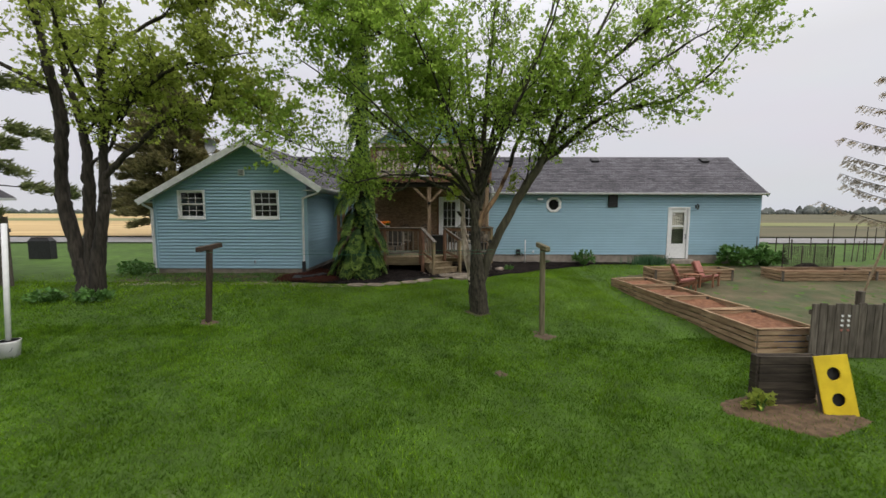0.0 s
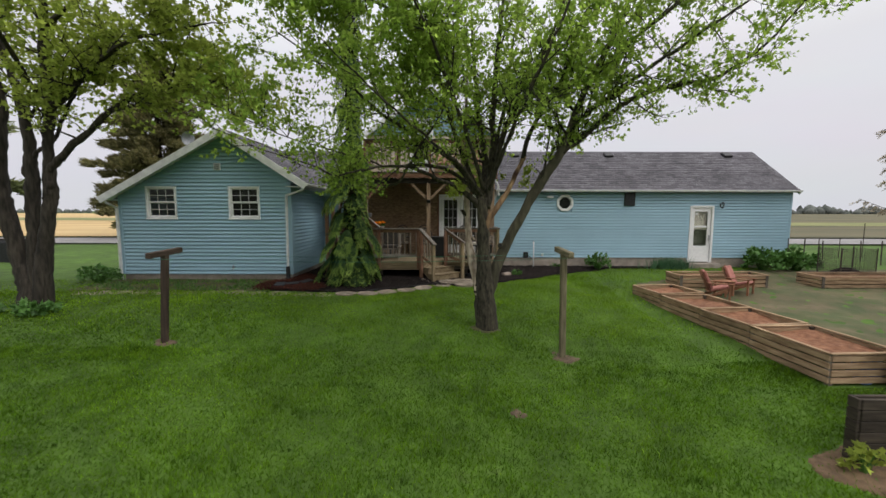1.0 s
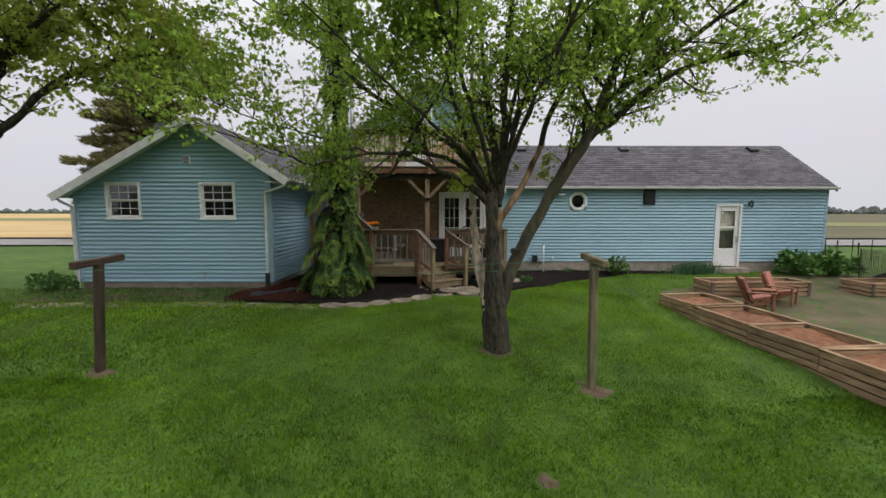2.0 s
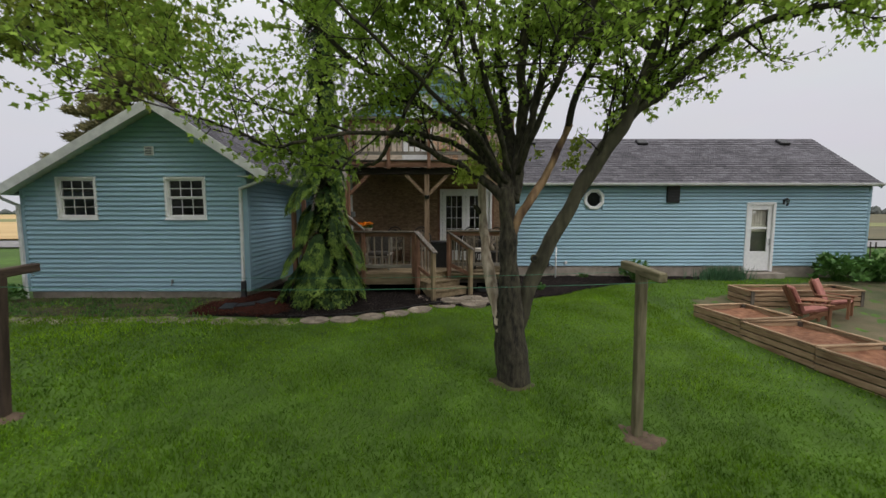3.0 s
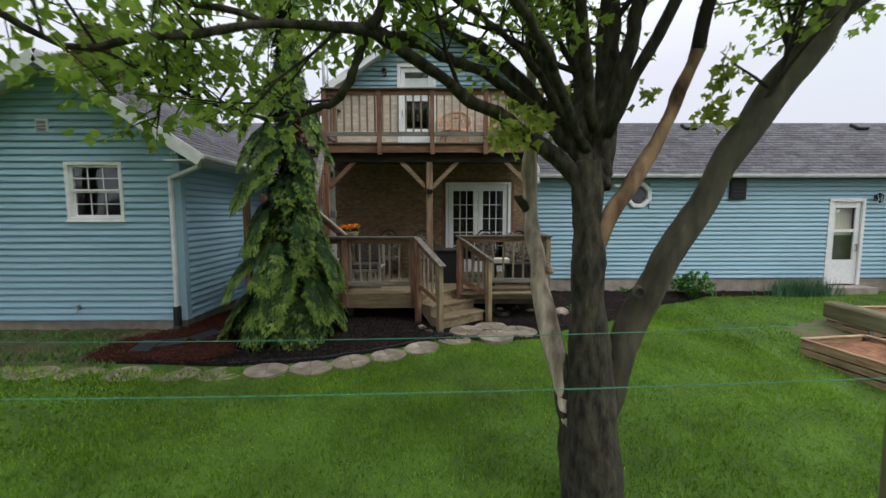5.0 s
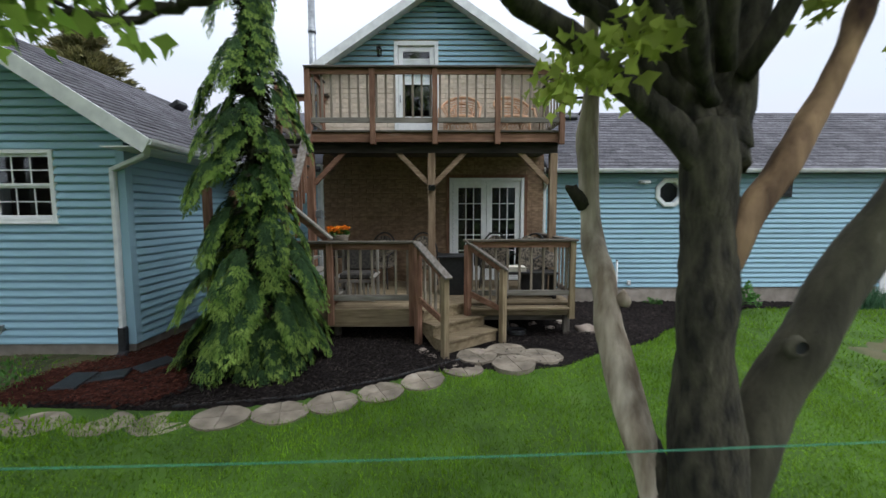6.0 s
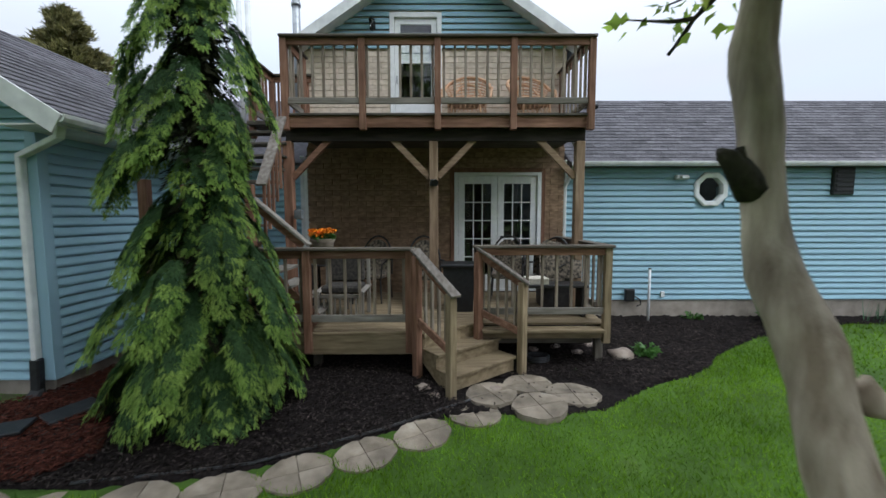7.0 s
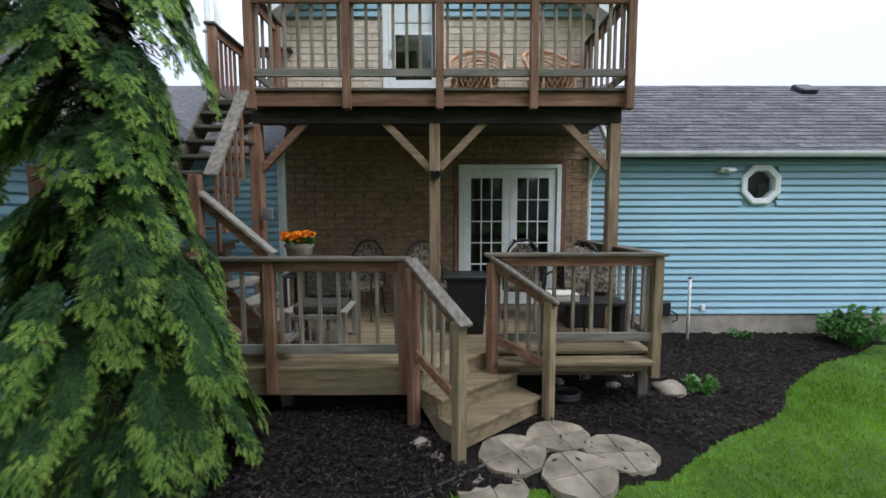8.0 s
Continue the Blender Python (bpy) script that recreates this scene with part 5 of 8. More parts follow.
def leaf_mesh(name, points, dirs, sizes, rng_seed, droop=0.5):
    """Many small lobed leaves as one mesh: each a folded blade of four triangles."""
    rng = np.random.default_rng(rng_seed)
    n = len(points)
    P, D = np.asarray(points), np.asarray(dirs)
    D = D + rng.normal(0, 0.5, (n, 3))
    D[:, 2] -= droop * rng.uniform(0.2, 1.2, n)
    D /= np.linalg.norm(D, axis=1, keepdims=True) + 1e-9
    R = rng.normal(0, 1, (n, 3))
    R[:, 2] *= 0.6
    S = np.cross(D, R)
    S /= np.linalg.norm(S, axis=1, keepdims=True) + 1e-9
    N = np.cross(D, S)
    s = np.asarray(sizes)[:, None]
    # stalk end, two side lobes, tip, two shoulders
    v = np.stack([P, P + s * (0.40 * D + 0.52 * S + 0.12 * N), P + s * (0.62 * D + 0.16 * S), P + s * (1.05 * D - 0.08 * N), P + s * (0.62 * D - 0.16 * S), P + s * (0.40 * D - 0.52 * S + 0.12 * N), P + s * (0.3 * D - 0.05 * N)], 1)
    o = np.arange(n)[:, None] * 7
    t = np.concatenate([o + np.array([k]) for k in ([0, 1, 6], [6, 1, 2], [6, 2, 3], [6, 3, 4], [6, 4, 5], [6, 5, 0])])
    return triangles(name, v.reshape(-1, 3), t)


def grow(limbs, rng, twig_len, density, leaf, keep, up=0.25, start=0.35):
    """Side branches and twigs on the given limbs, with the places of their leaves; density: leaves on a twig's joint at a place."""
    wood_geo, pts, dirs, sizes = Geo(), [], [], []

    def sprig(p, d, length, r):
        steps = max(3, int(length / 0.14))
        q, line = Vector(p), [Vector(p)]
        for _ in range(steps):
            d = (d + rand_dir(rng) * 0.22 + Vector((0, 0, 0.02))).normalized()
            q = q + d * (length / steps)
            line.append(q.copy())
        if not keep(line[-1]):
            return
        wood_geo.tube(line, [r * (1 - 0.75 * k / steps) for k in range(steps + 1)], 4, False)
        for k in range(1, steps + 1):
            for _ in range(density(line[k])):
                away = rand_dir(rng) * rng.uniform(0.02, 0.15)
                away.z *= 0.6
                o = line[k] + away
                if keep(o):
                    pts.append(tuple(o))
                    dirs.append(tuple((d + (o - line[k]) * 6).normalized()))
                    sizes.append(leaf * rng.uniform(0.65, 1.25) * (1.0 if o.z < 4.2 else 1.15))

    def side(p, d, length, r):
        steps = max(4, int(length / 0.22))
        q, line = Vector(p), [Vector(p)]
        for _ in range(steps):
            d = (d + rand_dir(rng) * 0.20 + Vector((0, 0, up * 0.12))).normalized()
            q = q + d * (length / steps)
            line.append(q.copy())
        if not keep(line[len(line) // 2]) or not keep(line[-1]):
            return
        wood_geo.tube(line, [r * (1 - 0.8 * k / steps) for k in range(steps + 1)], 5, False)
        for k in range(1, steps + 1):
            for _ in range(2):
                e = (d * 0.7 + rand_dir(rng) * 0.9 + Vector((0, 0, up * 0.3))).normalized()
                sprig(line[k], e, twig_len * rng.uniform(0.5, 1.2), r * 0.35 + 0.002)

    for line, rad, count, length in limbs:
        m = len(line)
        for _ in range(count):
            f = start + (1 - start) * rng.random() ** 0.8
            k = min(int(f * (m - 1)), m - 2)
            d0 = (line[k + 1] - line[k]).normalized()
            e = (d0 * 0.6 + rand_dir(rng) * 0.85 + Vector((0, 0, up))).normalized()
            side(line[k], e, length * rng.uniform(0.5, 1.15) * (1.15 - 0.4 * f), max(0.008, min(0.03, rad[k] * 0.4)))
        sprig(line[-1], (line[-1] - line[-2]).normalized(), twig_len, 0.008)
    return wood_geo, pts, dirs, sizes


def bark_lumps(geo, amount, scale, seed):
    """Uneven swellings on a trunk."""
    geo.v = [tuple(Vector(v) + noise.noise_vector(Vector(v) * scale + Vector((seed, 0, 0))) * amount) for v in geo.v]
    return geo


# the maple in the lawn
rng = random.Random(7)
maple = thing("maple_tree", (0.46, 10.2, gz(0.46, 10.2)), "spreading maple in fresh spring leaf with grey brown forked trunk", "tree")


MAPLE_LIMBS = {
    "trunk": ([(0.47, 10.24, -0.72), (0.455, 10.22, -0.42), (0.425, 10.2, 0), (0.395, 10.19, 0.5), (0.37, 10.19, 0.9), (0.35, 10.2, 1.4), (0.34, 10.2, 1.75), (0.325, 10.2, 2.05), (0.3, 10.2, 2.3)], [0.31, 0.235, 0.205, 0.18, 0.145, 0.118, 0.115, 0.118, 0.1], 0, 0),
    "buttress": ([(0.35, 10.24, -0.45), (0.29, 10.28, 0.1), (0.25, 10.34, 0.55), (0.22, 10.4, 0.85)], [0.13, 0.1, 0.08, 0.05], 0, 0),
    "right": ([(0.487, 10.21, 0.35), (0.549, 10.23, 0.62), (0.654, 10.25, 1), (0.788, 10.24, 1.32), (0.903, 10.22, 1.55), (1.122, 10.17, 2.003), (1.394, 10.13, 2.525), (1.639, 10.08, 2.909), (1.781, 10.053, 3.147), (1.895, 10.053, 3.386), (2.051, 10.053, 3.875), (2.259, 10.053, 4.396), (2.572, 10.053, 5.02), (2.957, 9.919, 5.922), (3.403, 9.651, 6.967)], [0.1, 0.105, 0.11, 0.116, 0.106, 0.099, 0.1, 0.1, 0.098, 0.075, 0.062, 0.055, 0.05, 0.035, 0.015], 24, 1.4),
    "right_low": ([(1.71, 10.053, 3.105), (1.949, 10.053, 3.293), (2.293, 10.053, 3.522), (2.771, 10.053, 3.959), (3.347, 10.026, 4.308), (3.938, 9.986, 4.468), (4.661, 9.919, 4.581), (5.25, 9.852, 4.95), (5.85, 9.785, 5.55), (6.3, 9.785, 6.2)], [0.075, 0.07, 0.062, 0.054, 0.048, 0.042, 0.035, 0.028, 0.02, 0.01], 24, 1.15),
    "right_mid": ([(1.793, 10.053, 3.251), (1.949, 10.053, 3.563), (2.197, 9.986, 3.867), (2.598, 9.919, 4.168), (3.268, 9.718, 4.648), (4.2, 9.4, 5.3), (5.2, 9.2, 5.9)], [0.06, 0.056, 0.05, 0.045, 0.036, 0.026, 0.012], 20, 1.3),
    "right_high": ([(2.3, 10.05, 4.5), (3.0, 9.95, 5.2), (4.0, 9.85, 6.0), (5.1, 9.75, 6.8), (5.7, 9.7, 7.5)], [0.045, 0.04, 0.032, 0.022, 0.01], 26, 1.4),
    "up_back": ([(0.309, 10.23, 2.212), (0.372, 10.47, 2.63), (0.424, 10.72, 3.1), (0.34, 10.87, 3.779), (0.236, 10.97, 4.72), (0.132, 11.07, 6.183)], [0.085, 0.08, 0.07, 0.058, 0.045, 0.02], 14, 1.4),
    "up": ([(0.403, 10.22, 2.128), (0.476, 10.33, 2.525), (0.529, 10.43, 2.943), (0.56, 10.52, 3.57), (0.549, 10.52, 4.302), (0.654, 10.47, 5.556), (0.811, 10.37, 7.228)], [0.095, 0.086, 0.08, 0.07, 0.06, 0.042, 0.018], 16, 1.5),
    "up_right": ([(0.424, 10.22, 2.212), (0.508, 10.29, 2.63), (0.623, 10.32, 3.121), (0.748, 10.32, 3.622), (1.051, 10.27, 4.249), (1.354, 10.22, 4.793), (1.793, 10.053, 5.956), (2.082, 9.919, 6.953)], [0.07, 0.062, 0.056, 0.052, 0.047, 0.04, 0.03, 0.014], 13, 1.5),
    "up_left": ([(0.278, 10.22, 2.264), (0.079, 10.27, 2.839), (-0.078, 10.27, 3.152), (-0.391, 10.17, 4.093), (-0.807, 9.986, 5.317), (-1.208, 9.651, 6.663)], [0.052, 0.046, 0.042, 0.036, 0.028, 0.012], 26, 1.5),
    "back": ([(0.403, 10.29, 2.316), (0.654, 10.87, 3.361), (0.968, 11.37, 4.72), (1.177, 11.77, 6.183)], [0.05, 0.045, 0.036, 0.018], 14, 1.4),
    "left": ([(0.299, 10.19, 2.055), (0.173, 10.18, 2.254), (0.027, 10.16, 2.389), (-0.13, 10.13, 2.483), (-0.392, 10.026, 2.605), (-0.651, 9.825, 2.709), (-0.903, 9.597, 2.809), (-1.1, 9.42, 2.86), (-1.5, 9.35, 2.86), (-1.9, 9.25, 2.78), (-2.32, 9.16, 2.67), (-2.7, 9.02, 2.84), (-3.4, 8.9, 3.05), (-4.2, 8.8, 3.4)], [0.062, 0.056, 0.05, 0.046, 0.042, 0.038, 0.034, 0.030, 0.022, 0.019, 0.016, 0.012, 0.009, 0.005], 17, 1.0),
    "left_upper": ([(0.299, 10.21, 2.264), (0.111, 10.24, 2.525), (-0.098, 10.22, 2.724), (-0.349, 10.17, 2.849), (-0.6, 10.026, 2.927), (-0.845, 9.758, 2.94), (-1.12, 9.41, 2.87)], [0.05, 0.042, 0.038, 0.036, 0.034, 0.031, 0.028], 0, 0),
    "left_droop": ([(-1.09, 9.43, 2.86), (-1.173, 9.517, 2.744), (-1.267, 9.597, 2.617), (-1.433, 9.678, 2.529), (-1.669, 9.718, 2.49), (-1.974, 9.718, 2.551), (-2.374, 9.651, 2.67)], [0.026, 0.024, 0.021, 0.018, 0.014, 0.011, 0.006], 16, 0.9),
    "left_rise": ([(-1.09, 9.42, 2.86), (-0.95, 9.36, 3.1), (-0.75, 9.3, 3.4), (-0.5, 9.28, 3.78), (-0.32, 9.2, 4.4), (-0.3, 9, 5.4)], [0.026, 0.023, 0.02, 0.018, 0.015, 0.008], 14, 1.1),
    "left_far": ([(-1.5, 9.35, 2.86), (-2.308, 9.517, 3.105), (-3.336, 9.651, 3.42), (-4.553, 9.651, 3.926)], [0.016, 0.014, 0.011, 0.005], 13, 1.0),
    "front_left": ([(0.288, 10.17, 2.368), (-0.089, 9.785, 2.85), (-0.45, 9.37, 3.12), (-0.93, 9, 3.45), (-1.5, 8.7, 3.9), (-2.3, 8.3, 4.6)], [0.036, 0.032, 0.028, 0.022, 0.016, 0.007], 6, 1.0),
    "right_hang": ([(1.714, 10.08, 3.107), (2.117, 10.27, 3.413), (2.639, 10.37, 3.675), (3.162, 10.37, 3.831)], [0.03, 0.024, 0.018, 0.008], 10, 0.7),
    "left_high": ([(0.288, 10.27, 2.421), (-0.182, 10.42, 2.995), (-0.809, 10.57, 3.466), (-1.75, 10.62, 4.093), (-2.795, 10.67, 4.929), (-3.944, 10.67, 5.765)], [0.05, 0.046, 0.04, 0.032, 0.024, 0.01], 19, 1.4),
    "low_mid": ([(0.257, 10.22, 2.421), (-0.132, 10.053, 2.939), (-0.6, 9.785, 3.177), (-1.203, 9.517, 3.306)], [0.03, 0.026, 0.02, 0.008], 14, 0.8),
    "high_left": ([(-0.807, 9.986, 5.317), (-1.645, 10.12, 5.974), (-2.69, 10.27, 6.496), (-3.944, 10.37, 6.914)], [0.036, 0.03, 0.022, 0.009], 40, 1.3),
    "front_high": ([(0.34, 10.17, 2.525), (-0.098, 9.517, 3.607), (-0.6, 8.9, 4.7), (-1.2, 8.3, 5.8)], [0.04, 0.036, 0.028, 0.012], 12, 1.4),
    "front_right": ([(0.466, 10.22, 2.525), (0.857, 9.517, 3.708), (1.35, 8.9, 4.9), (1.8, 8.4, 6.2)], [0.04, 0.036, 0.028, 0.012], 10, 1.4),
}
trunk_geo, limb_geo, limbs = Geo(), Geo(), []
for key, (pts, rad, count, length) in MAPLE_LIMBS.items():
    line, r = curve_points(pts, rad, 6, 0.0 if key in ("trunk", "right", "left") else 0.010, rng)
    (limb_geo if key == "right" else trunk_geo).tube(line, r, 16 if rad[0] > 0.1 else 9, True)
    if count:
        limbs.append((line, r, count, length))


def maple_keep(p):
    """The crown keeps off the way under its low limb and the trunk below its forks, and is trimmed to fit the camera's
    view.
    """
    if p.z < 2.35 or (p.x > 0.6 and p.z < 2.85 + 0.30 * (p.x - 1)) or p.y > 12.1:
        return False
    if p.x < -0.3 and p.y > 9.75 and p.z - 1.95 < 0.56 * (p.y - 9.6):
        return False
    return not (-1.5 < p.x < 0.3 and p.z < 2.78) and p.z < 7.9


def maple_leaves(p):
    """The low boughs are thin inside the camera's upward view, the middle and top of the crown full."""
    low = p.x < 0.6 and p.z < 2.3 + 0.5 * (p.y - 7.0)
    return (4 if p.y > 8.6 else 3) if low else ((5 if p.x > -0.6 else 9) if p.z > 4.2 else 4)


side_geo, pts, dirs, sizes = grow(limbs, rng, 0.5, maple_leaves, 0.068, maple_keep, 0.12)
bark_lumps(trunk_geo, 0.028, 3.0, 1)
bark_lumps(trunk_geo, 0.012, 14.0, 3)
trunk = part("trunk", trunk_geo, M_BARK, maple, "rough grey brown trunk and limbs", True)
part("limb", bark_lumps(bark_lumps(limb_geo, 0.03, 3.0, 1), 0.006, 14.0, 3), M_BARK_SMOOTH, maple, "smooth olive grey leaning limb", True)
part("twig", side_geo, M_BARK_DARK, trunk, "thin dark branches")
part("crown", leaf_mesh("crown", pts, dirs, sizes, 4), M_LEAF, maple, "fresh green lobed leaves")
line, r = curve_points([(0.26, 10.26, 0.3), (0.20, 10.38, 0.75), (0.14, 10.52, 1.1), (0.09, 10.66, 1.5), (0.065, 10.78, 1.8), (0.05, 10.83, 2.1), (0.065, 10.87, 2.5), (0.06, 10.93, 3.4), (0.03, 11.0, 4.4), (0.05, 11.1, 5.6)], [0.05, 0.078, 0.08, 0.072, 0.064, 0.058, 0.053, 0.045, 0.033, 0.018], 6)
g = bark_lumps(Geo().tube(line, r, 14, True), 0.03, 4.0, 5)
knob = Geo().tube([(0.03, 10.82, 1.98), (-0.03, 10.80, 2.04), (-0.065, 10.795, 2.075), (-0.09, 10.79, 2.085)], [0.045, 0.036, 0.028, 0.012], 12).tube([(-0.03, 10.79, 2.05), (-0.045, 10.78, 2.10)], [0.02, 0.009], 8)
part("pale_stem", bark_lumps(g, 0.006, 18, 9), M_BARE, maple, "pale barkless stem", True)
part("knob", bark_lumps(bark_lumps(knob, 0.010, 18, 2), 0.004, 50, 7), M_BARK, maple, "dark ragged knob of broken wood", True)
line, r = curve_points([(0.38, 10.18, 1.64), (0.43, 10.16, 1.82), (0.49, 10.16, 1.95), (0.67, 10.18, 2.21), (0.86, 10.24, 2.52), (1.04, 10.3, 2.88), (1.17, 10.34, 3.16)], [0.06, 0.062, 0.055, 0.054, 0.05, 0.048, 0.044], 6)
nub = Geo().tube([(0.15, 10.62, 1.50), (0.18, 10.595, 1.46), (0.20, 10.585, 1.45)], [0.042, 0.032, 0.014], 10)
part("knob", bark_lumps(bark_lumps(nub, 0.010, 18, 4), 0.004, 50, 3), M_BARE, maple, "short pale branch stub", True)
part("stripped_branch", bark_lumps(Geo().tube(line, r, 12, True), 0.02, 6, 2), M_BROKEN, maple, "orange brown branch with stripped bark", True)
line, r = curve_points([(1.15, 10.34, 3.12), (1.25, 10.35, 3.55), (1.55, 10.3, 4.15), (1.85, 10.15, 4.65), (2.2, 10.0, 5.8)], [0.05, 0.046, 0.04, 0.034, 0.014], 5)
side_geo, pts, dirs, sizes = grow([(line, r, 14, 1.2)], rng, 0.45, lambda p: 7, 0.078, maple_keep)
part("branch", Geo().tube(line, r, 9, True).add(side_geo.v, side_geo.f), M_BARK_DARK, maple, smooth=True)
part("crown", leaf_mesh("crown", pts, dirs, sizes, 5), M_LEAF, maple)
g = Geo()
for k in range(10):
    a = 2 * math.pi * k / 10
    g.v.append((0.675 + 0.05 * math.cos(a), 10.125, 1.375 + 0.055 * math.sin(a)))
for k in range(10):
    a = 2 * math.pi * k / 10
    g.v.append((0.677 + 0.030 * math.cos(a), 10.09, 1.38 + 0.03 * math.sin(a)))
for k in range(10):
    a = 2 * math.pi * k / 10
    g.v.append((0.685 + 0.020 * math.cos(a), 10.17, 1.38 + 0.02 * math.sin(a)))
g.f = [(j * 10 + k, j * 10 + (k + 1) % 10, j * 10 + 10 + (k + 1) % 10, j * 10 + 10 + k) for j in range(2) for k in range(10)]
knot = part("knot_hole", g, M_BARK_SMOOTH, maple, "ringed knot hole", True)
# the darkness inside the knot is a solid black disc
part("hollow", Geo().tube([(0.679, 10.103, 1.38), (0.679, 10.13, 1.38)], 0.027, 10), M_BLACK, knot, "black disc standing in for the shaded hollow")
SPROUTS = ((1.16, 10.16, 2.65, 60, 0.15), (1.22, 10.15, 2.88, 45, 0.14), (-0.30, 9.9, 2.42, 60, 0.13), (-0.12, 9.9, 2.52, 40, 0.12), (-0.22, 10.62, 2.58, 60, 0.16), (-0.12, 10.7, 2.82, 55, 0.16), (0.2, 10.62, 2.62, 55, 0.16), (0.34, 10.7, 2.88, 55, 0.16), (0.70, 10.15, 2.75, 18, 0.1))
for sx, sy, sz, n, spread in SPROUTS:
    pts, dirs, sizes = [], [], []
    for _ in range(n):
        o = Vector((sx, sy, sz)) + rand_dir(rng) * rng.uniform(0.02, spread)
        pts.append(tuple(o))
        dirs.append(tuple(rand_dir(rng)))
        sizes.append(0.075 * rng.uniform(0.6, 1.2))
    tagged(part("sprout", leaf_mesh("sprout", pts, dirs, sizes, n), M_LEAF_OLD, maple, "bright yellow green sprout"), kind="stuff")

# the tree beside the wing
rng = random.Random(17)
tree_w = thing("tree", (-9.5, 10.8, gz(-9.5, 10.8)), "many-stemmed tree with dark trunks and yellow green leaves", "tree")
WEST = [
    ([(-9.5, 10.8, -0.5), (-9.55, 10.8, 0.3), (-9.66, 10.8, 0.75), (-9.78, 10.8, 1.38), (-9.95, 10.8, 2.15), (-9.97, 10.8, 2.83), (-9.89, 10.8, 3.77), (-9.85, 10.8, 4.4), (-9.95, 10.7, 5.5), (-10.05, 10.6, 6.6), (-10.3, 10.4, 8.0)], [0.33, 0.22, 0.18, 0.155, 0.155, 0.135, 0.13, 0.13, 0.10, 0.075, 0.03], 12, 1.7),
    ([(-9.42, 10.85, 0.0), (-9.42, 10.85, 0.9), (-9.396, 10.85, 1.57), (-9.36, 10.85, 2.35), (-9.335, 10.85, 2.92), (-9.32, 10.85, 3.44), (-9.39, 10.85, 4.05), (-9.47, 10.85, 4.55), (-9.9, 11.0, 5.6), (-10.2, 11.2, 7.0)], [0.2, 0.16, 0.14, 0.13, 0.125, 0.105, 0.092, 0.08, 0.06, 0.03], 9, 1.7),
    ([(-9.3, 10.8, 0.0), (-9.22, 10.8, 0.8), (-9.12, 10.8, 1.38), (-8.96, 10.8, 2.16), (-8.91, 10.8, 2.54), (-8.90, 10.8, 3.2), (-8.82, 10.8, 4.0), (-8.74, 10.8, 4.7), (-8.72, 10.7, 5.4), (-8.5, 10.6, 6.6), (-8.4, 10.4, 8.0)], [0.2, 0.16, 0.135, 0.125, 0.135, 0.10, 0.098, 0.09, 0.08, 0.055, 0.03], 13, 1.7),
    ([(-8.92, 10.78, 2.85), (-8.746, 10.78, 3.065), (-8.49, 10.78, 3.3), (-8.08, 10.78, 3.63), (-7.14, 10.8, 4.37), (-6.09, 10.85, 4.69), (-5.24, 10.85, 4.75), (-4.6, 10.8, 4.35)], [0.085, 0.078, 0.07, 0.065, 0.055, 0.042, 0.025, 0.012], 30, 1.3),
    ([(-8.80, 10.8, 4.1), (-8.705, 10.8, 4.24), (-8.3, 10.78, 4.52), (-8.0, 10.75, 4.8), (-6.9, 10.5, 5.4), (-5.9, 10.4, 5.6), (-4.9, 10.3, 5.7)], [0.07, 0.066, 0.06, 0.055, 0.042, 0.03, 0.01], 22, 1.5),
    ([(-9.3, 10.85, 3.15), (-9.11, 10.83, 3.33), (-8.86, 10.9, 3.54), (-8.5, 10.95, 4.33), (-8.23, 11.0, 4.89), (-7.9, 11.1, 5.8)], [0.045, 0.042, 0.038, 0.032, 0.026, 0.01], 9, 1.2),
    ([(-8.6, 10.6, 5.7), (-7.3, 10.4, 6.4), (-5.8, 10.2, 6.8), (-4.4, 10.1, 6.9)], [0.05, 0.042, 0.03, 0.012], 22, 1.5),
    ([(-9.95, 10.6, 5.0), (-11.2, 10.2, 5.8), (-12.3, 9.8, 6.4)], [0.05, 0.04, 0.015], 9, 1.6),
    ([(-8.8, 10.6, 4.4), (-8.4, 9.6, 5.2), (-7.8, 8.6, 5.9)], [0.05, 0.04, 0.015], 7, 1.5),
]
g, limbs = Geo(), []
for pts, rad, count, length in WEST:
    line, r = curve_points(pts, rad, 6, 0.015, rng)
    g.tube(line, r, 12 if rad[0] > 0.1 else 8, True)
    limbs.append((line, r, count, length))
for c, r in (((-10.04, 10.74, 2.47), 0.07), ((-9.41, 10.80, 2.9), 0.06), ((-8.84, 10.76, 2.62), 0.08)):
    g.tube([(c[0], c[1], c[2] - 0.12), (c[0], c[1] - 0.02, c[2] - 0.04), (c[0], c[1] - 0.02, c[2] + 0.05), (c[0], c[1], c[2] + 0.13)], [0.03, r, r * 0.9, 0.03], 10, True)
bark_lumps(g, 0.025, 2.2, 4)
west_floor = lambda x: 4.25 if x < -9.0 else 3.62 + 0.1 * math.sin(x * 3)
side_geo, pts, dirs, sizes = grow(limbs, rng, 0.55, lambda p: 6, 0.086, lambda p: west_floor(p.x) < p.z < 8.5)
trunk = part("trunk", bark_lumps(g, 0.012, 12, 6), M_BARK_DARK, tree_w, "dark rough stems", True)
part("twig", side_geo, M_BARK_DARK, trunk)
part("crown", leaf_mesh("crown", pts, dirs, sizes, 9), M_LEAF_OLD, tree_w, "young yellow green leaves")


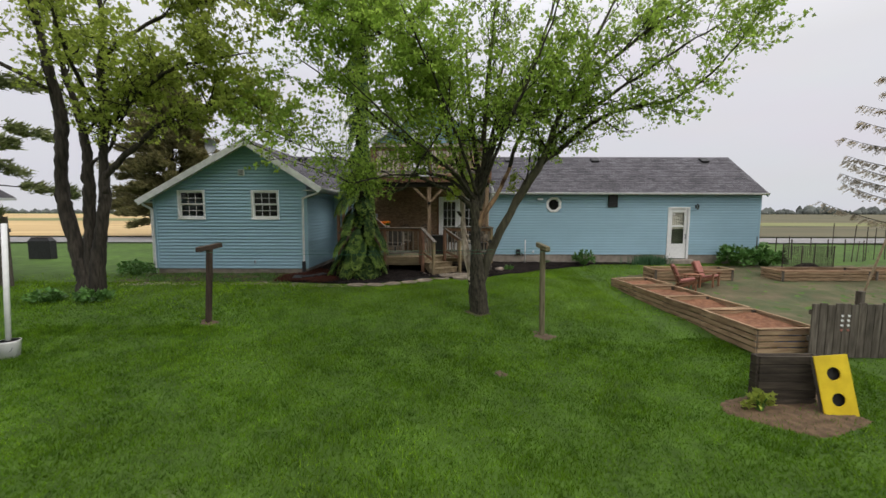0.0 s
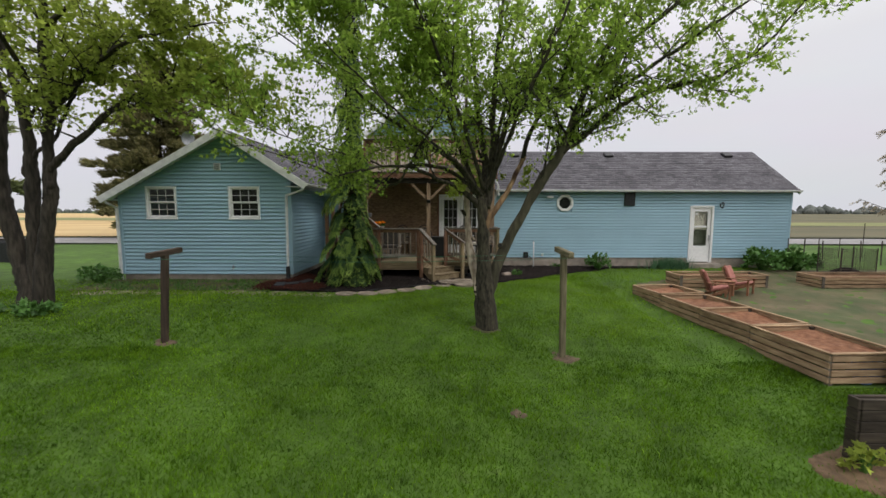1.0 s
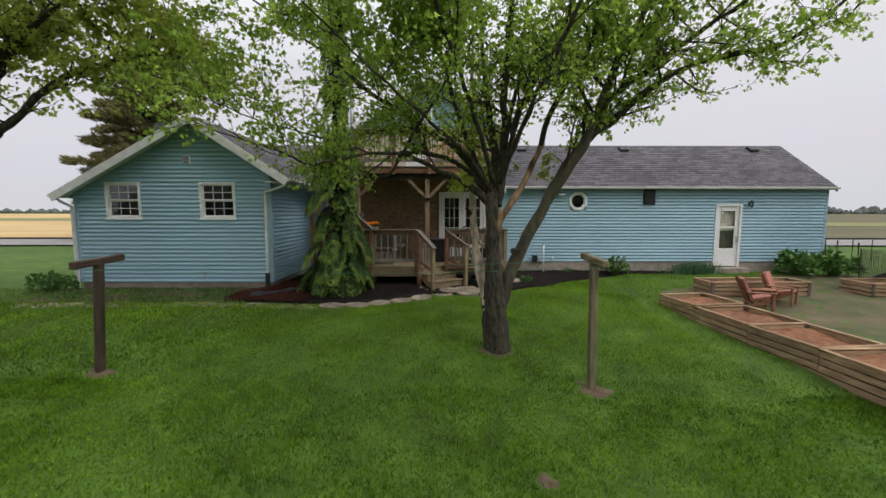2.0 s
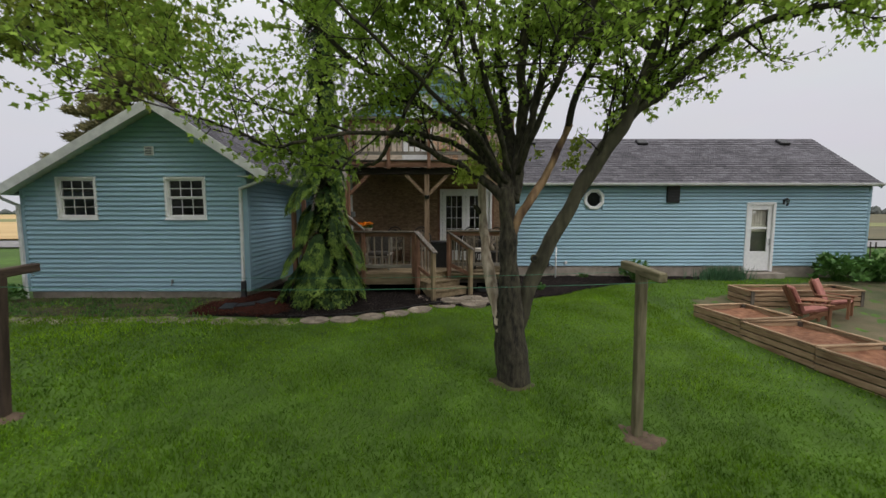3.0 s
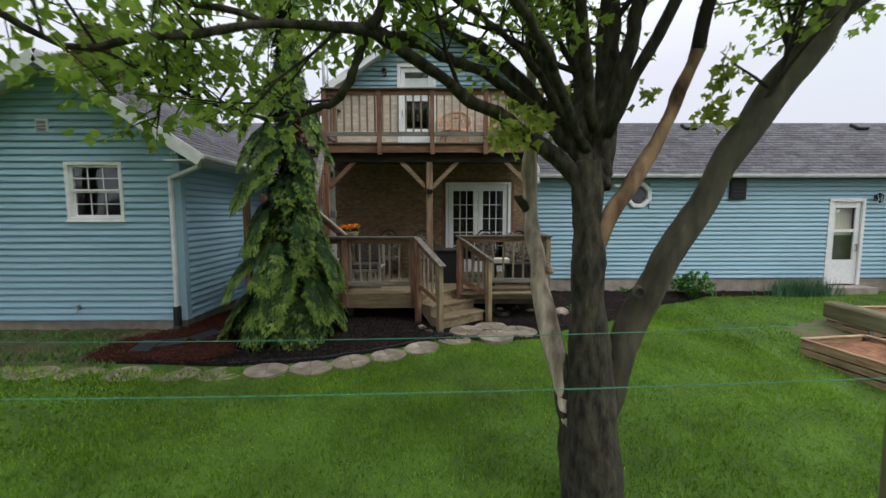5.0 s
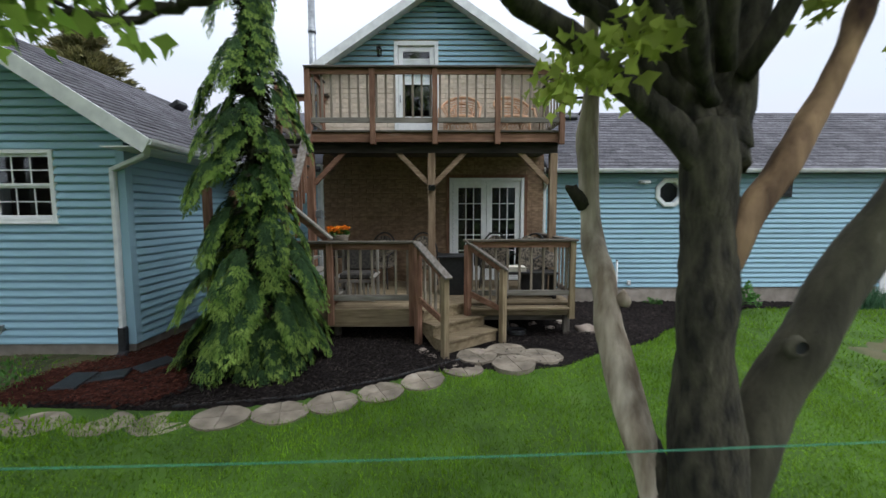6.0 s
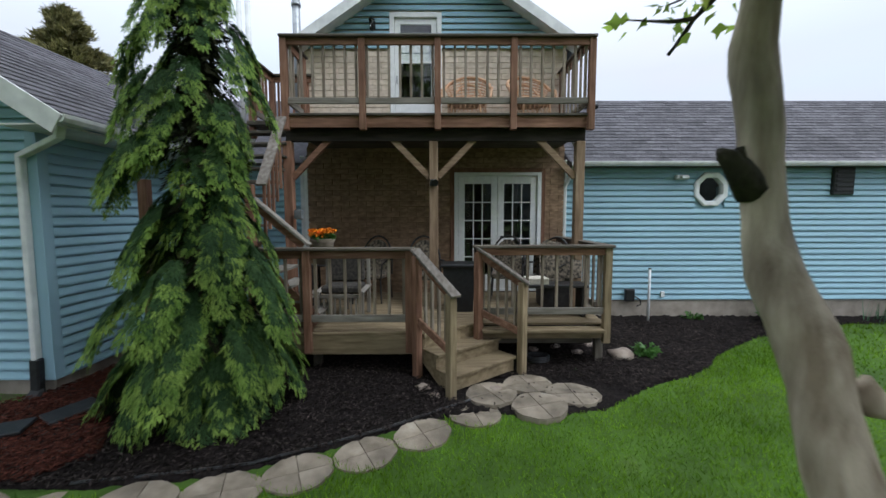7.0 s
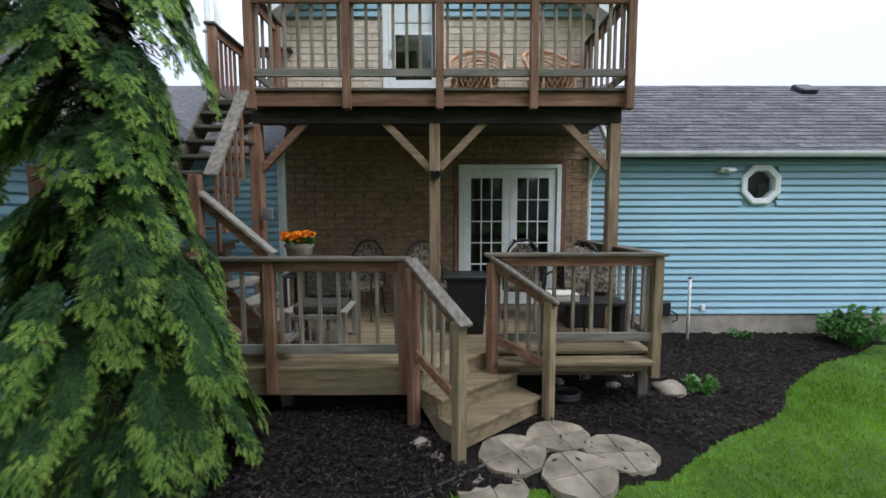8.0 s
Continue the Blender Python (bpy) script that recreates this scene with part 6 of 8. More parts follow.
# the weeping spruce
def spruce_boughs(seed, base, right, left):
    """Drooping boughs in separate skirts: each an arm that bends over and hangs, laid over with hanging sprays of short blunt shoots."""
    rng = np.random.default_rng(seed)
    zs = [-0.3, 0.0, 0.55, 0.85, 1.3, 1.6, 1.87, 2.2, 2.6, 3.15, 3.6, 4.2, 5.0, 6.5, 8.0, 9.3]
    old, fresh, inner = [], [], []
    down = np.array([0.0, 0.0, -1.0])
    unit = lambda q: q / (np.linalg.norm(q) + 1e-9)
    tiers = [0.08, 0.14, 0.28, 0.45, 0.74, 0.98, 1.30, 1.58, 1.88, 2.15, 2.45, 2.75, 3.05, 3.35, 3.7, 4.05, 4.4, 4.8, 5.2, 5.6, 6.0, 6.45, 6.9, 7.35, 7.8, 8.25, 8.7]
    for tier, zh in enumerate(tiers):
        z = base[2] + zh if zh < 0.3 else zh
        rr, rl = 0.93 * float(np.interp(z, zs, right)), 0.95 * float(np.interp(z, zs, left))
        count = int(3.5 + (6.0 if zh > 0.3 else 9.0) * max(rr, rl))
        for k in range(count):
            a = 2 * math.pi * (k + rng.uniform(-0.4, 0.4)) / count + tier * 1.37
            if math.sin(a) > 0.45 and k % 2:
                continue
            w = 0.5 + 0.5 * math.cos(a)
            R = (rr * w + rl * (1 - w)) * (rng.uniform(0.88, 1.07) if k % 3 else rng.uniform(0.5, 0.78))
            R *= 1.06 if tier % 2 else 0.80
            out, side = np.array([math.cos(a), math.sin(a), 0]), np.array([-math.sin(a), math.cos(a), 0])
            R *= 1 - 0.28 * max(0.0, -math.sin(a)) * (zh < 0.3)
            zt = max(z + rng.uniform(-0.14, 0.14), base[2] + 0.20)
            z0 = zt + (0.30 + 0.34 * R if zh > 0.3 else 0.42 + 0.45 * R)
            p0, p2 = np.array([base[0], base[1], z0]), np.array([base[0], base[1], zt]) + out * R + side * rng.uniform(-0.10, 0.10)
            p1 = p0 + out * R * 0.80 + np.array([0, 0, 0.02])
            arm = lambda t: p0 * (1 - t) ** 2 + p1 * 2 * t * (1 - t) + p2 * t * t
            face = unit(out + np.array([0, 0, 0.35]))
            n = max(3, int(1.5 * R / 0.15))
            for i in range(n + 1):
                t = (0.45 if zh > 0.3 else 0.38) + (0.55 if zh > 0.3 else 0.62) * i / n
                b = arm(t)
                ahead = unit(arm(min(t + 0.05, 1.02)) - arm(t - 0.02))
                for s in ((-1, 1) if i < n else (0,)) if i else (-0.6, 0.6):
                    ln = rng.uniform(0.20, 0.30) * (0.62 + 0.42 * min(1, R / 0.7)) * (1.0 if i < n else 0.8)
                    d = unit(ahead * 0.40 + side * s * 0.40 + out * 0.44 + down * 0.74 + rng.normal(0, 0.10, 3))
                    st = b + side * s * 0.05
                    sheet = unit(out * 0.75 + np.array([0, 0, 0.6]) + side * s * 0.25 + rng.normal(0, 0.12, 3))
                    wide = unit(np.cross(d, sheet))
                    sheet = unit(np.cross(wide, d))
                    for q in (-1, -0.5, 0, 0.5, 1):
                        rib = unit(d + wide * q * 0.50)
                        rl_ = ln * (1 - 0.28 * abs(q)) * rng.uniform(0.88, 1.1)
                        m = max(4, int(rl_ / 0.036))
                        for j in range(m):
                            u = (j + 0.3) / m
                            c = st + rib * rl_ * u + down * 0.09 * u * u + rng.normal(0, 0.004, 3)
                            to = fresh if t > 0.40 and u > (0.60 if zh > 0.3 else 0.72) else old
                            for e in (-1, 1):
                                dd = unit(rib * 0.85 + wide * e * 0.36 + down * 0.45 * u + rng.normal(0, 0.08, 3))
                                to.append((*c, *dd, *unit(sheet + rng.normal(0, 0.2, 3)), rng.uniform(0.055, 0.085), rng.uniform(0.009, 0.012)))
    # needles on the inner wood, their dark colour standing in for shade between boughs
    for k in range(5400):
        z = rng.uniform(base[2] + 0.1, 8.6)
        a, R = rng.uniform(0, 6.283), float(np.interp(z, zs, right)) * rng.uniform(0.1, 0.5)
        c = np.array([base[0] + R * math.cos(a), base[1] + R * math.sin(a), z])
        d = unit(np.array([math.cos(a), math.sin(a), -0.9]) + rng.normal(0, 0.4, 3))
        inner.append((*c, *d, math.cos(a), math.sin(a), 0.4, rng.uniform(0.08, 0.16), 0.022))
    made = []
    for rows in (old, fresh, inner):
        q = np.array(rows)
        P, D, F, L, h = q[:, 0:3], q[:, 3:6], q[:, 6:9], q[:, 9:10], q[:, 10:11]
        Q = np.cross(D, F)
        Q /= np.linalg.norm(Q, axis=1, keepdims=True) + 1e-9
        B = np.cross(Q, D)
        # needles to both sides of each shoot, and one at its tip
        V = [np.stack([P + D * L * 0.55 + Q * h * 0.6, P + D * L * 0.55 - Q * h * 0.6, P + D * L * 1.08], 1)]
        for u in (0.0, 0.22, 0.44, 0.66):
            for e in (-1, 1):
                c = P + D * L * u
                k = D * 0.80 + Q * e * (0.62 - 0.25 * u) + B * rng.uniform(-0.15, 0.35, (len(P), 1))
                V.append(np.stack([c + D * h * 0.62, c - D * h * 0.62, c + k * L * (0.52 - 0.15 * u)], 1))
        v = np.stack(V, 1).reshape(-1, 3)
        made.append((v, np.arange(len(v)).reshape(-1, 3)))
    return made


SB = (-3.02, 13.45, gz(-3.02, 13.45))
spruce = thing("weeping_spruce", SB, "tall narrow weeping spruce with drooping dark green boughs", "conifer")
line, r = curve_points([(SB[0], SB[1], SB[2] - 0.1), (SB[0] - 0.02, SB[1], 1.5), (SB[0] - 0.06, SB[1] + 0.05, 3.2), (SB[0] - 0.08, SB[1] + 0.02, 5.2), (SB[0] - 0.05, SB[1], 9.3)], [0.13, 0.11, 0.085, 0.06, 0.012], 5)
part("trunk", bark_lumps(Geo().tube(line, r, 10, True), 0.02, 5, 3), M_BARK_DARK, spruce, smooth=True)
RIGHT_R = [0.66, 0.64, 0.72, 0.78, 0.68, 0.58, 0.55, 0.63, 0.64, 0.48, 0.42, 0.27, 0.36, 0.42, 0.3, 0.05]
LEFT_R = [1.06, 1.06, 0.98, 0.86, 0.74, 0.68, 0.68, 0.74, 0.58, 0.56, 0.60, 0.52, 0.46, 0.42, 0.3, 0.05]
for name, (V, T), m, label in zip(("bough", "new_shoot", "inner_needles"), spruce_boughs(8, SB, RIGHT_R, LEFT_R), (M_SPRUCE, M_SPRUCE_NEW, M_SPRUCE_INNER), ("drooping dark green boughs", "yellow green new shoots, brightened in colour as lit tips", "dark brownish inner needles, darkened for the shade between the boughs")):
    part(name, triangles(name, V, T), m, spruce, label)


# ---- conifers and woods farther off ----
def conifer(name, base, height, radius, label, material, seed, count, tuft=0.26, low=0.15, gaps=0.0, dense=9):
    """A conifer with level limbs that carry tufts of needles."""
    rng = random.Random(seed)
    th = thing(name, base, label, "conifer")
    b = Vector(base)
    part("trunk", Geo().tube([b - Vector((0, 0, 0.1)), b + Vector((0, 0, height * 0.5)), b + Vector((0, 0, height))], [height * 0.022, height * 0.014, 0.02], 8), M_BARK_DARK, th, smooth=True)
    g, pts, dirs, sizes = Geo(), [], [], []
    for k in range(count):
        f = low + (1 - low) * (k + rng.random()) / count
        a = k * 2.4 + rng.uniform(-0.4, 0.4)
        r = radius * rng.uniform(0.6, 1.08) * (1 - ((f - low) / (1 - low)) ** 1.6) ** 0.7
        d = Vector((math.cos(a), math.sin(a), rng.uniform(-0.05, 0.25)))
        line = [b + Vector((0, 0, height * f)) + d * r * t + Vector((0, 0, -0.12 * r * t * t)) for t in (0, 0.35, 0.7, 1.0)]
        g.tube(line, [0.035, 0.025, 0.016, 0.006], 4, False)
        for j in range(int(10 + 16 * r)):
            t = rng.uniform(0.25 + gaps, 1.0)
            c = line[0].lerp(line[3], t) + rand_dir(rng) * 0.10
            c.z += 0.12 * r * t * (1 - t)
            w = Vector((-d.y, d.x, 0)) * rng.uniform(-0.45, 0.45) * (1.1 - t * 0.6) * min(1.0, r)
            for _ in range(dense):
                o = c + w + rand_dir(rng) * tuft * 0.5
                pts.append(tuple(o))
                dirs.append(tuple((d + rand_dir(rng) * 0.7 + Vector((0, 0, 0.3))).normalized()))
                sizes.append(tuft * rng.uniform(0.6, 1.2))
    part("limb", g, M_BARK_DARK, th)
    v, n = [], len(pts)
    P, D, S = np.array(pts), np.array(dirs), np.array(sizes)[:, None]
    nr = np.random.default_rng(seed)
    Q = np.cross(D, nr.normal(0, 1, D.shape))
    Q /= np.linalg.norm(Q, axis=1, keepdims=True)
    v = np.stack([P + Q * S * 0.14, P - Q * S * 0.14, P + D * S], 1).reshape(-1, 3)
    part("crown", triangles("crown", v, np.arange(3 * n).reshape(-1, 3)), material, th, "needle tufts")
    return th


conifer("pine_tree", (-22.9, 34.2, -0.1), 14.0, 4.7, "broad olive brown conifer beyond the road", M_PINE, 3, 150, 0.38, 0.08, 0.0, 13)
conifer("pine_tree", (-14.4, 12.1, 0.0), 9.0, 2.5, "green pine at the edge of the yard", M_NEEDLE, 4, 30, 0.22, 0.24, 0.3, 12)


def larch(base, height, radius, seed):
    """A sparse conifer: slender limbs that sag and rise at the tip, hung with short limp sprays."""
    rng = random.Random(seed)
    th = thing("larch_tree", base, "sparse conifer with pale brownish drooping branch tips", "conifer")
    b = Vector(base)
    trunk = part("trunk", Geo().tube([b - Vector((0, 0, 0.1)), b + Vector((0, 0, height * 0.5)), b + Vector((0, 0, height))], [0.2, 0.13, 0.02], 8), M_BARK_DARK, th, smooth=True)
    g, v = Geo(), []
    for k in range(46):
        f = 0.2 + 0.8 * (k + rng.random()) / 46
        a = k * 2.4 + rng.uniform(-0.3, 0.3)
        r = radius * rng.uniform(0.7, 1.05) * (1 - ((f - 0.2) / 0.8) ** 1.7) ** 0.7
        d, w = Vector((math.cos(a), math.sin(a), 0)), Vector((-math.sin(a), math.cos(a), 0))
        line = [b + Vector((0, 0, height * f)) + d * r * t + Vector((0, 0, r * (0.12 * t + 0.22 * t * t))) for t in np.linspace(0, 1, 8)]
        g.tube(line, [0.03 * (1 - 0.85 * i / 7) for i in range(8)], 4, False)
        for j in range(int(8 + 17 * r)):
            t = rng.uniform(0.3, 1.0)
            i = min(int(t * 7), 6)
            p = line[i].lerp(line[i + 1], t * 7 - i)
            e = (d * 0.5 + w * rng.choice((-1, 1)) * rng.uniform(0.2, 0.8) + Vector((0, 0, rng.uniform(-0.9, -0.2)))).normalized()
            ln = rng.uniform(0.12, 0.34)
            g.tube([p, p + e * ln * 0.6 + Vector((0, 0, -0.01)), p + e * ln + Vector((0, 0, -0.05))], [0.005, 0.003, 0.0015], 3, False)
            for q in range(24):
                o = p + e * ln * rng.uniform(0.15, 1.0) + rand_dir(rng) * 0.02
                m = (e + rand_dir(rng) * 1.1).normalized() * rng.uniform(0.035, 0.075)
                s = m.cross(rand_dir(rng)).normalized() * 0.011
                v += [o + s, o - s, o + m]
    part("limb", g, M_BARK_SMOOTH, trunk)
    part("crown", triangles("crown", [tuple(p) for p in v], np.arange(len(v)).reshape(-1, 3)), M_LARCH, th, "limp needle sprays")


larch((15.6, 13.7, -0.25), 8.0, 3.5, 5)

# distant woods along the horizon
M_WOODS = mat("far_woods", (0.075, 0.085, 0.075), (0.13, 0.14, 0.125), 0.95, 0.3, (1, 1, 1), 0.0, 2, 0.02, 0.3, 0.25, island=True)
nr = np.random.default_rng(77)
V, T, o = [], [], 0
# last row: unseen, added behind the camera to darken window reflections
for x0, x1, y, n, hgt in ((-560, 20, 420, 420, 4.6), (0, 620, 430, 560, 6.4), (-160, 160, -70, 90, 12.0)):
    for k in range(n):
        c = np.array([nr.uniform(x0, x1), y + nr.uniform(-25, 25), 0.0])
        h = hgt * (nr.uniform(0.3, 0.9) + 0.9 * nr.random() ** 5)
        w = h * nr.uniform(0.35, 0.8)
        ring = 9
        prof = ((0.0, 0.75), (0.25, 1.0), (0.55, 0.85), (0.8, 0.5), (1.0, 0.06))
        for zz, rr in prof:
            for q in range(ring):
                a = 2 * math.pi * q / ring
                j = nr.uniform(0.75, 1.2)
                V.append((c[0] + w * rr * j * math.cos(a), c[1] + w * rr * j * math.sin(a), -0.3 + h * zz * nr.uniform(0.93, 1.05)))
        for j in range(len(prof) - 1):
            for q in range(ring):
                i0, i1 = o + j * ring + q, o + j * ring + (q + 1) % ring
                T += [(i0, i1, i1 + ring), (i0, i1 + ring, i0 + ring)]
        o += ring * len(prof)
tagged(part("far_woods", triangles("far_woods", V, T), M_WOODS), "grey green woods on the horizon, with an unseen row behind the camera", "woods", kind="stuff")


# ---- paths and edging ----
M_PAVER = mat("concrete_paver", (0.16, 0.13, 0.095), (0.31, 0.26, 0.20), 0.9, 5, (1, 1, 1), 0.6, 90, 2.2, 0.3, 0.12, c=(0.38, 0.33, 0.265))
M_ROCK = mat("field_stone", (0.26, 0.20, 0.16), (0.42, 0.35, 0.29), 0.9, 8, (1, 1, 1), 0.6, 60, 2, 0.2, 0.2)
rng = random.Random(31)


def paver(x, y, w, d, turn, group, label, lift=0.045):
    """A round-cornered paver whose top is cut by a cross of grooves."""
    th = thing("stepping_stone", (x, y, gz(x, y)), label, "paving stone", group)
    z = gz(x, y) + lift
    c, s = math.cos(turn), math.sin(turn)
    ring = []
    for k in range(24):
        a = 2 * math.pi * k / 24
        ca, sa = abs(math.cos(a)), abs(math.sin(a))
        r = 1 / max(ca, sa, (ca + sa) / 1.38) * rng.uniform(0.98, 1.015)
        u, v = 0.5 * w * r * math.cos(a), 0.5 * d * r * math.sin(a)
        ring.append((x + u * c - v * s, y + u * s + v * c))
    fall = ((gz(x + 0.3, y) - gz(x - 0.3, y)) / 0.6, (gz(x, y + 0.3) - gz(x, y - 0.3)) / 0.6)

    def laid(geo):
        geo.v = [(p[0], p[1], p[2] + (p[0] - x) * fall[0] + (p[1] - y) * fall[1]) for p in geo.v]
        return geo

    part("body", laid(Geo().prism(ring, z - 0.07, z - 0.012)), M_PAVER, th)
    for q in range(4):
        a0, a1 = q * 6, q * 6 + 6
        pts = [ring[k % 24] for k in range(a0, a1 + 1)]
        poly = [(x, y)] + pts
        mx, my = sum(p[0] for p in poly) / 8, sum(p[1] for p in poly) / 8
        poly = [(mx + (px - mx) * 0.985, my + (py - my) * 0.985) for px, py in poly]
        part("quarter", laid(Geo().prism(poly, z - 0.02, z + rng.uniform(-0.002, 0.003), 0.004)), M_PAVER, th)
    return th


edge_line = [(-10.1, 11.95), (-9.3, 11.95), (-8.2, 11.97), (-7.0, 12.0), (-5.9, 12.06), (-4.8, 12.14), (-4.15, 12.18), (-3.55, 12.20), (-2.88, 12.31), (-2.37, 12.45), (-1.9, 12.69), (-1.4, 12.95), (-0.94, 13.22), (-0.51, 13.51)]
ex, ey = [p[0] for p in edge_line], [p[1] for p in edge_line]
x = -0.51
while x > -9.95:
    y = float(np.interp(x, ex, ey))
    t = math.atan2(float(np.interp(x + 0.1, ex, ey)) - float(np.interp(x - 0.1, ex, ey)), 0.2)
    w = 0.55 + rng.uniform(-0.02, 0.02)
    paver(x, y, w, 0.43, t + rng.uniform(-0.06, 0.06), "edging stones", "pale concrete paver in a row between lawn and bed", 0.020 if x > -3.5 else 0.002)
    x -= (w + 0.004) * math.cos(t)
for x, y, w, d, t in ((-0.30, 13.885, 0.58, 0.50, 0.5), (0.15, 14.15, 0.56, 0.48, 0.3), (0.17, 13.65, 0.58, 0.50, 0.3), (0.60, 13.91, 0.60, 0.50, 0.1)):
    paver(x, y, w, d, t, "stones before the steps", "pale concrete stepping stone at the foot of the steps", 0.056)
g = Geo()
line = [(a, b + 0.25, gz(a, b + 0.25) + 0.04) for a, b in zip(ex[7:], ey[7:])]
g.tube(line, 0.014, 6)
edging = tagged(part("lawn_edging", g, M_BLACK), "thin black plastic edging between stones and mulch", "edging", kind="structure")


def rock(x, y, size, seed, flat=0.6, material=None, label="pale rounded field stone lying in the mulch", z=None):
    g = Geo()
    n, m = 10, 6
    r0 = random.Random(seed)
    vs = [(0, 0, -1)]
    for j in range(1, m):
        for k in range(n):
            th, ph = math.pi * j / m - math.pi / 2, 2 * math.pi * k / n
            vs.append((math.cos(th) * math.cos(ph), math.cos(th) * math.sin(ph), math.sin(th)))
    vs.append((0, 0, 1))
    fs = [(0, 1 + (k + 1) % n, 1 + k) for k in range(n)] + [(1 + j * n + k, 1 + j * n + (k + 1) % n, 1 + (j + 1) * n + (k + 1) % n, 1 + (j + 1) * n + k) for j in range(m - 2) for k in range(n)]
    fs += [(len(vs) - 1, 1 + (m - 2) * n + k, 1 + (m - 2) * n + (k + 1) % n) for k in range(n)]
    base = (gz(x, y) if z is None else z) + size * flat * 0.35
    out = []
    for v in vs:
        p = Vector(v)
        p = p * (1 + 0.35 * noise.noise(p * 1.3 + Vector((seed, 0, 0))))
        out.append((x + p.x * size, y + p.y * size * 0.8, base + p.z * size * flat))
    ob = part("stone", g.add(out, fs), material or M_ROCK, smooth=True)
    return tagged(ob, label, "stone", "stones in the bed")


rock(1.62, 14.98, 0.19, 3, 0.5, label="large pale pinkish stone in the mulch")
for k, (x, y, s) in enumerate(((1.05, 15.1, 0.09), (0.8, 15.3, 0.08), (1.3, 15.35, 0.10), (-1.05, 13.98, 0.09), (-0.92, 13.82, 0.07), (-0.25, 14.0, 0.10), (0.45, 15.2, 0.09))):
    rock(x, y, s, 10 + k)
post_block = tagged(part("post_block", Geo().box(-1.30, -1.06, 14.10, 14.34, -0.16, -0.075, 0.01, None), M_CONCRETE), "rough concrete block under the stair post", "block")
for k, (x, y) in enumerate(((-4.65, 13.0), (-4.35, 13.35), (-4.9, 12.85))):
    t = thing("slate_slab", (x, y, gz(x, y) + 0.06), "dark flat slate slab lying on the red mulch", "slab", "slabs on the mulch")
    part("slab", Geo().box(-0.2, 0.2, -0.13, 0.13, 0.045, 0.075, 0.008, Matrix.Translation((x, y, gz(x, y) + 0.02)) @ pose(0, 0, 0, 2, -3, 20 + 40 * k)), M_BLACK, t)
g = Geo().tube([(2.867, 16.7, gz(2.867, 16.7) - 0.05), (2.867, 16.7, 0.955)], 0.022, 10)
pipe = thing("ground_pipe", (2.867, 16.7, 0), "thin grey metal pipe standing in the mulch", "pipe")
part("pipe", g, M_FASCIA, pipe, smooth=True)
part("pipe_cap", Geo().tube([(2.867, 16.7, 0.955), (2.867, 16.7, 0.975)], 0.028, 10), M_GREY_METAL, pipe)
coil = thing("hose_coil", (0.45, 14.75, 0), "coiled black hose lying under the deck edge", "hose")
g = Geo()
for k in range(3):
    g.tube([(0.42 + 0.16 * math.cos(a), 14.85 + 0.12 * math.sin(a), gz(0.42, 14.85) + 0.06 + 0.025 * k) for a in np.linspace(0, 6.2, 18)], 0.014, 6)
part("coil", g, M_BLACK, coil, smooth=True)


# ---- clothes line ----
M_LINE = mat("green_wire", (0.03, 0.16, 0.09), (0.05, 0.22, 0.12), 0.5, 20)


def clothes_post(x, y, tones, lean, label, top, arm=0.44):
    th = thing("clothes_post", (x, y, gz(x, y)), label, "clothes post", "clothes line posts")
    b = Vector((x, y, gz(x, y) - 0.1))
    t = Vector((x + lean, y, top))
    part("post", Geo().beam(b, t, 0.105, 0.10, 0.012, (1, 0, 0)), tones[2], th)
    part("crossarm", Geo().beam((t.x, y - arm, top - 0.03), (t.x, y + arm, top - 0.0), 0.10, 0.10, 0.012, (1, 0, 0)), tones[1], th)
    for s in (-0.85, 0.85):
        part("hook", Geo().tube([(t.x, y + s * arm, top - 0.06), (t.x, y + s * arm, top - 0.085), (t.x + 0.02, y + s * arm, top - 0.095)], 0.006, 6), M_GREY_METAL, th)
    return t


W_POST = [wood("green_grey_timber", ((0.105, 0.092, 0.05), (0.205, 0.178, 0.11), (0.25, 0.22, 0.145)), k) for k in range(3)]
W_POST_DARK = [wood("dark_brown_timber", ((0.035, 0.024, 0.018), (0.08, 0.056, 0.04), (0.11, 0.08, 0.06)), k) for k in range(3)]
lt = clothes_post(-5.53, 9.2, W_POST_DARK, 0.11, "dark brown wooden T-shaped clothes line post", 1.33, 0.42)
rt = clothes_post(1.755, 9.34, W_POST, -0.03, "mossy grey wooden T-shaped clothes line post", 1.34, 0.44)
for s in (-0.85, 0.85):
    a, b = Vector((lt.x, lt.y + 0.42 * s, lt.z - 0.085)), Vector((rt.x, rt.y + 0.44 * s, rt.z - 0.085))
    line = [a.lerp(b, k / 16) - Vector((0, 0, 0.06 * (1 - (k / 8 - 1) ** 2))) for k in range(17)]
    tagged(part("clothes_line", Geo().tube(line, 0.0025, 5), M_LINE), "thin green wire strung between the wooden posts", "wire", "clothes lines")


def bare_ring(x, y, r, seed, material=None):
    poly = [(x + r * (1 + 0.3 * math.sin(3 * a + seed)) * math.cos(a), y + r * 0.8 * (1 + 0.3 * math.cos(2 * a + seed)) * math.sin(a)) for a in np.linspace(0, 6.0, 14)]
    drape("bare_patch", poly, 0.012, material or M_DIRT, "bare earth worn into the lawn", "soil", 0.05, 0.006)
    return poly


BARE = [bare_ring(-5.53, 9.17, 0.22, 1), bare_ring(1.755, 9.29, 0.26, 2), bare_ring(0.55, 7.3, 0.13, 3), bare_ring(0.45, 10.18, 0.31, 4, M_WEEDS), bare_ring(4.75, 6.3, 0.9, 5, M_CLAY)]


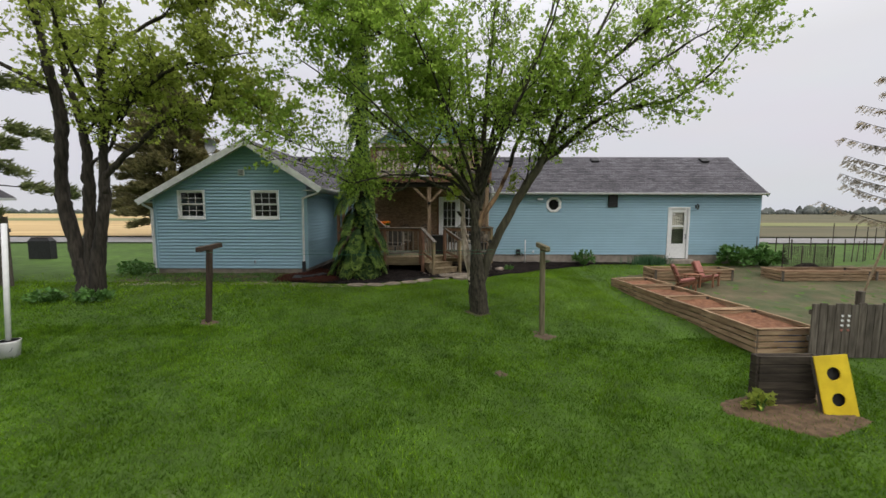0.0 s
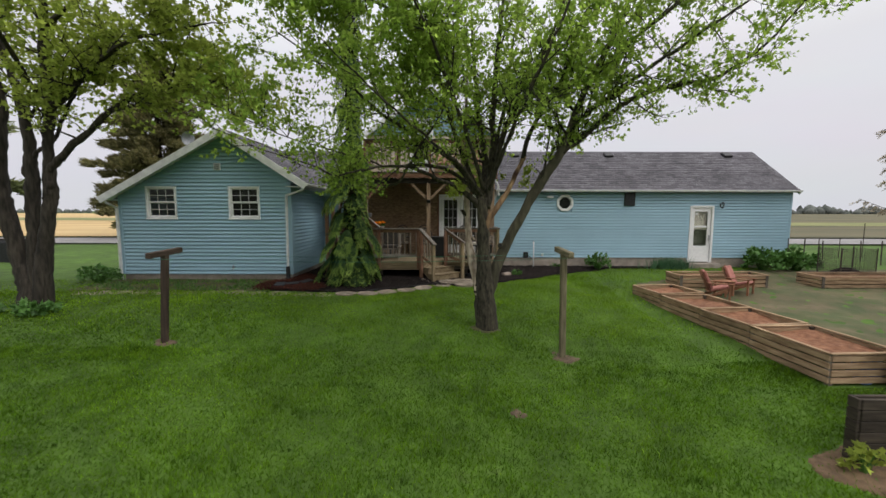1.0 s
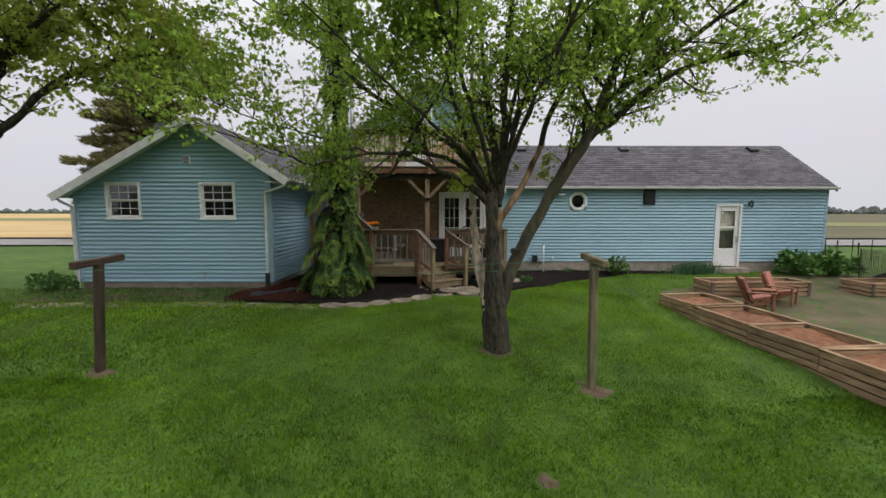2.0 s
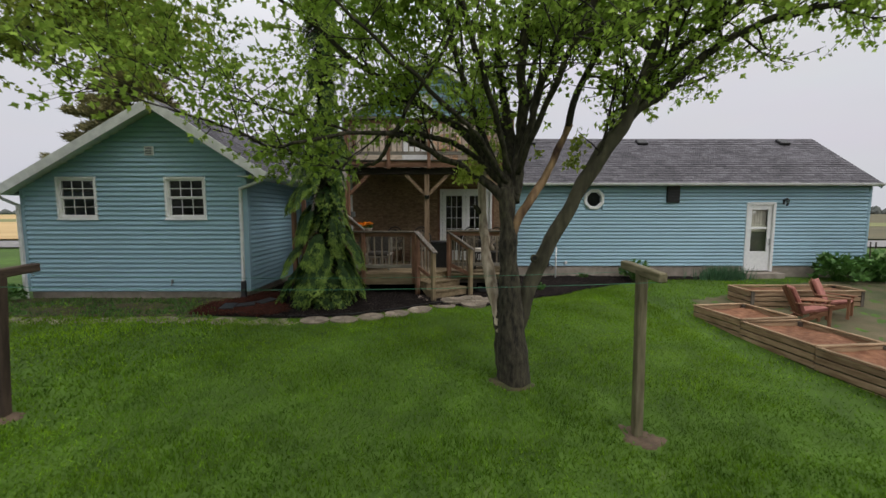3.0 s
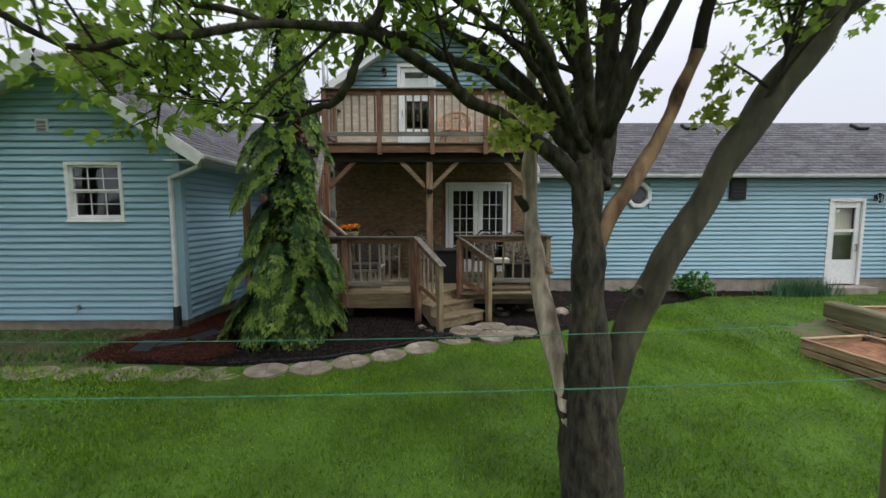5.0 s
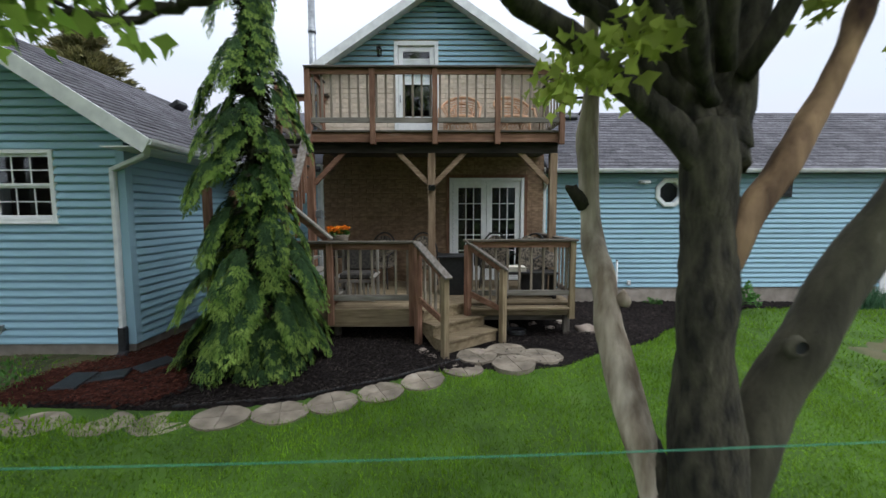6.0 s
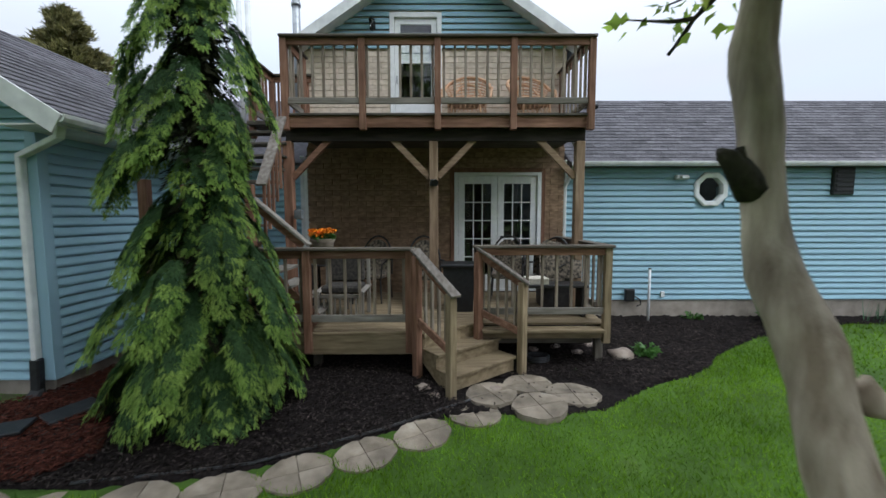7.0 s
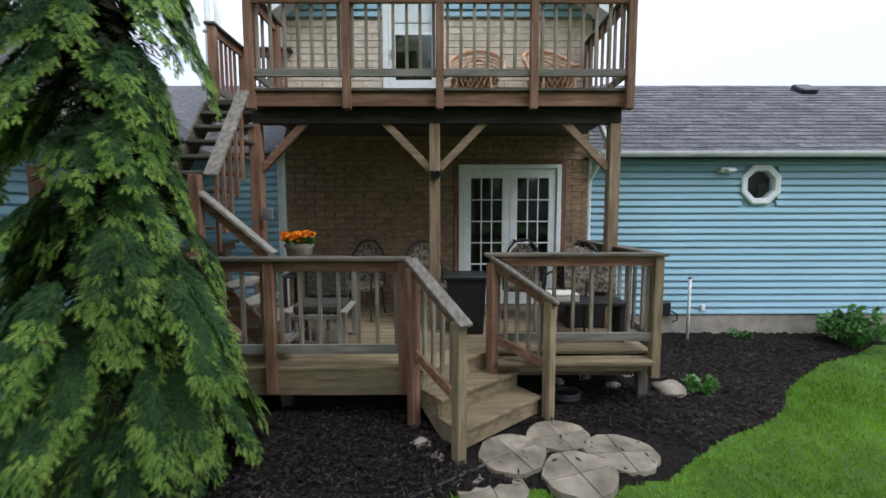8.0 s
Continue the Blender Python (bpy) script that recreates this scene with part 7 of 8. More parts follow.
# ---- raised beds ----
M_BED_SOIL = mat("red_brown_compost", (0.15, 0.062, 0.03), (0.27, 0.125, 0.065), 0.95, 9, (1, 1, 1), 0.9, 70, 1.4, 0.2, c=(0.34, 0.20, 0.13))


def raised_bed(o, u, length, width, top, rows, label, seed, ground_at=None, hgt=0.125):
    """A planter of stacked boards: o its corner, u the way of its long side."""
    r0 = random.Random(seed)
    u = Vector((*u, 0)).normalized()
    v = Vector((u.y, -u.x, 0))
    o = Vector((*o, 0))
    th = thing("raised_bed", (o.x, o.y, top - rows * hgt), label, "raised bed", "raised beds")
    up = Vector((0, 0, 1))
    for a, b in ((o, o + u * length), (o + v * width, o + u * length + v * width), (o, o + v * width), (o + u * length, o + u * length + v * width)):
        d = (b - a).normalized()
        side = v if abs(d.dot(u)) > 0.5 else u
        inset = 0.0 if abs(d.dot(u)) > 0.5 else 0.022
        for k in range(rows):
            z = top - 0.01 - hgt * (k + 0.5)
            j = r0.uniform(-0.004, 0.004)
            part("side_board", Geo().beam(a + d * inset + up * z + side * j, b - d * inset + up * z + side * j, 0.036, hgt - 0.024, 0.005), W_BED[0 if abs(d.x) > abs(d.y) else 1], th)
        part("top_ledge", Geo().beam(a + up * (top + 0.008), b + up * (top + 0.008), 0.07, 0.026, 0.005), W_BED[0 if abs(d.x) > abs(d.y) else 1], th)
    for c in (o, o + u * length, o + v * width, o + u * length + v * width):
        q = c + (o + u * length / 2 + v * width / 2 - c).normalized() * 0.05
        part("corner_post", Geo().box(q.x - 0.04, q.x + 0.04, q.y - 0.04, q.y + 0.04, top - rows * hgt - 0.1, top - 0.005, 0.005), W_CAP[2], th)
    n, m = 24, 14
    vs = []
    for j in range(m + 1):
        for i in range(n + 1):
            p = o + u * (0.03 + (length - 0.06) * i / n) + v * (0.03 + (width - 0.06) * j / m)
            vs.append((p.x, p.y, top - 0.085 + 0.06 * noise.noise(Vector((p.x * 1.6, p.y * 1.6, seed))) + 0.02 * noise.noise(Vector((p.x * 9, p.y * 9, seed)))))
    part("soil", Geo().add(vs, [(j * (n + 1) + i, j * (n + 1) + i + 1, (j + 1) * (n + 1) + i + 1, (j + 1) * (n + 1) + i) for j in range(m) for i in range(n)]), M_BED_SOIL, th, "reddish brown loose soil", True)
    return th


JOINTS = [(5.515, 8.10), (5.45, 9.62), (5.30, 10.90), (5.19, 12.32), (5.03, 13.50)]
for k, (top, rows) in enumerate(((-0.13, 4), (-0.12, 4), (-0.105, 4), (-0.07, 3))):
    p, q = Vector(JOINTS[k]), Vector(JOINTS[k + 1])
    raised_bed(p, q - p, (q - p).length - 0.012, 1.21, top, rows, "long wooden raised bed of stacked boards with reddish soil", 40 + k, hgt=0.118)
raised_bed((6.70, 14.05), (0, 1), 0.72, 2.68, 0.14, 4, "wooden raised bed near the house wall with reddish soil", 51, hgt=0.12)
raised_bed((10.9, 13.94), (0, 1), 0.85, 3.0, 0.12, 4, "wooden raised bed beside the garden fence", 52, hgt=0.11)
raised_bed((14.05, 13.94), (0, 1), 0.85, 2.8, 0.12, 4, "wooden raised bed at the end of the garden", 53, hgt=0.11)

# ---- garden chairs with a small table ----
M_CUSHION = mat("red_cushion", (0.31, 0.12, 0.095), (0.42, 0.18, 0.145), 0.9, 8, (1, 1, 1), 0.3, 90, 2.5, 0.12)
W_CHAIR = [wood("chair_timber", ((0.19, 0.085, 0.045), (0.30, 0.15, 0.085), (0.34, 0.20, 0.125)), k) for k in range(3)]


def garden_chair(label):
    """A low slatted wooden armchair with a seat and a back cushion, facing -y, at the origin."""
    th = thing("garden_chair", (0, 0, 0), label, "garden chair", "chairs by the beds")
    for x in (-0.29, 0.29):
        part("front_leg", Geo().box(x - 0.03, x + 0.03, -0.36, -0.30, 0, 0.54, 0.006), W_CHAIR[2], th)
        part("back_leg", Geo().beam((x, 0.42, 0.0), (x, -0.28, 0.36), 0.035, 0.10, 0.005, (1, 0, 0)), W_CHAIR[1], th)
        part("armrest", Geo().box(x - 0.065, x + 0.065, -0.42, 0.34, 0.54, 0.565, 0.006), W_CHAIR[1], th)
    for k in range(6):
        y = -0.32 + 0.105 * k
        part("seat_slat", Geo().box(-0.26, 0.26, y, y + 0.085, 0.385 - 0.030 * k, 0.408 - 0.030 * k, 0.004), W_CHAIR[0], th)
    for k in range(5):
        x = -0.22 + 0.11 * k
        part("back_slat", Geo().beam((x, 0.22, 0.22), (x * 1.1, 0.50, 0.98 - 0.04 * abs(k - 2)), 0.09, 0.02, 0.004, (1, 0, 0)), W_CHAIR[2], th)
    part("seat_cushion", Geo().beam((0, -0.34, 0.445), (0, 0.20, 0.305), 0.50, 0.08, 0.03, (1, 0, 0)), M_CUSHION, th, "faded red seat cushion")
    part("back_cushion", Geo().beam((0, 0.17, 0.34), (0, 0.42, 0.95), 0.50, 0.09, 0.035, (1, 0, 0)), M_CUSHION, th, "faded red back cushion")
    return th


c1 = garden_chair("reddish wooden garden armchair with faded red cushions")
m1 = pose(7.10, 13.0, gz(7.10, 13.0) + 0.014, 0, 0, 66)
m2 = pose(8.08, 13.46, gz(8.08, 13.46) + 0.014, 0, 0, 37)
c1.scale = (0.8, 0.8, 0.8)
copy_thing(c1, m2)
c1.matrix_basis = m1 @ Matrix.Diagonal((0.8, 0.8, 0.8, 1))
side_table = thing("side_table", (7.52, 13.3, gz(7.52, 13.3)), "small reddish wooden side table between the chairs", "table")
zt = gz(7.52, 13.3) + 0.012
for k in range(5):
    part("top_slat", Geo().box(7.30 + 0.088 * k, 7.38 + 0.088 * k, 13.13, 13.47, zt + 0.40, zt + 0.422, 0.004), W_CHAIR[1], side_table)
for x in (7.35, 7.69):
    for y in (13.18, 13.42):
        part("leg", Geo().box(x - 0.025, x + 0.025, y - 0.025, y + 0.025, zt, zt + 0.40, 0.004), W_CHAIR[2], side_table)

# ---- the yellow board, its timber box and the grey fence ----
M_YELLOW = mat("yellow_paint", (0.62, 0.44, 0.012), (0.72, 0.53, 0.02), 0.55, 6, (1, 1, 1), 0.1, 70, 2.5, 0.1)
# the box is kept very shallow to fit the camera's view
box = thing("timber_box", (4.8, 6.55, -0.75), "old dark timber planter box on bare earth", "planter")
for k in range(6):
    z = -0.80 + 0.13 * k
    part("plank", Geo().box(4.22, 5.06, 6.40, 6.44, z, z + 0.122, 0.006), W_ROTTEN[0], box)
    part("plank", Geo().box(4.22, 5.06, 6.50, 6.54, z, z + 0.122, 0.006), W_ROTTEN[0], box)
    part("plank", Geo().box(4.18, 4.218, 6.41, 6.54, z, z + 0.122, 0.006), W_ROTTEN[1], box)
    part("plank", Geo().box(5.062, 5.10, 6.41, 6.54, z, z + 0.122, 0.006), W_ROTTEN[1], box)
part("soil", Geo().box(4.225, 5.055, 6.442, 6.498, -0.3, -0.1, 0.005), M_DIRT, box)
board = thing("yellow_board", (5.18, 6.05, -0.8), "bright yellow board with two round black holes leaning on the planter", "game board")
m = Matrix.Translation((5.19, 6.10, -0.80)) @ pose(0, 0, 0, -12, -6, -4)
w, hgt, rr = 0.225, 0.86, 0.092
g = Geo()
for c in (0.24, 0.60):
    ring = [(rr * math.cos(a), c + rr * math.sin(a)) for a in np.linspace(0, 2 * math.pi, 25)[:-1]]
    sq = []
    for k in range(24):
        a = 2 * math.pi * k / 24
        s = 1 / max(abs(math.cos(a)), abs(math.sin(a)))
        sq.append((w * s * math.cos(a), c + 0.18 * s * math.sin(a)))
    for yy, flip in ((-0.009, False), (0.009, True)):
        vs = [tuple(m @ Vector((p[0], yy, p[1]))) for p in ring + sq]
        fs = [(k, (k + 1) % 24, 24 + (k + 1) % 24, 24 + k) for k in range(24)]
        g.add(vs, [f[::-1] for f in fs] if flip else fs)
    vs = [tuple(m @ Vector((p[0], yy, p[1]))) for yy in (-0.009, 0.009) for p in ring]
    g.add(vs, [(k, 24 + k, 24 + (k + 1) % 24, (k + 1) % 24) for k in range(24)])
g.box(-w, w, -0.009, 0.009, 0.0, 0.06, 0, m).box(-w, w, -0.009, 0.009, 0.78, hgt, 0, m)
part("panel", g.weld(), M_YELLOW, board)
for x in (-w + 0.02, w - 0.02):
    part("side_rail", Geo().box(x - 0.018, x + 0.018, 0.011, 0.07, 0.01, hgt - 0.01, 0.003, m), W_OLD[2], board)
# the shade seen through the holes is this added black sheet
part("backing", Geo().box(-w + 0.03, w - 0.03, 0.05, 0.06, 0.03, hgt - 0.03, 0, m), M_BLACK, board, "black sheet added to darken the holes")

fence = thing("board_fence", (7.5, 7.95, -0.6), "weathered grey board fence with gaps", "fence")
for k in range(15):
    x = 6.37 + 0.145 * k
    z = gz(x, 7.95)
    part("board", Geo().box(x, x + 0.135, 7.93, 7.955, z + 0.02, 0.40 + 0.02 * math.sin(k * 2.3), 0.005), W_CAP[2], fence)
for z in (-0.3, 0.2):
    part("rail", Geo().box(6.36, 8.55, 7.956, 8.0, z, z + 0.09, 0.004), W_CAP[0], fence)
for x in (7.35, 8.5):
    part("post", Geo().box(x - 0.05, x + 0.05, 8.0, 8.1, gz(x, 8.05) - 0.1, 0.62, 0.008), W_CAP[2], fence)
for x in (6.925, 7.045):
    for k in range(4):
        z = -0.09 + 0.09 * k
        part("reflector", Geo().tube([(x, 7.928, z), (x, 7.914, z)], 0.022, 10), M_WHITE if k else M_CUSHION, fence, "small round reflector")
tarp = thing("blue_tarp", (6.3, 8.3, gz(6.3, 8.3)), "crumpled blue plastic tarp by the fence", "tarp")
M_TARP = mat("blue_plastic", (0.05, 0.12, 0.32), (0.10, 0.20, 0.45), 0.4, 10)
vs = []
for j in range(9):
    for i in range(9):
        px, py = 6.10 + 0.07 * i, 8.15 + 0.05 * j
        hump = max(0.0, 1 - ((i - 4) / 4.2) ** 2 - ((j - 4) / 4.2) ** 2)
        vs.append((px, py, gz(px, py) + 0.01 + 0.42 * hump ** 0.6 + 0.06 * hump * noise.noise(Vector((i * 0.9, j * 0.9, 3)))))
part("sheet", Geo().add(vs, [(j * 9 + i, j * 9 + i + 1, j * 9 + i + 10, j * 9 + i + 9) for j in range(8) for i in range(8)]), M_TARP, tarp)

# ---- garden fence of stakes and wire, compost ring ----
M_RUST = mat("rusty_steel", (0.035, 0.028, 0.024), (0.08, 0.06, 0.048), 0.8, 15)
wire_fence = thing("wire_fence", (16.5, 17.5, 0), "garden fence of uneven dark steel stakes and thin wire", "fence")
STAKES = [(11.93, 16.33, 1.13, -0.05), (14.61, 18.67, 0.95, 0.0), (15.2, 18.67, 1.0, 0.0), (14.8, 18.03, 0.91, -0.05), (17.53, 20.13, 0.86, 0.0), (17.03, 18.7, 0.87, -0.05), (18.6, 20.14, 1.56, 0.0), (16.53, 17.46, 0.95, -0.03),
          (16.82, 17.46, 1.55, 0.1), (17.06, 17.47, 0.87, 0.05), (17.34, 17.47, 0.91, -0.04), (17.74, 17.77, 1.46, 0.0), (18.44, 18.08, 1.41, 0.0), (18.94, 18.09, 1.41, -0.08), (19.6, 18.2, 1.3, 0.05), (20.3, 18.3, 1.5, -0.05)]
for k, (x, y, top, lean) in enumerate(STAKES):
    w = 0.034 if k in (1, 3, 5, 7) else 0.026
    part("stake", Geo().beam((x, y, gz(x, y) - 0.15), (x + lean, y, top), w, w, 0.004, (1, 0, 0)), M_RUST, wire_fence)
g = Geo()
for j in range(5):
    g.tube([(x, y, 0.05 + 0.2 * j + 0.03 * math.sin(3 * x + j)) for x, y, _, _ in STAKES[7:]], 0.003, 3, False)
for k in range(24):
    x = 16.55 + 0.155 * k
    y = float(np.interp(x, [p[0] for p in STAKES[7:]], [p[1] for p in STAKES[7:]]))
    g.tube([(x, y, -0.05), (x + 0.02 * math.sin(k), y, 0.85)], 0.0022, 3, False)
tagged(part("wire_mesh", g, M_RUST, wire_fence), kind="stuff")
mound = thing("compost_ring", (13.0, 15.3, gz(13.0, 15.3)), "dark compost heap inside a square cage of wire mesh", "compost")
g = Geo()
vs = [(13.0, 15.3, gz(13.0, 15.3) + 0.34)]
for j in range(1, 6):
    for k in range(20):
        a, r = 2 * math.pi * k / 20, 0.13 * j
        vs.append((13.0 + r * math.cos(a), 15.3 + 0.8 * r * math.sin(a), gz(13, 15.3) + 0.36 * (1 - (j / 5) ** 2) + 0.05 * noise.noise(Vector((j, k, 1)))))
g.add(vs, [(0, 1 + k, 1 + (k + 1) % 20) for k in range(20)] + [(1 + j * 20 + k, 21 + j * 20 + k, 21 + j * 20 + (k + 1) % 20, 1 + j * 20 + (k + 1) % 20) for j in range(4) for k in range(20)])
part("compost", g, M_MULCH, mound, smooth=True)
corners = [(12.4, 14.9), (13.55, 14.9), (13.65, 15.75), (12.45, 15.75)]
cage = Geo()
for k in range(4):
    (x0, y0), (x1, y1) = corners[k], corners[(k + 1) % 4]
    part("corner_post", Geo().beam((x0, y0, gz(x0, y0) - 0.05), (x0, y0, 0.90), 0.03, 0.03, 0.004, (1, 0, 0)), M_RUST, mound)
    for j in range(15):
        z = -0.05 + 0.065 * j
        cage.tube([(x0, y0, z), (0.5 * (x0 + x1), 0.5 * (y0 + y1), z - 0.012), (x1, y1, z)], 0.0045, 3, False)
    for q in range(1, 17):
        x, y = x0 + (x1 - x0) * q / 17, y0 + (y1 - y0) * q / 17
        cage.tube([(x, y, gz(x, y)), (x, y, 0.86)], 0.004, 3, False)
tagged(part("wire", cage, M_RUST, mound), kind="stuff")
g = Geo().beam((12.05, 12.4, gz(12.05, 12.4)), (13.0, 12.7, 1.55), 0.05, 0.05, 0.006)
tagged(part("leaning_pole", g, W_OLIVE[2]), "old wooden pole leaning over a raised bed", "pole")

# ---- west edge of the yard ----
pole = thing("white_pole", (-8.32, 7.6, gz(-8.32, 7.6)), "white painted pole standing in a white bucket", "pole")
zb = gz(-8.32, 7.6)
part("pole", Geo().tube([(-8.14, 7.6, zb + 0.02), (-8.00, 7.6, 1.86)], 0.04, 10), M_WHITE, pole, smooth=True)
bucket = thing("bucket", (-8.1, 7.6, zb), "white plastic bucket on the lawn", "bucket")
part("pail", Geo().tube([(-8.12, 7.6, zb), (-8.12, 7.6, zb + 0.28), (-8.12, 7.6, zb + 0.30), (-8.12, 7.6, zb + 0.30), (-8.12, 7.6, zb + 0.05)], [0.13, 0.155, 0.165, 0.145, 0.12], 20), M_WHITE, bucket, smooth=True)
part("handle", Geo().tube([(-8.12 + 0.16 * math.cos(a), 7.5, zb + 0.22 - 0.12 * math.sin(a)) for a in np.linspace(0.1, 3.0, 9)], 0.005, 5), M_GREY_METAL, bucket)
screen_fence = thing("board_fence", (-12.6, 11.2, 0), "tall weathered grey board fence at the yard edge", "fence")
for k in range(6):
    x = -13.2 + 0.15 * k
    part("board", Geo().box(x, x + 0.14, 11.6, 11.63, gz(x, 11.6) - 0.05, 1.95 - 0.03 * (k % 2), 0.005), W_OLD[2], screen_fence)
part("rail", Geo().box(-13.2, -12.3, 11.632, 11.67, 1.5, 1.6, 0.004), W_OLD[0], screen_fence)
shed = thing("garden_shed", (-15.0, 12.5, gz(-15.0, 12.5)), "small dark wooden shed with grey shingle roof and white eave", "shed")
part("wall", Geo().box(-16.1, -13.95, 12.05, 12.95, gz(-13.6, 12.6) - 0.1, 2.40, 0.01), W_OLD[2], shed)
part("roof", Geo().prism([(-16.45, 11.9), (-13.62, 11.9), (-13.62, 13.1), (-16.45, 13.1)], 2.475, 2.49).add([(-16.45, 11.9, 2.495), (-13.62, 11.9, 2.495), (-13.62, 13.1, 2.495), (-16.45, 13.1, 2.495), (-15.03, 11.9, 3.25), (-15.03, 13.1, 3.25)], [(0, 1, 4), (1, 2, 5, 4), (2, 3, 5), (3, 0, 4, 5)]), M_SHINGLES, shed)
part("eave_board", Geo().box(-16.43, -13.60, 11.88, 13.12, 2.402, 2.473, 0.008), M_FASCIA, shed, "white eave board")
bin_box = thing("dark_bin", (-17.4, 17.9, gz(-17.4, 17.9)), "dark covered box standing by the road", "bin")
g = Geo().prism([(-18.25, 17.75), (-17.3, 17.75), (-17.3, 18.05), (-18.25, 18.05)], gz(-17.4, 17.9) - 0.02, 0.92, 0.12)
part("body", g, M_BLACK, bin_box)
part("lid", Geo().box(-18.12, -17.43, 17.76, 18.04, 0.922, 0.95, 0.01), W_POST_DARK[0], bin_box)
mail = thing("mailbox", (-15.2, 23.5, gz(-15.2, 23.5)), "small dark mailbox on a wooden post by the road", "mailbox")
part("post", Geo().box(-15.25, -15.15, 23.45, 23.55, gz(-15.2, 23.5) - 0.1, 1.0, 0.006), W_OLD[2], mail)
part("box", Geo().box(-15.35, -15.05, 23.25, 23.75, 1.0, 1.25, 0.05), M_BLACK, mail)

# ---- things on the deck and the balcony ----
M_PATTERN = mat("spotted_cloth", (0.03, 0.025, 0.02), (0.21, 0.17, 0.125), 0.9, 26, (1, 1, 1), 0.2, 90, 2, 0.15, detail=1.0)
M_IRON = mat("dark_iron", (0.015, 0.014, 0.014), (0.035, 0.03, 0.028), 0.5, 16)
M_CANE = mat("cane", (0.40, 0.22, 0.12), (0.56, 0.35, 0.21), 0.6, 14, (1, 1, 1), 0.2)
M_PETAL = mat("orange_petals", (0.78, 0.17, 0.01), (0.90, 0.40, 0.015), 0.7, 20, (1, 1, 1), 0, each=0.2, island=True)
M_HERB = mat("herb_leaves", (0.05, 0.13, 0.02), (0.10, 0.22, 0.04), 0.6, 8, (1, 1, 1), 0, 60, 2, 0.2, 0.3, island=True, thin=0.25)


def patio_chair(label):
    """A dark iron patio chair with a rounded patterned back, facing -y."""
    th = thing("patio_chair", (0, 0, 0), label, "patio chair", "chairs on the deck")
    for x in (-0.24, 0.24):
        for y in (-0.22, 0.22):
            part("leg", Geo().tube([(x, y, 0.40), (x * 1.12, y * 1.15, 0)], 0.014, 7), M_IRON, th)
        part("arm", Geo().tube([(x * 1.1, -0.24, 0.40), (x * 1.15, -0.24, 0.62), (x * 1.15, 0.0, 0.66), (x * 1.1, 0.25, 0.64)], 0.014, 7), M_IRON, th)
    part("seat", Geo().box(-0.26, 0.26, -0.26, 0.26, 0.38, 0.46, 0.03), M_PATTERN, th, "patterned seat pad")
    arch = [(0.27 * math.cos(a), 0.27 + 0.10 * (math.sin(a) > 0) * math.sin(a), 0.62 + 0.42 * math.sin(a)) for a in np.linspace(0, math.pi, 13)]
    part("back_frame", Geo().tube([(0.27, 0.25, 0.40)] + arch + [(-0.27, 0.25, 0.40)], 0.016, 7), M_IRON, th)
    fan = [(0.24 * math.cos(a), 0.26 + 0.08 * math.sin(a), 0.60 + 0.38 * math.sin(a)) for a in np.linspace(0, math.pi, 13)]
    vs = fan + [(0.24, 0.25, 0.44), (-0.24, 0.25, 0.44)]
    vs = [(x, y - 0.03, z) for x, y, z in vs] + [(x, y + 0.02, z) for x, y, z in vs]
    order = [13] + list(range(13)) + [14]
    g = Geo().add(vs, [tuple(order), tuple(k + 15 for k in order[::-1])] + [(order[i], order[i - 1], order[i - 1] + 15, order[i] + 15) for i in range(15)])
    part("back_pad", g, M_PATTERN, th, "patterned back pad")
    return th


pc = patio_chair("dark iron patio chair with a spotted patterned pad")
for x, y, r in ((-1.08, 16.1, 10), (0.75, 15.7, -40), (0.25, 16.2, -10)):
    copy_thing(pc, pose(x, y, DZ + 0.002, 0, 0, r))
pc.matrix_basis = pose(-2.0, 16.2, DZ + 0.002, 0, 0, -12)
table = thing("patio_table", (-2.5, 15.75, DZ), "small dark slatted patio table holding a flower pot", "table")
g = Geo()
for k in range(7):
    part("top_slat", Geo().box(-2.82 + 0.09 * k, -2.74 + 0.09 * k, 15.52, 15.92, 1.16, 1.185, 0.004), M_IRON, table)
for x in (-2.76, -2.25):
    for y in (15.55, 15.89):
        part("leg", Geo().box(x - 0.018, x + 0.018, y - 0.018, y + 0.018, DZ + 0.002, 1.16, 0.003), M_IRON, table)
pot = thing("flower_pot", (-2.62, 15.68, 1.185), "wide pale pot of orange and yellow flowers", "flower pot")
part("pot", Geo().tube([(-2.62, 15.68, 1.187), (-2.62, 15.68, 1.50), (-2.62, 15.68, 1.56), (-2.62, 15.68, 1.57), (-2.62, 15.68, 1.52)], [0.12, 0.155, 0.185, 0.165, 0.15], 20), M_PAVER, pot, smooth=True)
r0 = random.Random(5)
pts, dirs, sizes = [], [], []
for _ in range(170):
    a, r = r0.uniform(0, 6.28), 0.16 * math.sqrt(r0.random())
    pts.append((-2.62 + r * math.cos(a), 15.68 + r * math.sin(a), 1.53 + r0.uniform(0, 0.10)))
    dirs.append((math.cos(a), math.sin(a), 0.9))
    sizes.append(0.06)
part("foliage", leaf_mesh("foliage", pts, dirs, sizes, 3, 0.1), M_HERB, pot)
pts, dirs, sizes = [], [], []
for _ in range(30):
    a, r = r0.uniform(0, 6.28), 0.19 * math.sqrt(r0.random())
    c = (-2.62 + r * math.cos(a), 15.68 + r * math.sin(a), 1.66 + r0.uniform(-0.06, 0.06))
    for k in range(16):
        b = r0.uniform(0, 6.28)
        pts.append(c)
        dirs.append((math.cos(b), math.sin(b), 0.5))
        sizes.append(0.052)
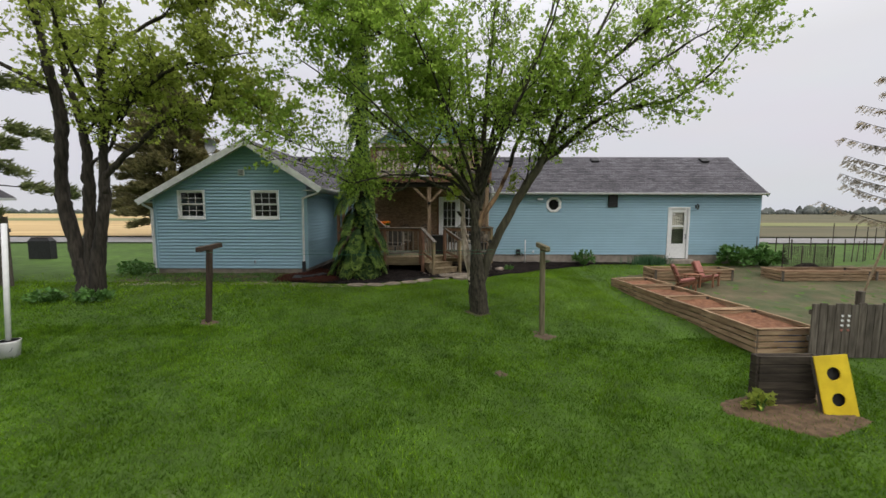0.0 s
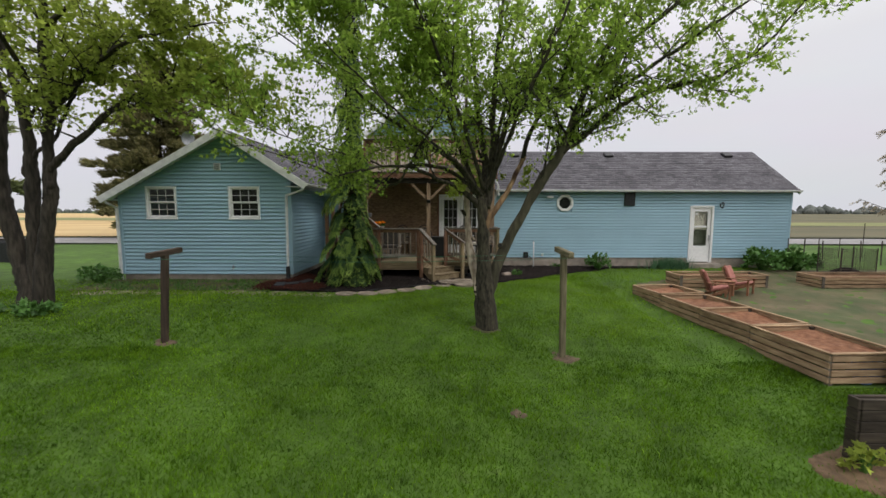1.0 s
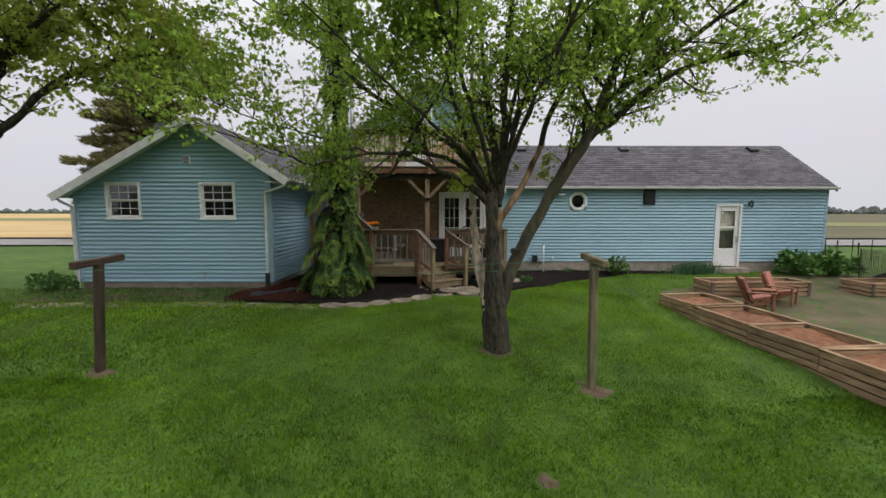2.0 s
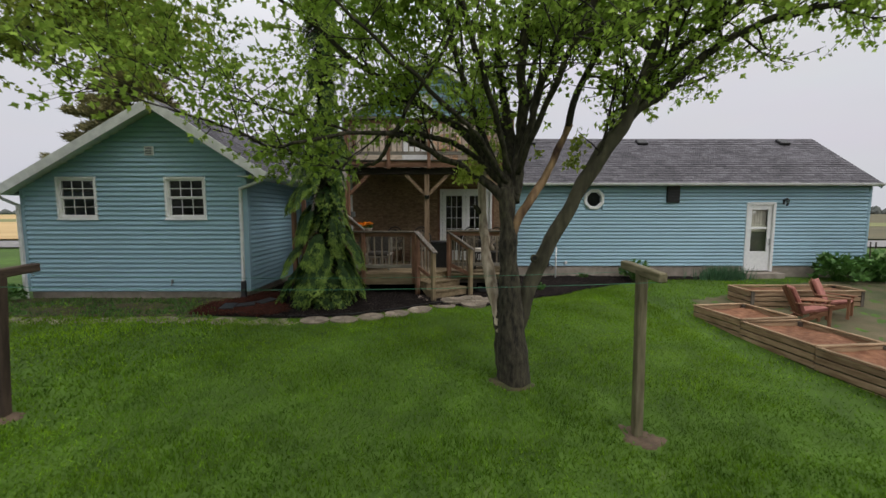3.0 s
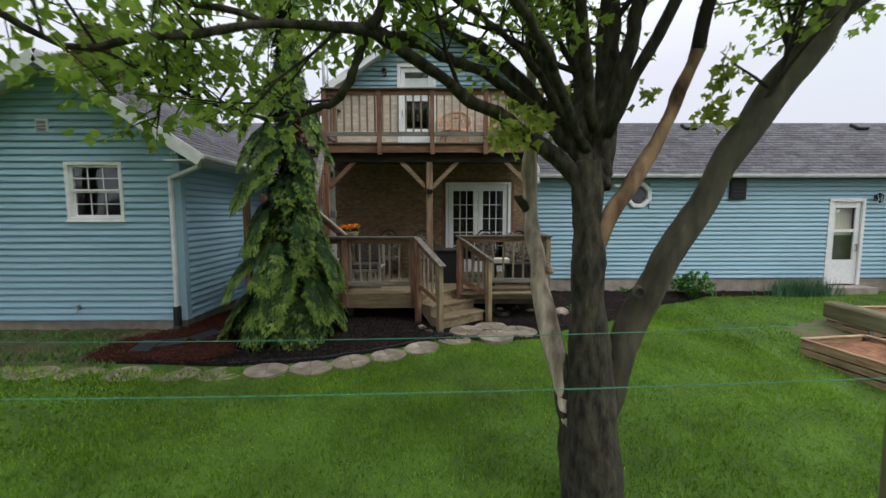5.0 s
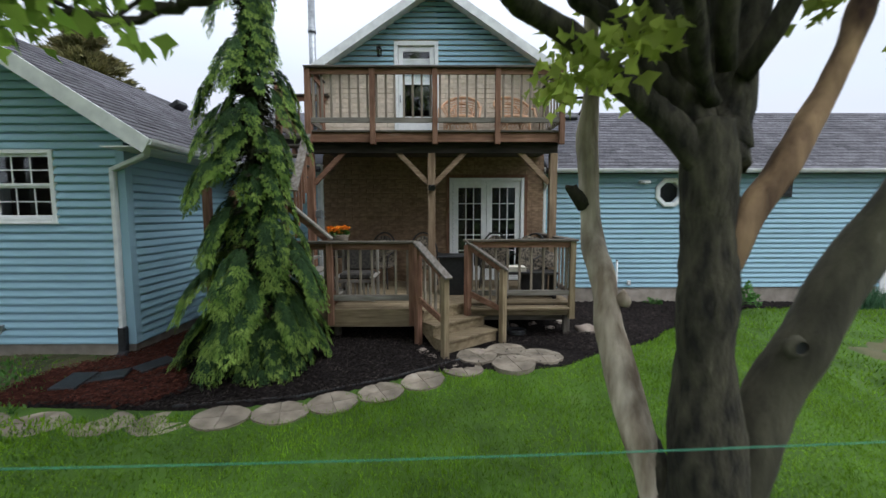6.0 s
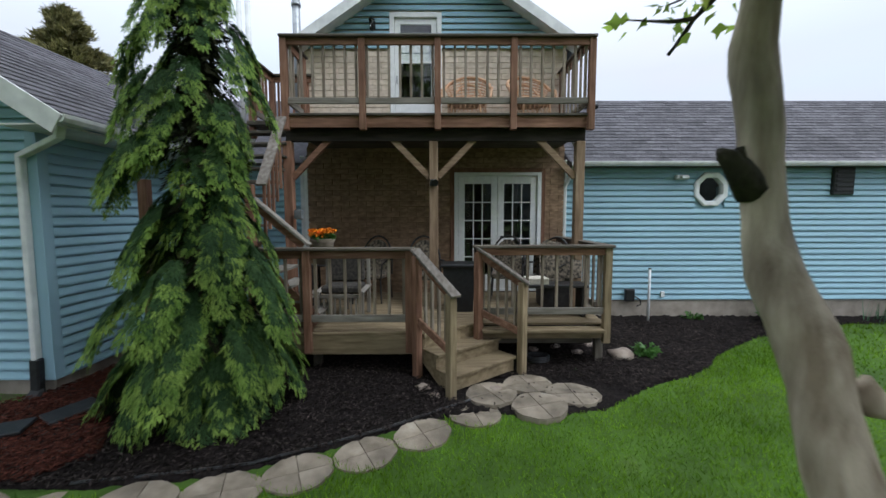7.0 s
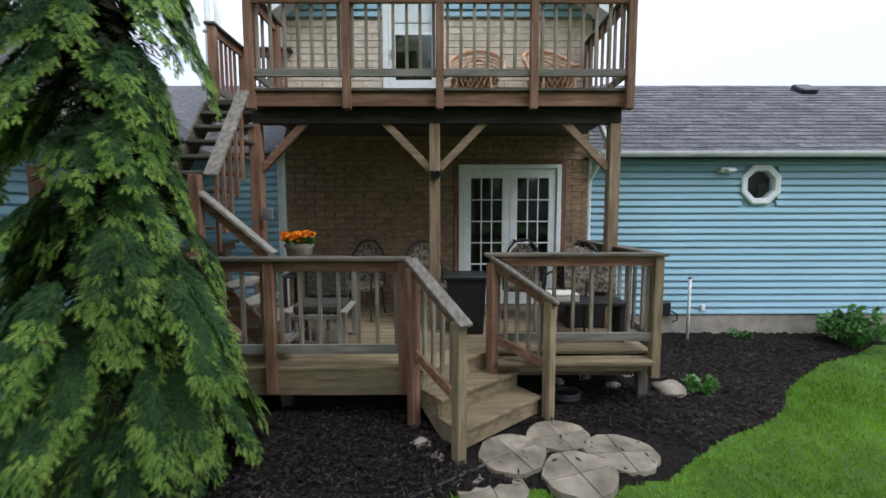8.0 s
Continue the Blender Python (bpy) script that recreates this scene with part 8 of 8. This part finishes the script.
part("blossom", leaf_mesh("blossom", pts, dirs, sizes, 4, 0.0), M_PETAL, pot, "orange and yellow blossoms")
slat_chair = thing("slatted_chair", (-2.18, 15.1, DZ), "low grey wooden slatted armchair with a dark patterned cushion", "chair")
for x in (-2.47, -1.89):
    for y, top in ((14.86, 0.90), (15.36, 1.32)):
        part("leg", Geo().box(x - 0.025, x + 0.025, y - 0.025, y + 0.025, DZ + 0.002, top, 0.005), W_GREY[2], slat_chair)
    part("armrest", Geo().box(x - 0.04, x + 0.04, 14.80, 15.42, 0.905, 0.93, 0.006), W_GREY[1], slat_chair)
part("front_rail", Geo().box(-2.443, -1.917, 14.84, 14.87, 0.83, 0.88, 0.004), W_RAIL[0], slat_chair)
part("front_rail", Geo().box(-2.443, -1.917, 14.84, 14.87, 0.57, 0.61, 0.004), W_RAIL[0], slat_chair)
for k in range(7):
    x = -2.40 + 0.07 * k
    part("slat", Geo().box(x, x + 0.028, 14.845, 14.862, 0.612, 0.828, 0.003), W_GREY[2], slat_chair)
part("seat", Geo().box(-2.44, -1.92, 14.90, 15.32, 0.88, 0.98, 0.03), M_DARK_CLOTH, slat_chair, "dark patterned seat cushion")
part("back_cushion", Geo().box(-2.42, -1.94, 15.26, 15.37, 0.985, 1.46, 0.045), M_DARK_CLOTH, slat_chair, "dark patterned back cushion")
bin_d = thing("storage_bin", (-0.58, 15.5, DZ), "tall black plastic bin with a lid", "bin")
part("body", Geo().add([(-0.79, 15.35, DZ + 0.002), (-0.39, 15.35, DZ + 0.002), (-0.39, 15.72, DZ + 0.002), (-0.79, 15.72, DZ + 0.002), (-0.82, 15.32, 1.17), (-0.36, 15.32, 1.17), (-0.36, 15.75, 1.17), (-0.82, 15.75, 1.17)],
                       [(3, 2, 1, 0), (0, 1, 5, 4), (1, 2, 6, 5), (2, 3, 7, 6), (3, 0, 4, 7), (4, 5, 6, 7)]), M_BLACK, bin_d)
part("lid", Geo().box(-0.845, -0.335, 15.295, 15.775, 1.172, 1.215, 0.018), M_BLACK, bin_d)
bench = thing("deck_bench", (0.7, 15.1, DZ), "low dark bench with a folded pale cover over it", "bench")
part("seat", Geo().box(0.25, 1.15, 15.0, 15.35, 0.93, 0.97, 0.006), M_IRON, bench)
for x in (0.3, 1.1):
    part("leg", Geo().box(x - 0.03, x + 0.03, 15.04, 15.3, DZ + 0.002, 0.93, 0.006), M_IRON, bench)
g = Geo()
vs = []
for j in range(13):
    for i in range(13):
        u, w = i / 12, j / 12
        hz = 1.25 + 0.28 * math.sin(math.pi * w) * math.sin(math.pi * min(1, u * 0.9 + 0.2)) + 0.06 * noise.noise(Vector((u * 5, w * 5, 2)))
        vs.append((0.62 + 0.62 * u, 15.55 + 0.45 * w, hz if 0.05 < w < 0.95 else 0.98))
cover = thing("folded_cover", (0.9, 15.75, DZ), "pale spotted cloth cover draped over deck furniture", "cover")
part("cloth", Geo().add(vs, [(j * 13 + i, j * 13 + i + 1, j * 13 + i + 14, j * 13 + i + 13) for j in range(12) for i in range(12)]), M_PATTERN, cover, smooth=True)
part("support", Geo().box(0.66, 1.2, 15.6, 15.95, DZ + 0.002, 1.15, 0.02), M_IRON, cover)
for k in range(4):
    zc = 0.974 + 0.028 * k
    if k < 3:
        tagged(part("folded_blanket", Geo().box(0.30 + 0.01 * k, 0.62, 15.03, 15.30, zc, zc + 0.026, 0.011), M_CURTAIN), "pale folded blanket stacked on the bench", "blanket", "blankets on the bench")


def cane_chair(label):
    """A round-backed cane armchair, facing -y."""
    th = thing("cane_chair", (0, 0, 0), label, "cane chair", "chairs on the balcony")
    for r, z, w in ((0.31, 0.36, 0.018), (0.33, 0.10, 0.016)):
        part("hoop", Geo().tube([(r * math.cos(a), r * math.sin(a), z) for a in np.linspace(0, 6.283, 22)], w, 7), M_CANE, th)
    for k in range(4):
        a = math.pi / 4 + k * math.pi / 2
        part("leg", Geo().tube([(0.30 * math.cos(a), 0.30 * math.sin(a), 0.36), (0.34 * math.cos(a), 0.34 * math.sin(a), 0.0)], 0.018, 7), M_CANE, th)
    part("back_arch", Geo().tube([(0.38, -0.18, 0.36), (0.40, -0.05, 0.58)] + [(0.37 * math.cos(a), 0.08 + 0.25 * math.sin(a), 0.62 + 0.26 * math.sin(a)) for a in np.linspace(0, math.pi, 13)] + [(-0.40, -0.05, 0.58), (-0.38, -0.18, 0.36)], 0.022, 8), M_CANE, th)
    part("inner_arch", Geo().tube([(0.24 * math.cos(a), 0.10 + 0.22 * math.sin(a), 0.40 + 0.36 * math.sin(a)) for a in np.linspace(0, math.pi, 11)], 0.015, 7), M_CANE, th)
    for k in range(7):
        a = math.pi * (k + 1) / 8
        part("spindle", Geo().tube([(0.22 * math.cos(a), 0.10 + 0.18 * math.sin(a), 0.38), (0.36 * math.cos(a), 0.08 + 0.25 * math.sin(a), 0.62 + 0.26 * math.sin(a))], 0.008, 6), M_CANE, th)
    g = Geo()
    for j in range(9):
        f = (j + 0.5) / 9
        g.tube([((0.24 + 0.13 * f) * math.cos(a), 0.10 + (0.18 + 0.07 * f) * math.sin(a), 0.40 + f * (0.22 + 0.25 * math.sin(a))) for a in np.linspace(0.0, math.pi, 15)], 0.010, 5, False)
    tagged(part("woven_back", g, M_CANE, th), kind="stuff")
    part("seat", Geo().prism([(0.30 * math.cos(a), 0.30 * math.sin(a)) for a in np.linspace(0, 6.283, 19)[:-1]], 0.36, 0.41, 0.015), M_CANE, th, "woven cane seat")
    g = Geo()
    for k in range(28):
        a, b = 2 * math.pi * k / 28, 2 * math.pi * (k + 2) / 28
        g.tube([(0.315 * math.cos(a), 0.315 * math.sin(a), 0.35), (0.33 * math.cos(b), 0.33 * math.sin(b), 0.11)], 0.005, 4, False)
        g.tube([(0.315 * math.cos(b), 0.315 * math.sin(b), 0.35), (0.33 * math.cos(a), 0.33 * math.sin(a), 0.11)], 0.005, 4, False)
    tagged(part("lattice", g, M_CANE, th), kind="stuff")
    return th


cc = cane_chair("round-backed orange brown cane armchair on the balcony")
copy_thing(cc, pose(0.62, 16.35, BZ + 0.002, 0, 0, 12))
cc.matrix_basis = pose(-0.42, 16.35, BZ + 0.002, 0, 0, -8)


# ---- plants by the wall ----
def broad_plant(name, x, y, r, h, count, size, label, seed, material=None, z=None):
    rng = random.Random(seed)
    z0 = gz(x, y) if z is None else z
    th = thing(name, (x, y, z0), label, "plant")
    g, pts, dirs, sizes = Geo(), [], [], []
    for k in range(count):
        a, f = rng.uniform(0, 6.28), rng.random()
        rr = r * math.sqrt(f)
        top = Vector((x + rr * math.cos(a), y + rr * 0.75 * math.sin(a), z0 + h * rng.uniform(0.35, 1.0) * (1.05 - 0.5 * f)))
        g.tube([(x + 0.2 * rr * math.cos(a), y + 0.2 * rr * math.sin(a), z0), tuple((top + Vector((x, y, z0 + h * 0.2))) / 2), tuple(top)], [0.008, 0.006, 0.004], 4, False)
        for _ in range(5):
            pts.append(tuple(top + rand_dir(rng) * size * 0.5))
            dirs.append((math.cos(a), math.sin(a), 0.5))
            sizes.append(size * rng.uniform(0.6, 1.2))
    part("stem", g, M_HERB, th)
    part("foliage", leaf_mesh("foliage", pts, dirs, sizes, seed, 0.3), material or M_HERB, th)
    return th


def blades(n, xs, ys, zs, rng, h0, h1, w0, w1, bend):
    """Triangular blades rooted at the given places."""
    a = rng.uniform(0, 2 * math.pi, n)
    h, w = rng.uniform(h0, h1, n), rng.uniform(w0, w1, n)
    b = rng.uniform(0.15, 1.0, n) * bend
    la = rng.uniform(0, 2 * math.pi, n)
    sx, sy = np.cos(a) * w, np.sin(a) * w
    v = np.stack([np.stack([xs - sx, ys - sy, zs], 1), np.stack([xs + sx, ys + sy, zs], 1), np.stack([xs + np.cos(la) * b * h, ys + np.sin(la) * b * h, zs + h * np.sqrt(np.maximum(0.15, 1 - b * b))], 1)], 1)
    return v.reshape(-1, 3), np.arange(3 * n).reshape(-1, 3)


M_LEAFY = mat("broad_leaves", (0.06, 0.15, 0.03), (0.12, 0.25, 0.055), 0.5, 6, (1, 1, 1), 0, 60, 2, 0.2, 0.3, island=True, thin=0.25)
M_BLUE = mat("iris_blades", (0.05, 0.13, 0.06), (0.10, 0.20, 0.10), 0.5, 6, (1, 1, 1), 0, 60, 2, 0.2, 0.3, island=True, thin=0.2)
broad_plant("hosta", 5.15, 16.45, 0.42, 0.60, 80, 0.10, "leafy green bush in the mulch by the wall", 61, M_LEAFY)
broad_plant("hosta", 1.92, 14.94, 0.13, 0.19, 24, 0.075, "small green plant in the black mulch", 62, M_LEAFY)
broad_plant("rhubarb", 11.1, 16.4, 0.55, 0.75, 60, 0.2, "large-leaved green plant by the house corner", 63, M_LEAFY)
broad_plant("rhubarb", 12.25, 16.35, 0.6, 0.8, 70, 0.21, "large-leaved green plant beside the garden fence", 64, M_LEAFY)
broad_plant("weed", 4.15, 6.25, 0.15, 0.28, 20, 0.09, "yellow green weed beside the old planter", 65, M_LEAF_OLD)
broad_plant("weed", 3.7, 16.75, 0.2, 0.14, 22, 0.05, "low weeds along the foundation", 66)
broad_plant("shrub", -10.3, 13.4, 0.5, 0.45, 70, 0.11, "small green shrub at the corner of the wing", 67, M_LEAFY)
broad_plant("shrub", -12.2, 21.5, 0.9, 0.5, 70, 0.16, "low green shrubs beyond the wing", 68, M_LEAFY)
broad_plant("hosta", -10.15, 10.3, 0.35, 0.30, 40, 0.12, "low green plants around the tree foot", 69, M_LEAFY)
broad_plant("hosta", -9.0, 10.35, 0.35, 0.28, 40, 0.12, "low green plants around the tree foot", 70, M_LEAFY)
nr = np.random.default_rng(9)
iris = thing("iris_clump", (8.0, 16.6, gz(8.0, 16.6)), "clump of blue green iris blades by the wall", "plant")
n = 700
xs, ys = nr.normal(7.85, 0.38, n), 16.62 + nr.uniform(-0.14, 0.14, n)
v, t = blades(n, xs, ys, ground_height(xs, ys), nr, 0.28, 0.52, 0.008, 0.015, 0.35)
tagged(part("blade", triangles("blade", v, t), M_BLUE, iris), kind="stuff")

# ---- grass ----
M_GRASS = mat("grass_blades", (0.046, 0.108, 0.005), (0.115, 0.222, 0.011), 0.6, 4.0, (1, 1, 1), 0, 60, 0.4, 0.22, 0.45, gloss=0.12, island=True, thin=0.3, c=(0.145, 0.25, 0.022))
# lighter blades: the lawn's brightly lit stretches are put into this colour
M_GRASS_LIGHT = mat("light_grass_blades", (0.115, 0.22, 0.010), (0.205, 0.35, 0.018), 0.6, 1.5, (1, 1, 1), 0, 60, 0.7, 0.25, 0.4, gloss=0.12, island=True, thin=0.35, c=(0.20, 0.34, 0.03))
nr = np.random.default_rng(4)
stones = [(o.location.x, o.location.y) for o in bpy.data.objects if o.name.startswith("stepping_stone") and o.location.x > -3.5]


def lawn_points(x0, x1, y0, y1, n):
    xs, ys = nr.uniform(x0, x1, n), nr.uniform(y0, y1, n)
    k = ~(inside(MULCH, xs, ys) | inside(RED_MULCH, xs, ys) | inside(GARDEN, xs, ys))
    for poly in BARE:
        k &= ~(inside(poly, xs, ys) & (nr.random(n) < 0.9))
    for sx, sy in stones:
        k &= np.hypot((xs - sx) / 0.26, (ys - sy) / 0.18) > 1
    k &= ~((ys > np.interp(xs, ex, ey) + 0.12) & (xs > -4.9) & (xs < -0.6))
    k &= ~(np.hypot((xs - 0.15) / 0.72, (ys - 13.92) / 0.36) < 1)
    k &= ~((ys > 13.6) & (xs < -0.3)) & ~((ys > 12.2) & (xs < -4) & (nr.random(n) < 0.75)) & (ys < 16.75)
    side = np.interp(ys, [p[1] for p in JOINTS], [p[0] for p in JOINTS])
    k &= ~((xs > side - 0.03) & (xs < side + 1.24) & (ys > 8.05) & (ys < 13.55))
    fade = np.minimum(np.minimum((xs + 14.2) / 3, (13.0 - xs) / 3), (ys + 1.2) / 3)
    k &= nr.random(n) < fade
    return xs[k], ys[k]


grass_rows = []
for x0, x1, y0, y1, n, h0, h1, w0, w1 in ((-4.5, 4.5, 9.0, 16.7, 210000, 0.035, 0.085, 0.0025, 0.0055), (-9, 6.9, 4.0, 9.0, 225000, 0.035, 0.085, 0.004, 0.008), (-9, 9.5, -1, 4.0, 120000, 0.04, 0.09, 0.005, 0.010), (-14, -9, -1, 8.5, 30000, 0.04, 0.09, 0.006, 0.012), (-14, -4.5, 8.5, 13.7, 65000, 0.04, 0.085, 0.006, 0.011), (4.5, 12.5, 6, 16.7, 50000, 0.04, 0.085, 0.006, 0.011), (6.9, 13, 4, 6, 15000, 0.04, 0.09, 0.006, 0.011), (9.5, 13, -1, 4, 16000, 0.04, 0.09, 0.006, 0.011)):
    xs, ys = lawn_points(x0, x1, y0, y1, n)
    tall = 0.85 + 0.3 * np.sin(xs * 2.3 + 1.1 * np.sin(ys * 1.9)) * np.sin(ys * 2.7 + np.sin(xs * 1.3))
    v, t = blades(len(xs), xs, ys, ground_height(xs, ys) - 0.004, nr, h0, h1, w0, w1, 0.9)
    v = v.reshape(-1, 3, 3)
    v[:, 2, 2] = v[:, 0, 2] + (v[:, 2, 2] - v[:, 0, 2]) * tall
    grass_rows.append(v)
v = np.concatenate(grass_rows)
c = v[:, 0]
# share of lighter blades, laid out after the light and dim stretches
share = np.clip((c[:, 1] - 9.4) / 2.6, 0, 1) + 0.55 * np.clip((5.0 - c[:, 1]) / 2.5, 0, 1) * np.clip((0.8 - c[:, 0]) / 2.5, 0, 1) + 0.28 * np.sin(c[:, 0] * 1.1 + np.sin(c[:, 1] * 0.8)) * np.sin(c[:, 1] * 0.9 + 0.7)
light_blades = nr.random(len(v)) < share
for pick, m, label in ((~light_blades, M_GRASS, "green mown grass blades of the open lawn"), (light_blades, M_GRASS_LIGHT, "lighter yellow green grass blades where the lawn looks brighter, mostly nearer the house")):
    q = v[pick].reshape(-1, 3)
    tagged(part("grass", triangles("grass", q, np.arange(len(q)).reshape(-1, 3)), m), label, "grass", kind="stuff")
nr2 = np.random.default_rng(6)
xs, ys = nr2.uniform(-10, -5, 3200), nr2.uniform(12.25, 13.6, 3200)
k = np.sin(xs * 2.1) * np.sin(ys * 5 + xs) > -0.2
v, t = blades(int(k.sum()), xs[k], ys[k], ground_height(xs[k], ys[k]), nr2, 0.04, 0.12, 0.010, 0.022, 0.95)
tagged(part("weeds", triangles("weeds", v, t), M_HERB), "low weeds on the soil strip by the gable wall", "weeds", kind="stuff")


# ---- small pieces of roofs and walls ----
rise = Vector((0, RIDGE_Y - 16.8, RIDGE_Z - EAVE_Z))
shingle_grid(main_roof, (1.42, 16.79, EAVE_Z + 0.003), (1, 0, 0), rise, 11.16, rise.length, (0.0, 4.1), 11)
rise = Vector((WPEAK[0] + 4.33, 0, 4.36 - 2.85))
shingle_grid(wing_roof, (-4.32, WF, 2.853), (0, 1, 0), rise, 5.0, rise.length, (-2, -1), 12)
brick_grid(low_wall, [(FD[0] - 0.07, FD[1] + 0.07, 0, FD[3] + 0.075)], BX0, BX1, 0.45, 3.2, BY, 260, M_SHADE_BRICK, M_SHADE_BRICKS)
brick_grid(brick_wall, [(FD[0] - 0.07, FD[1] + 0.07, 0, FD[3] + 0.075), (UD[0] - 0.01, UD[1] + 0.01, UD[2] - 0.1, 9)], BX0, BX1, 3.234, 4.80, BY, 150, M_BRICK, M_BRICKS)
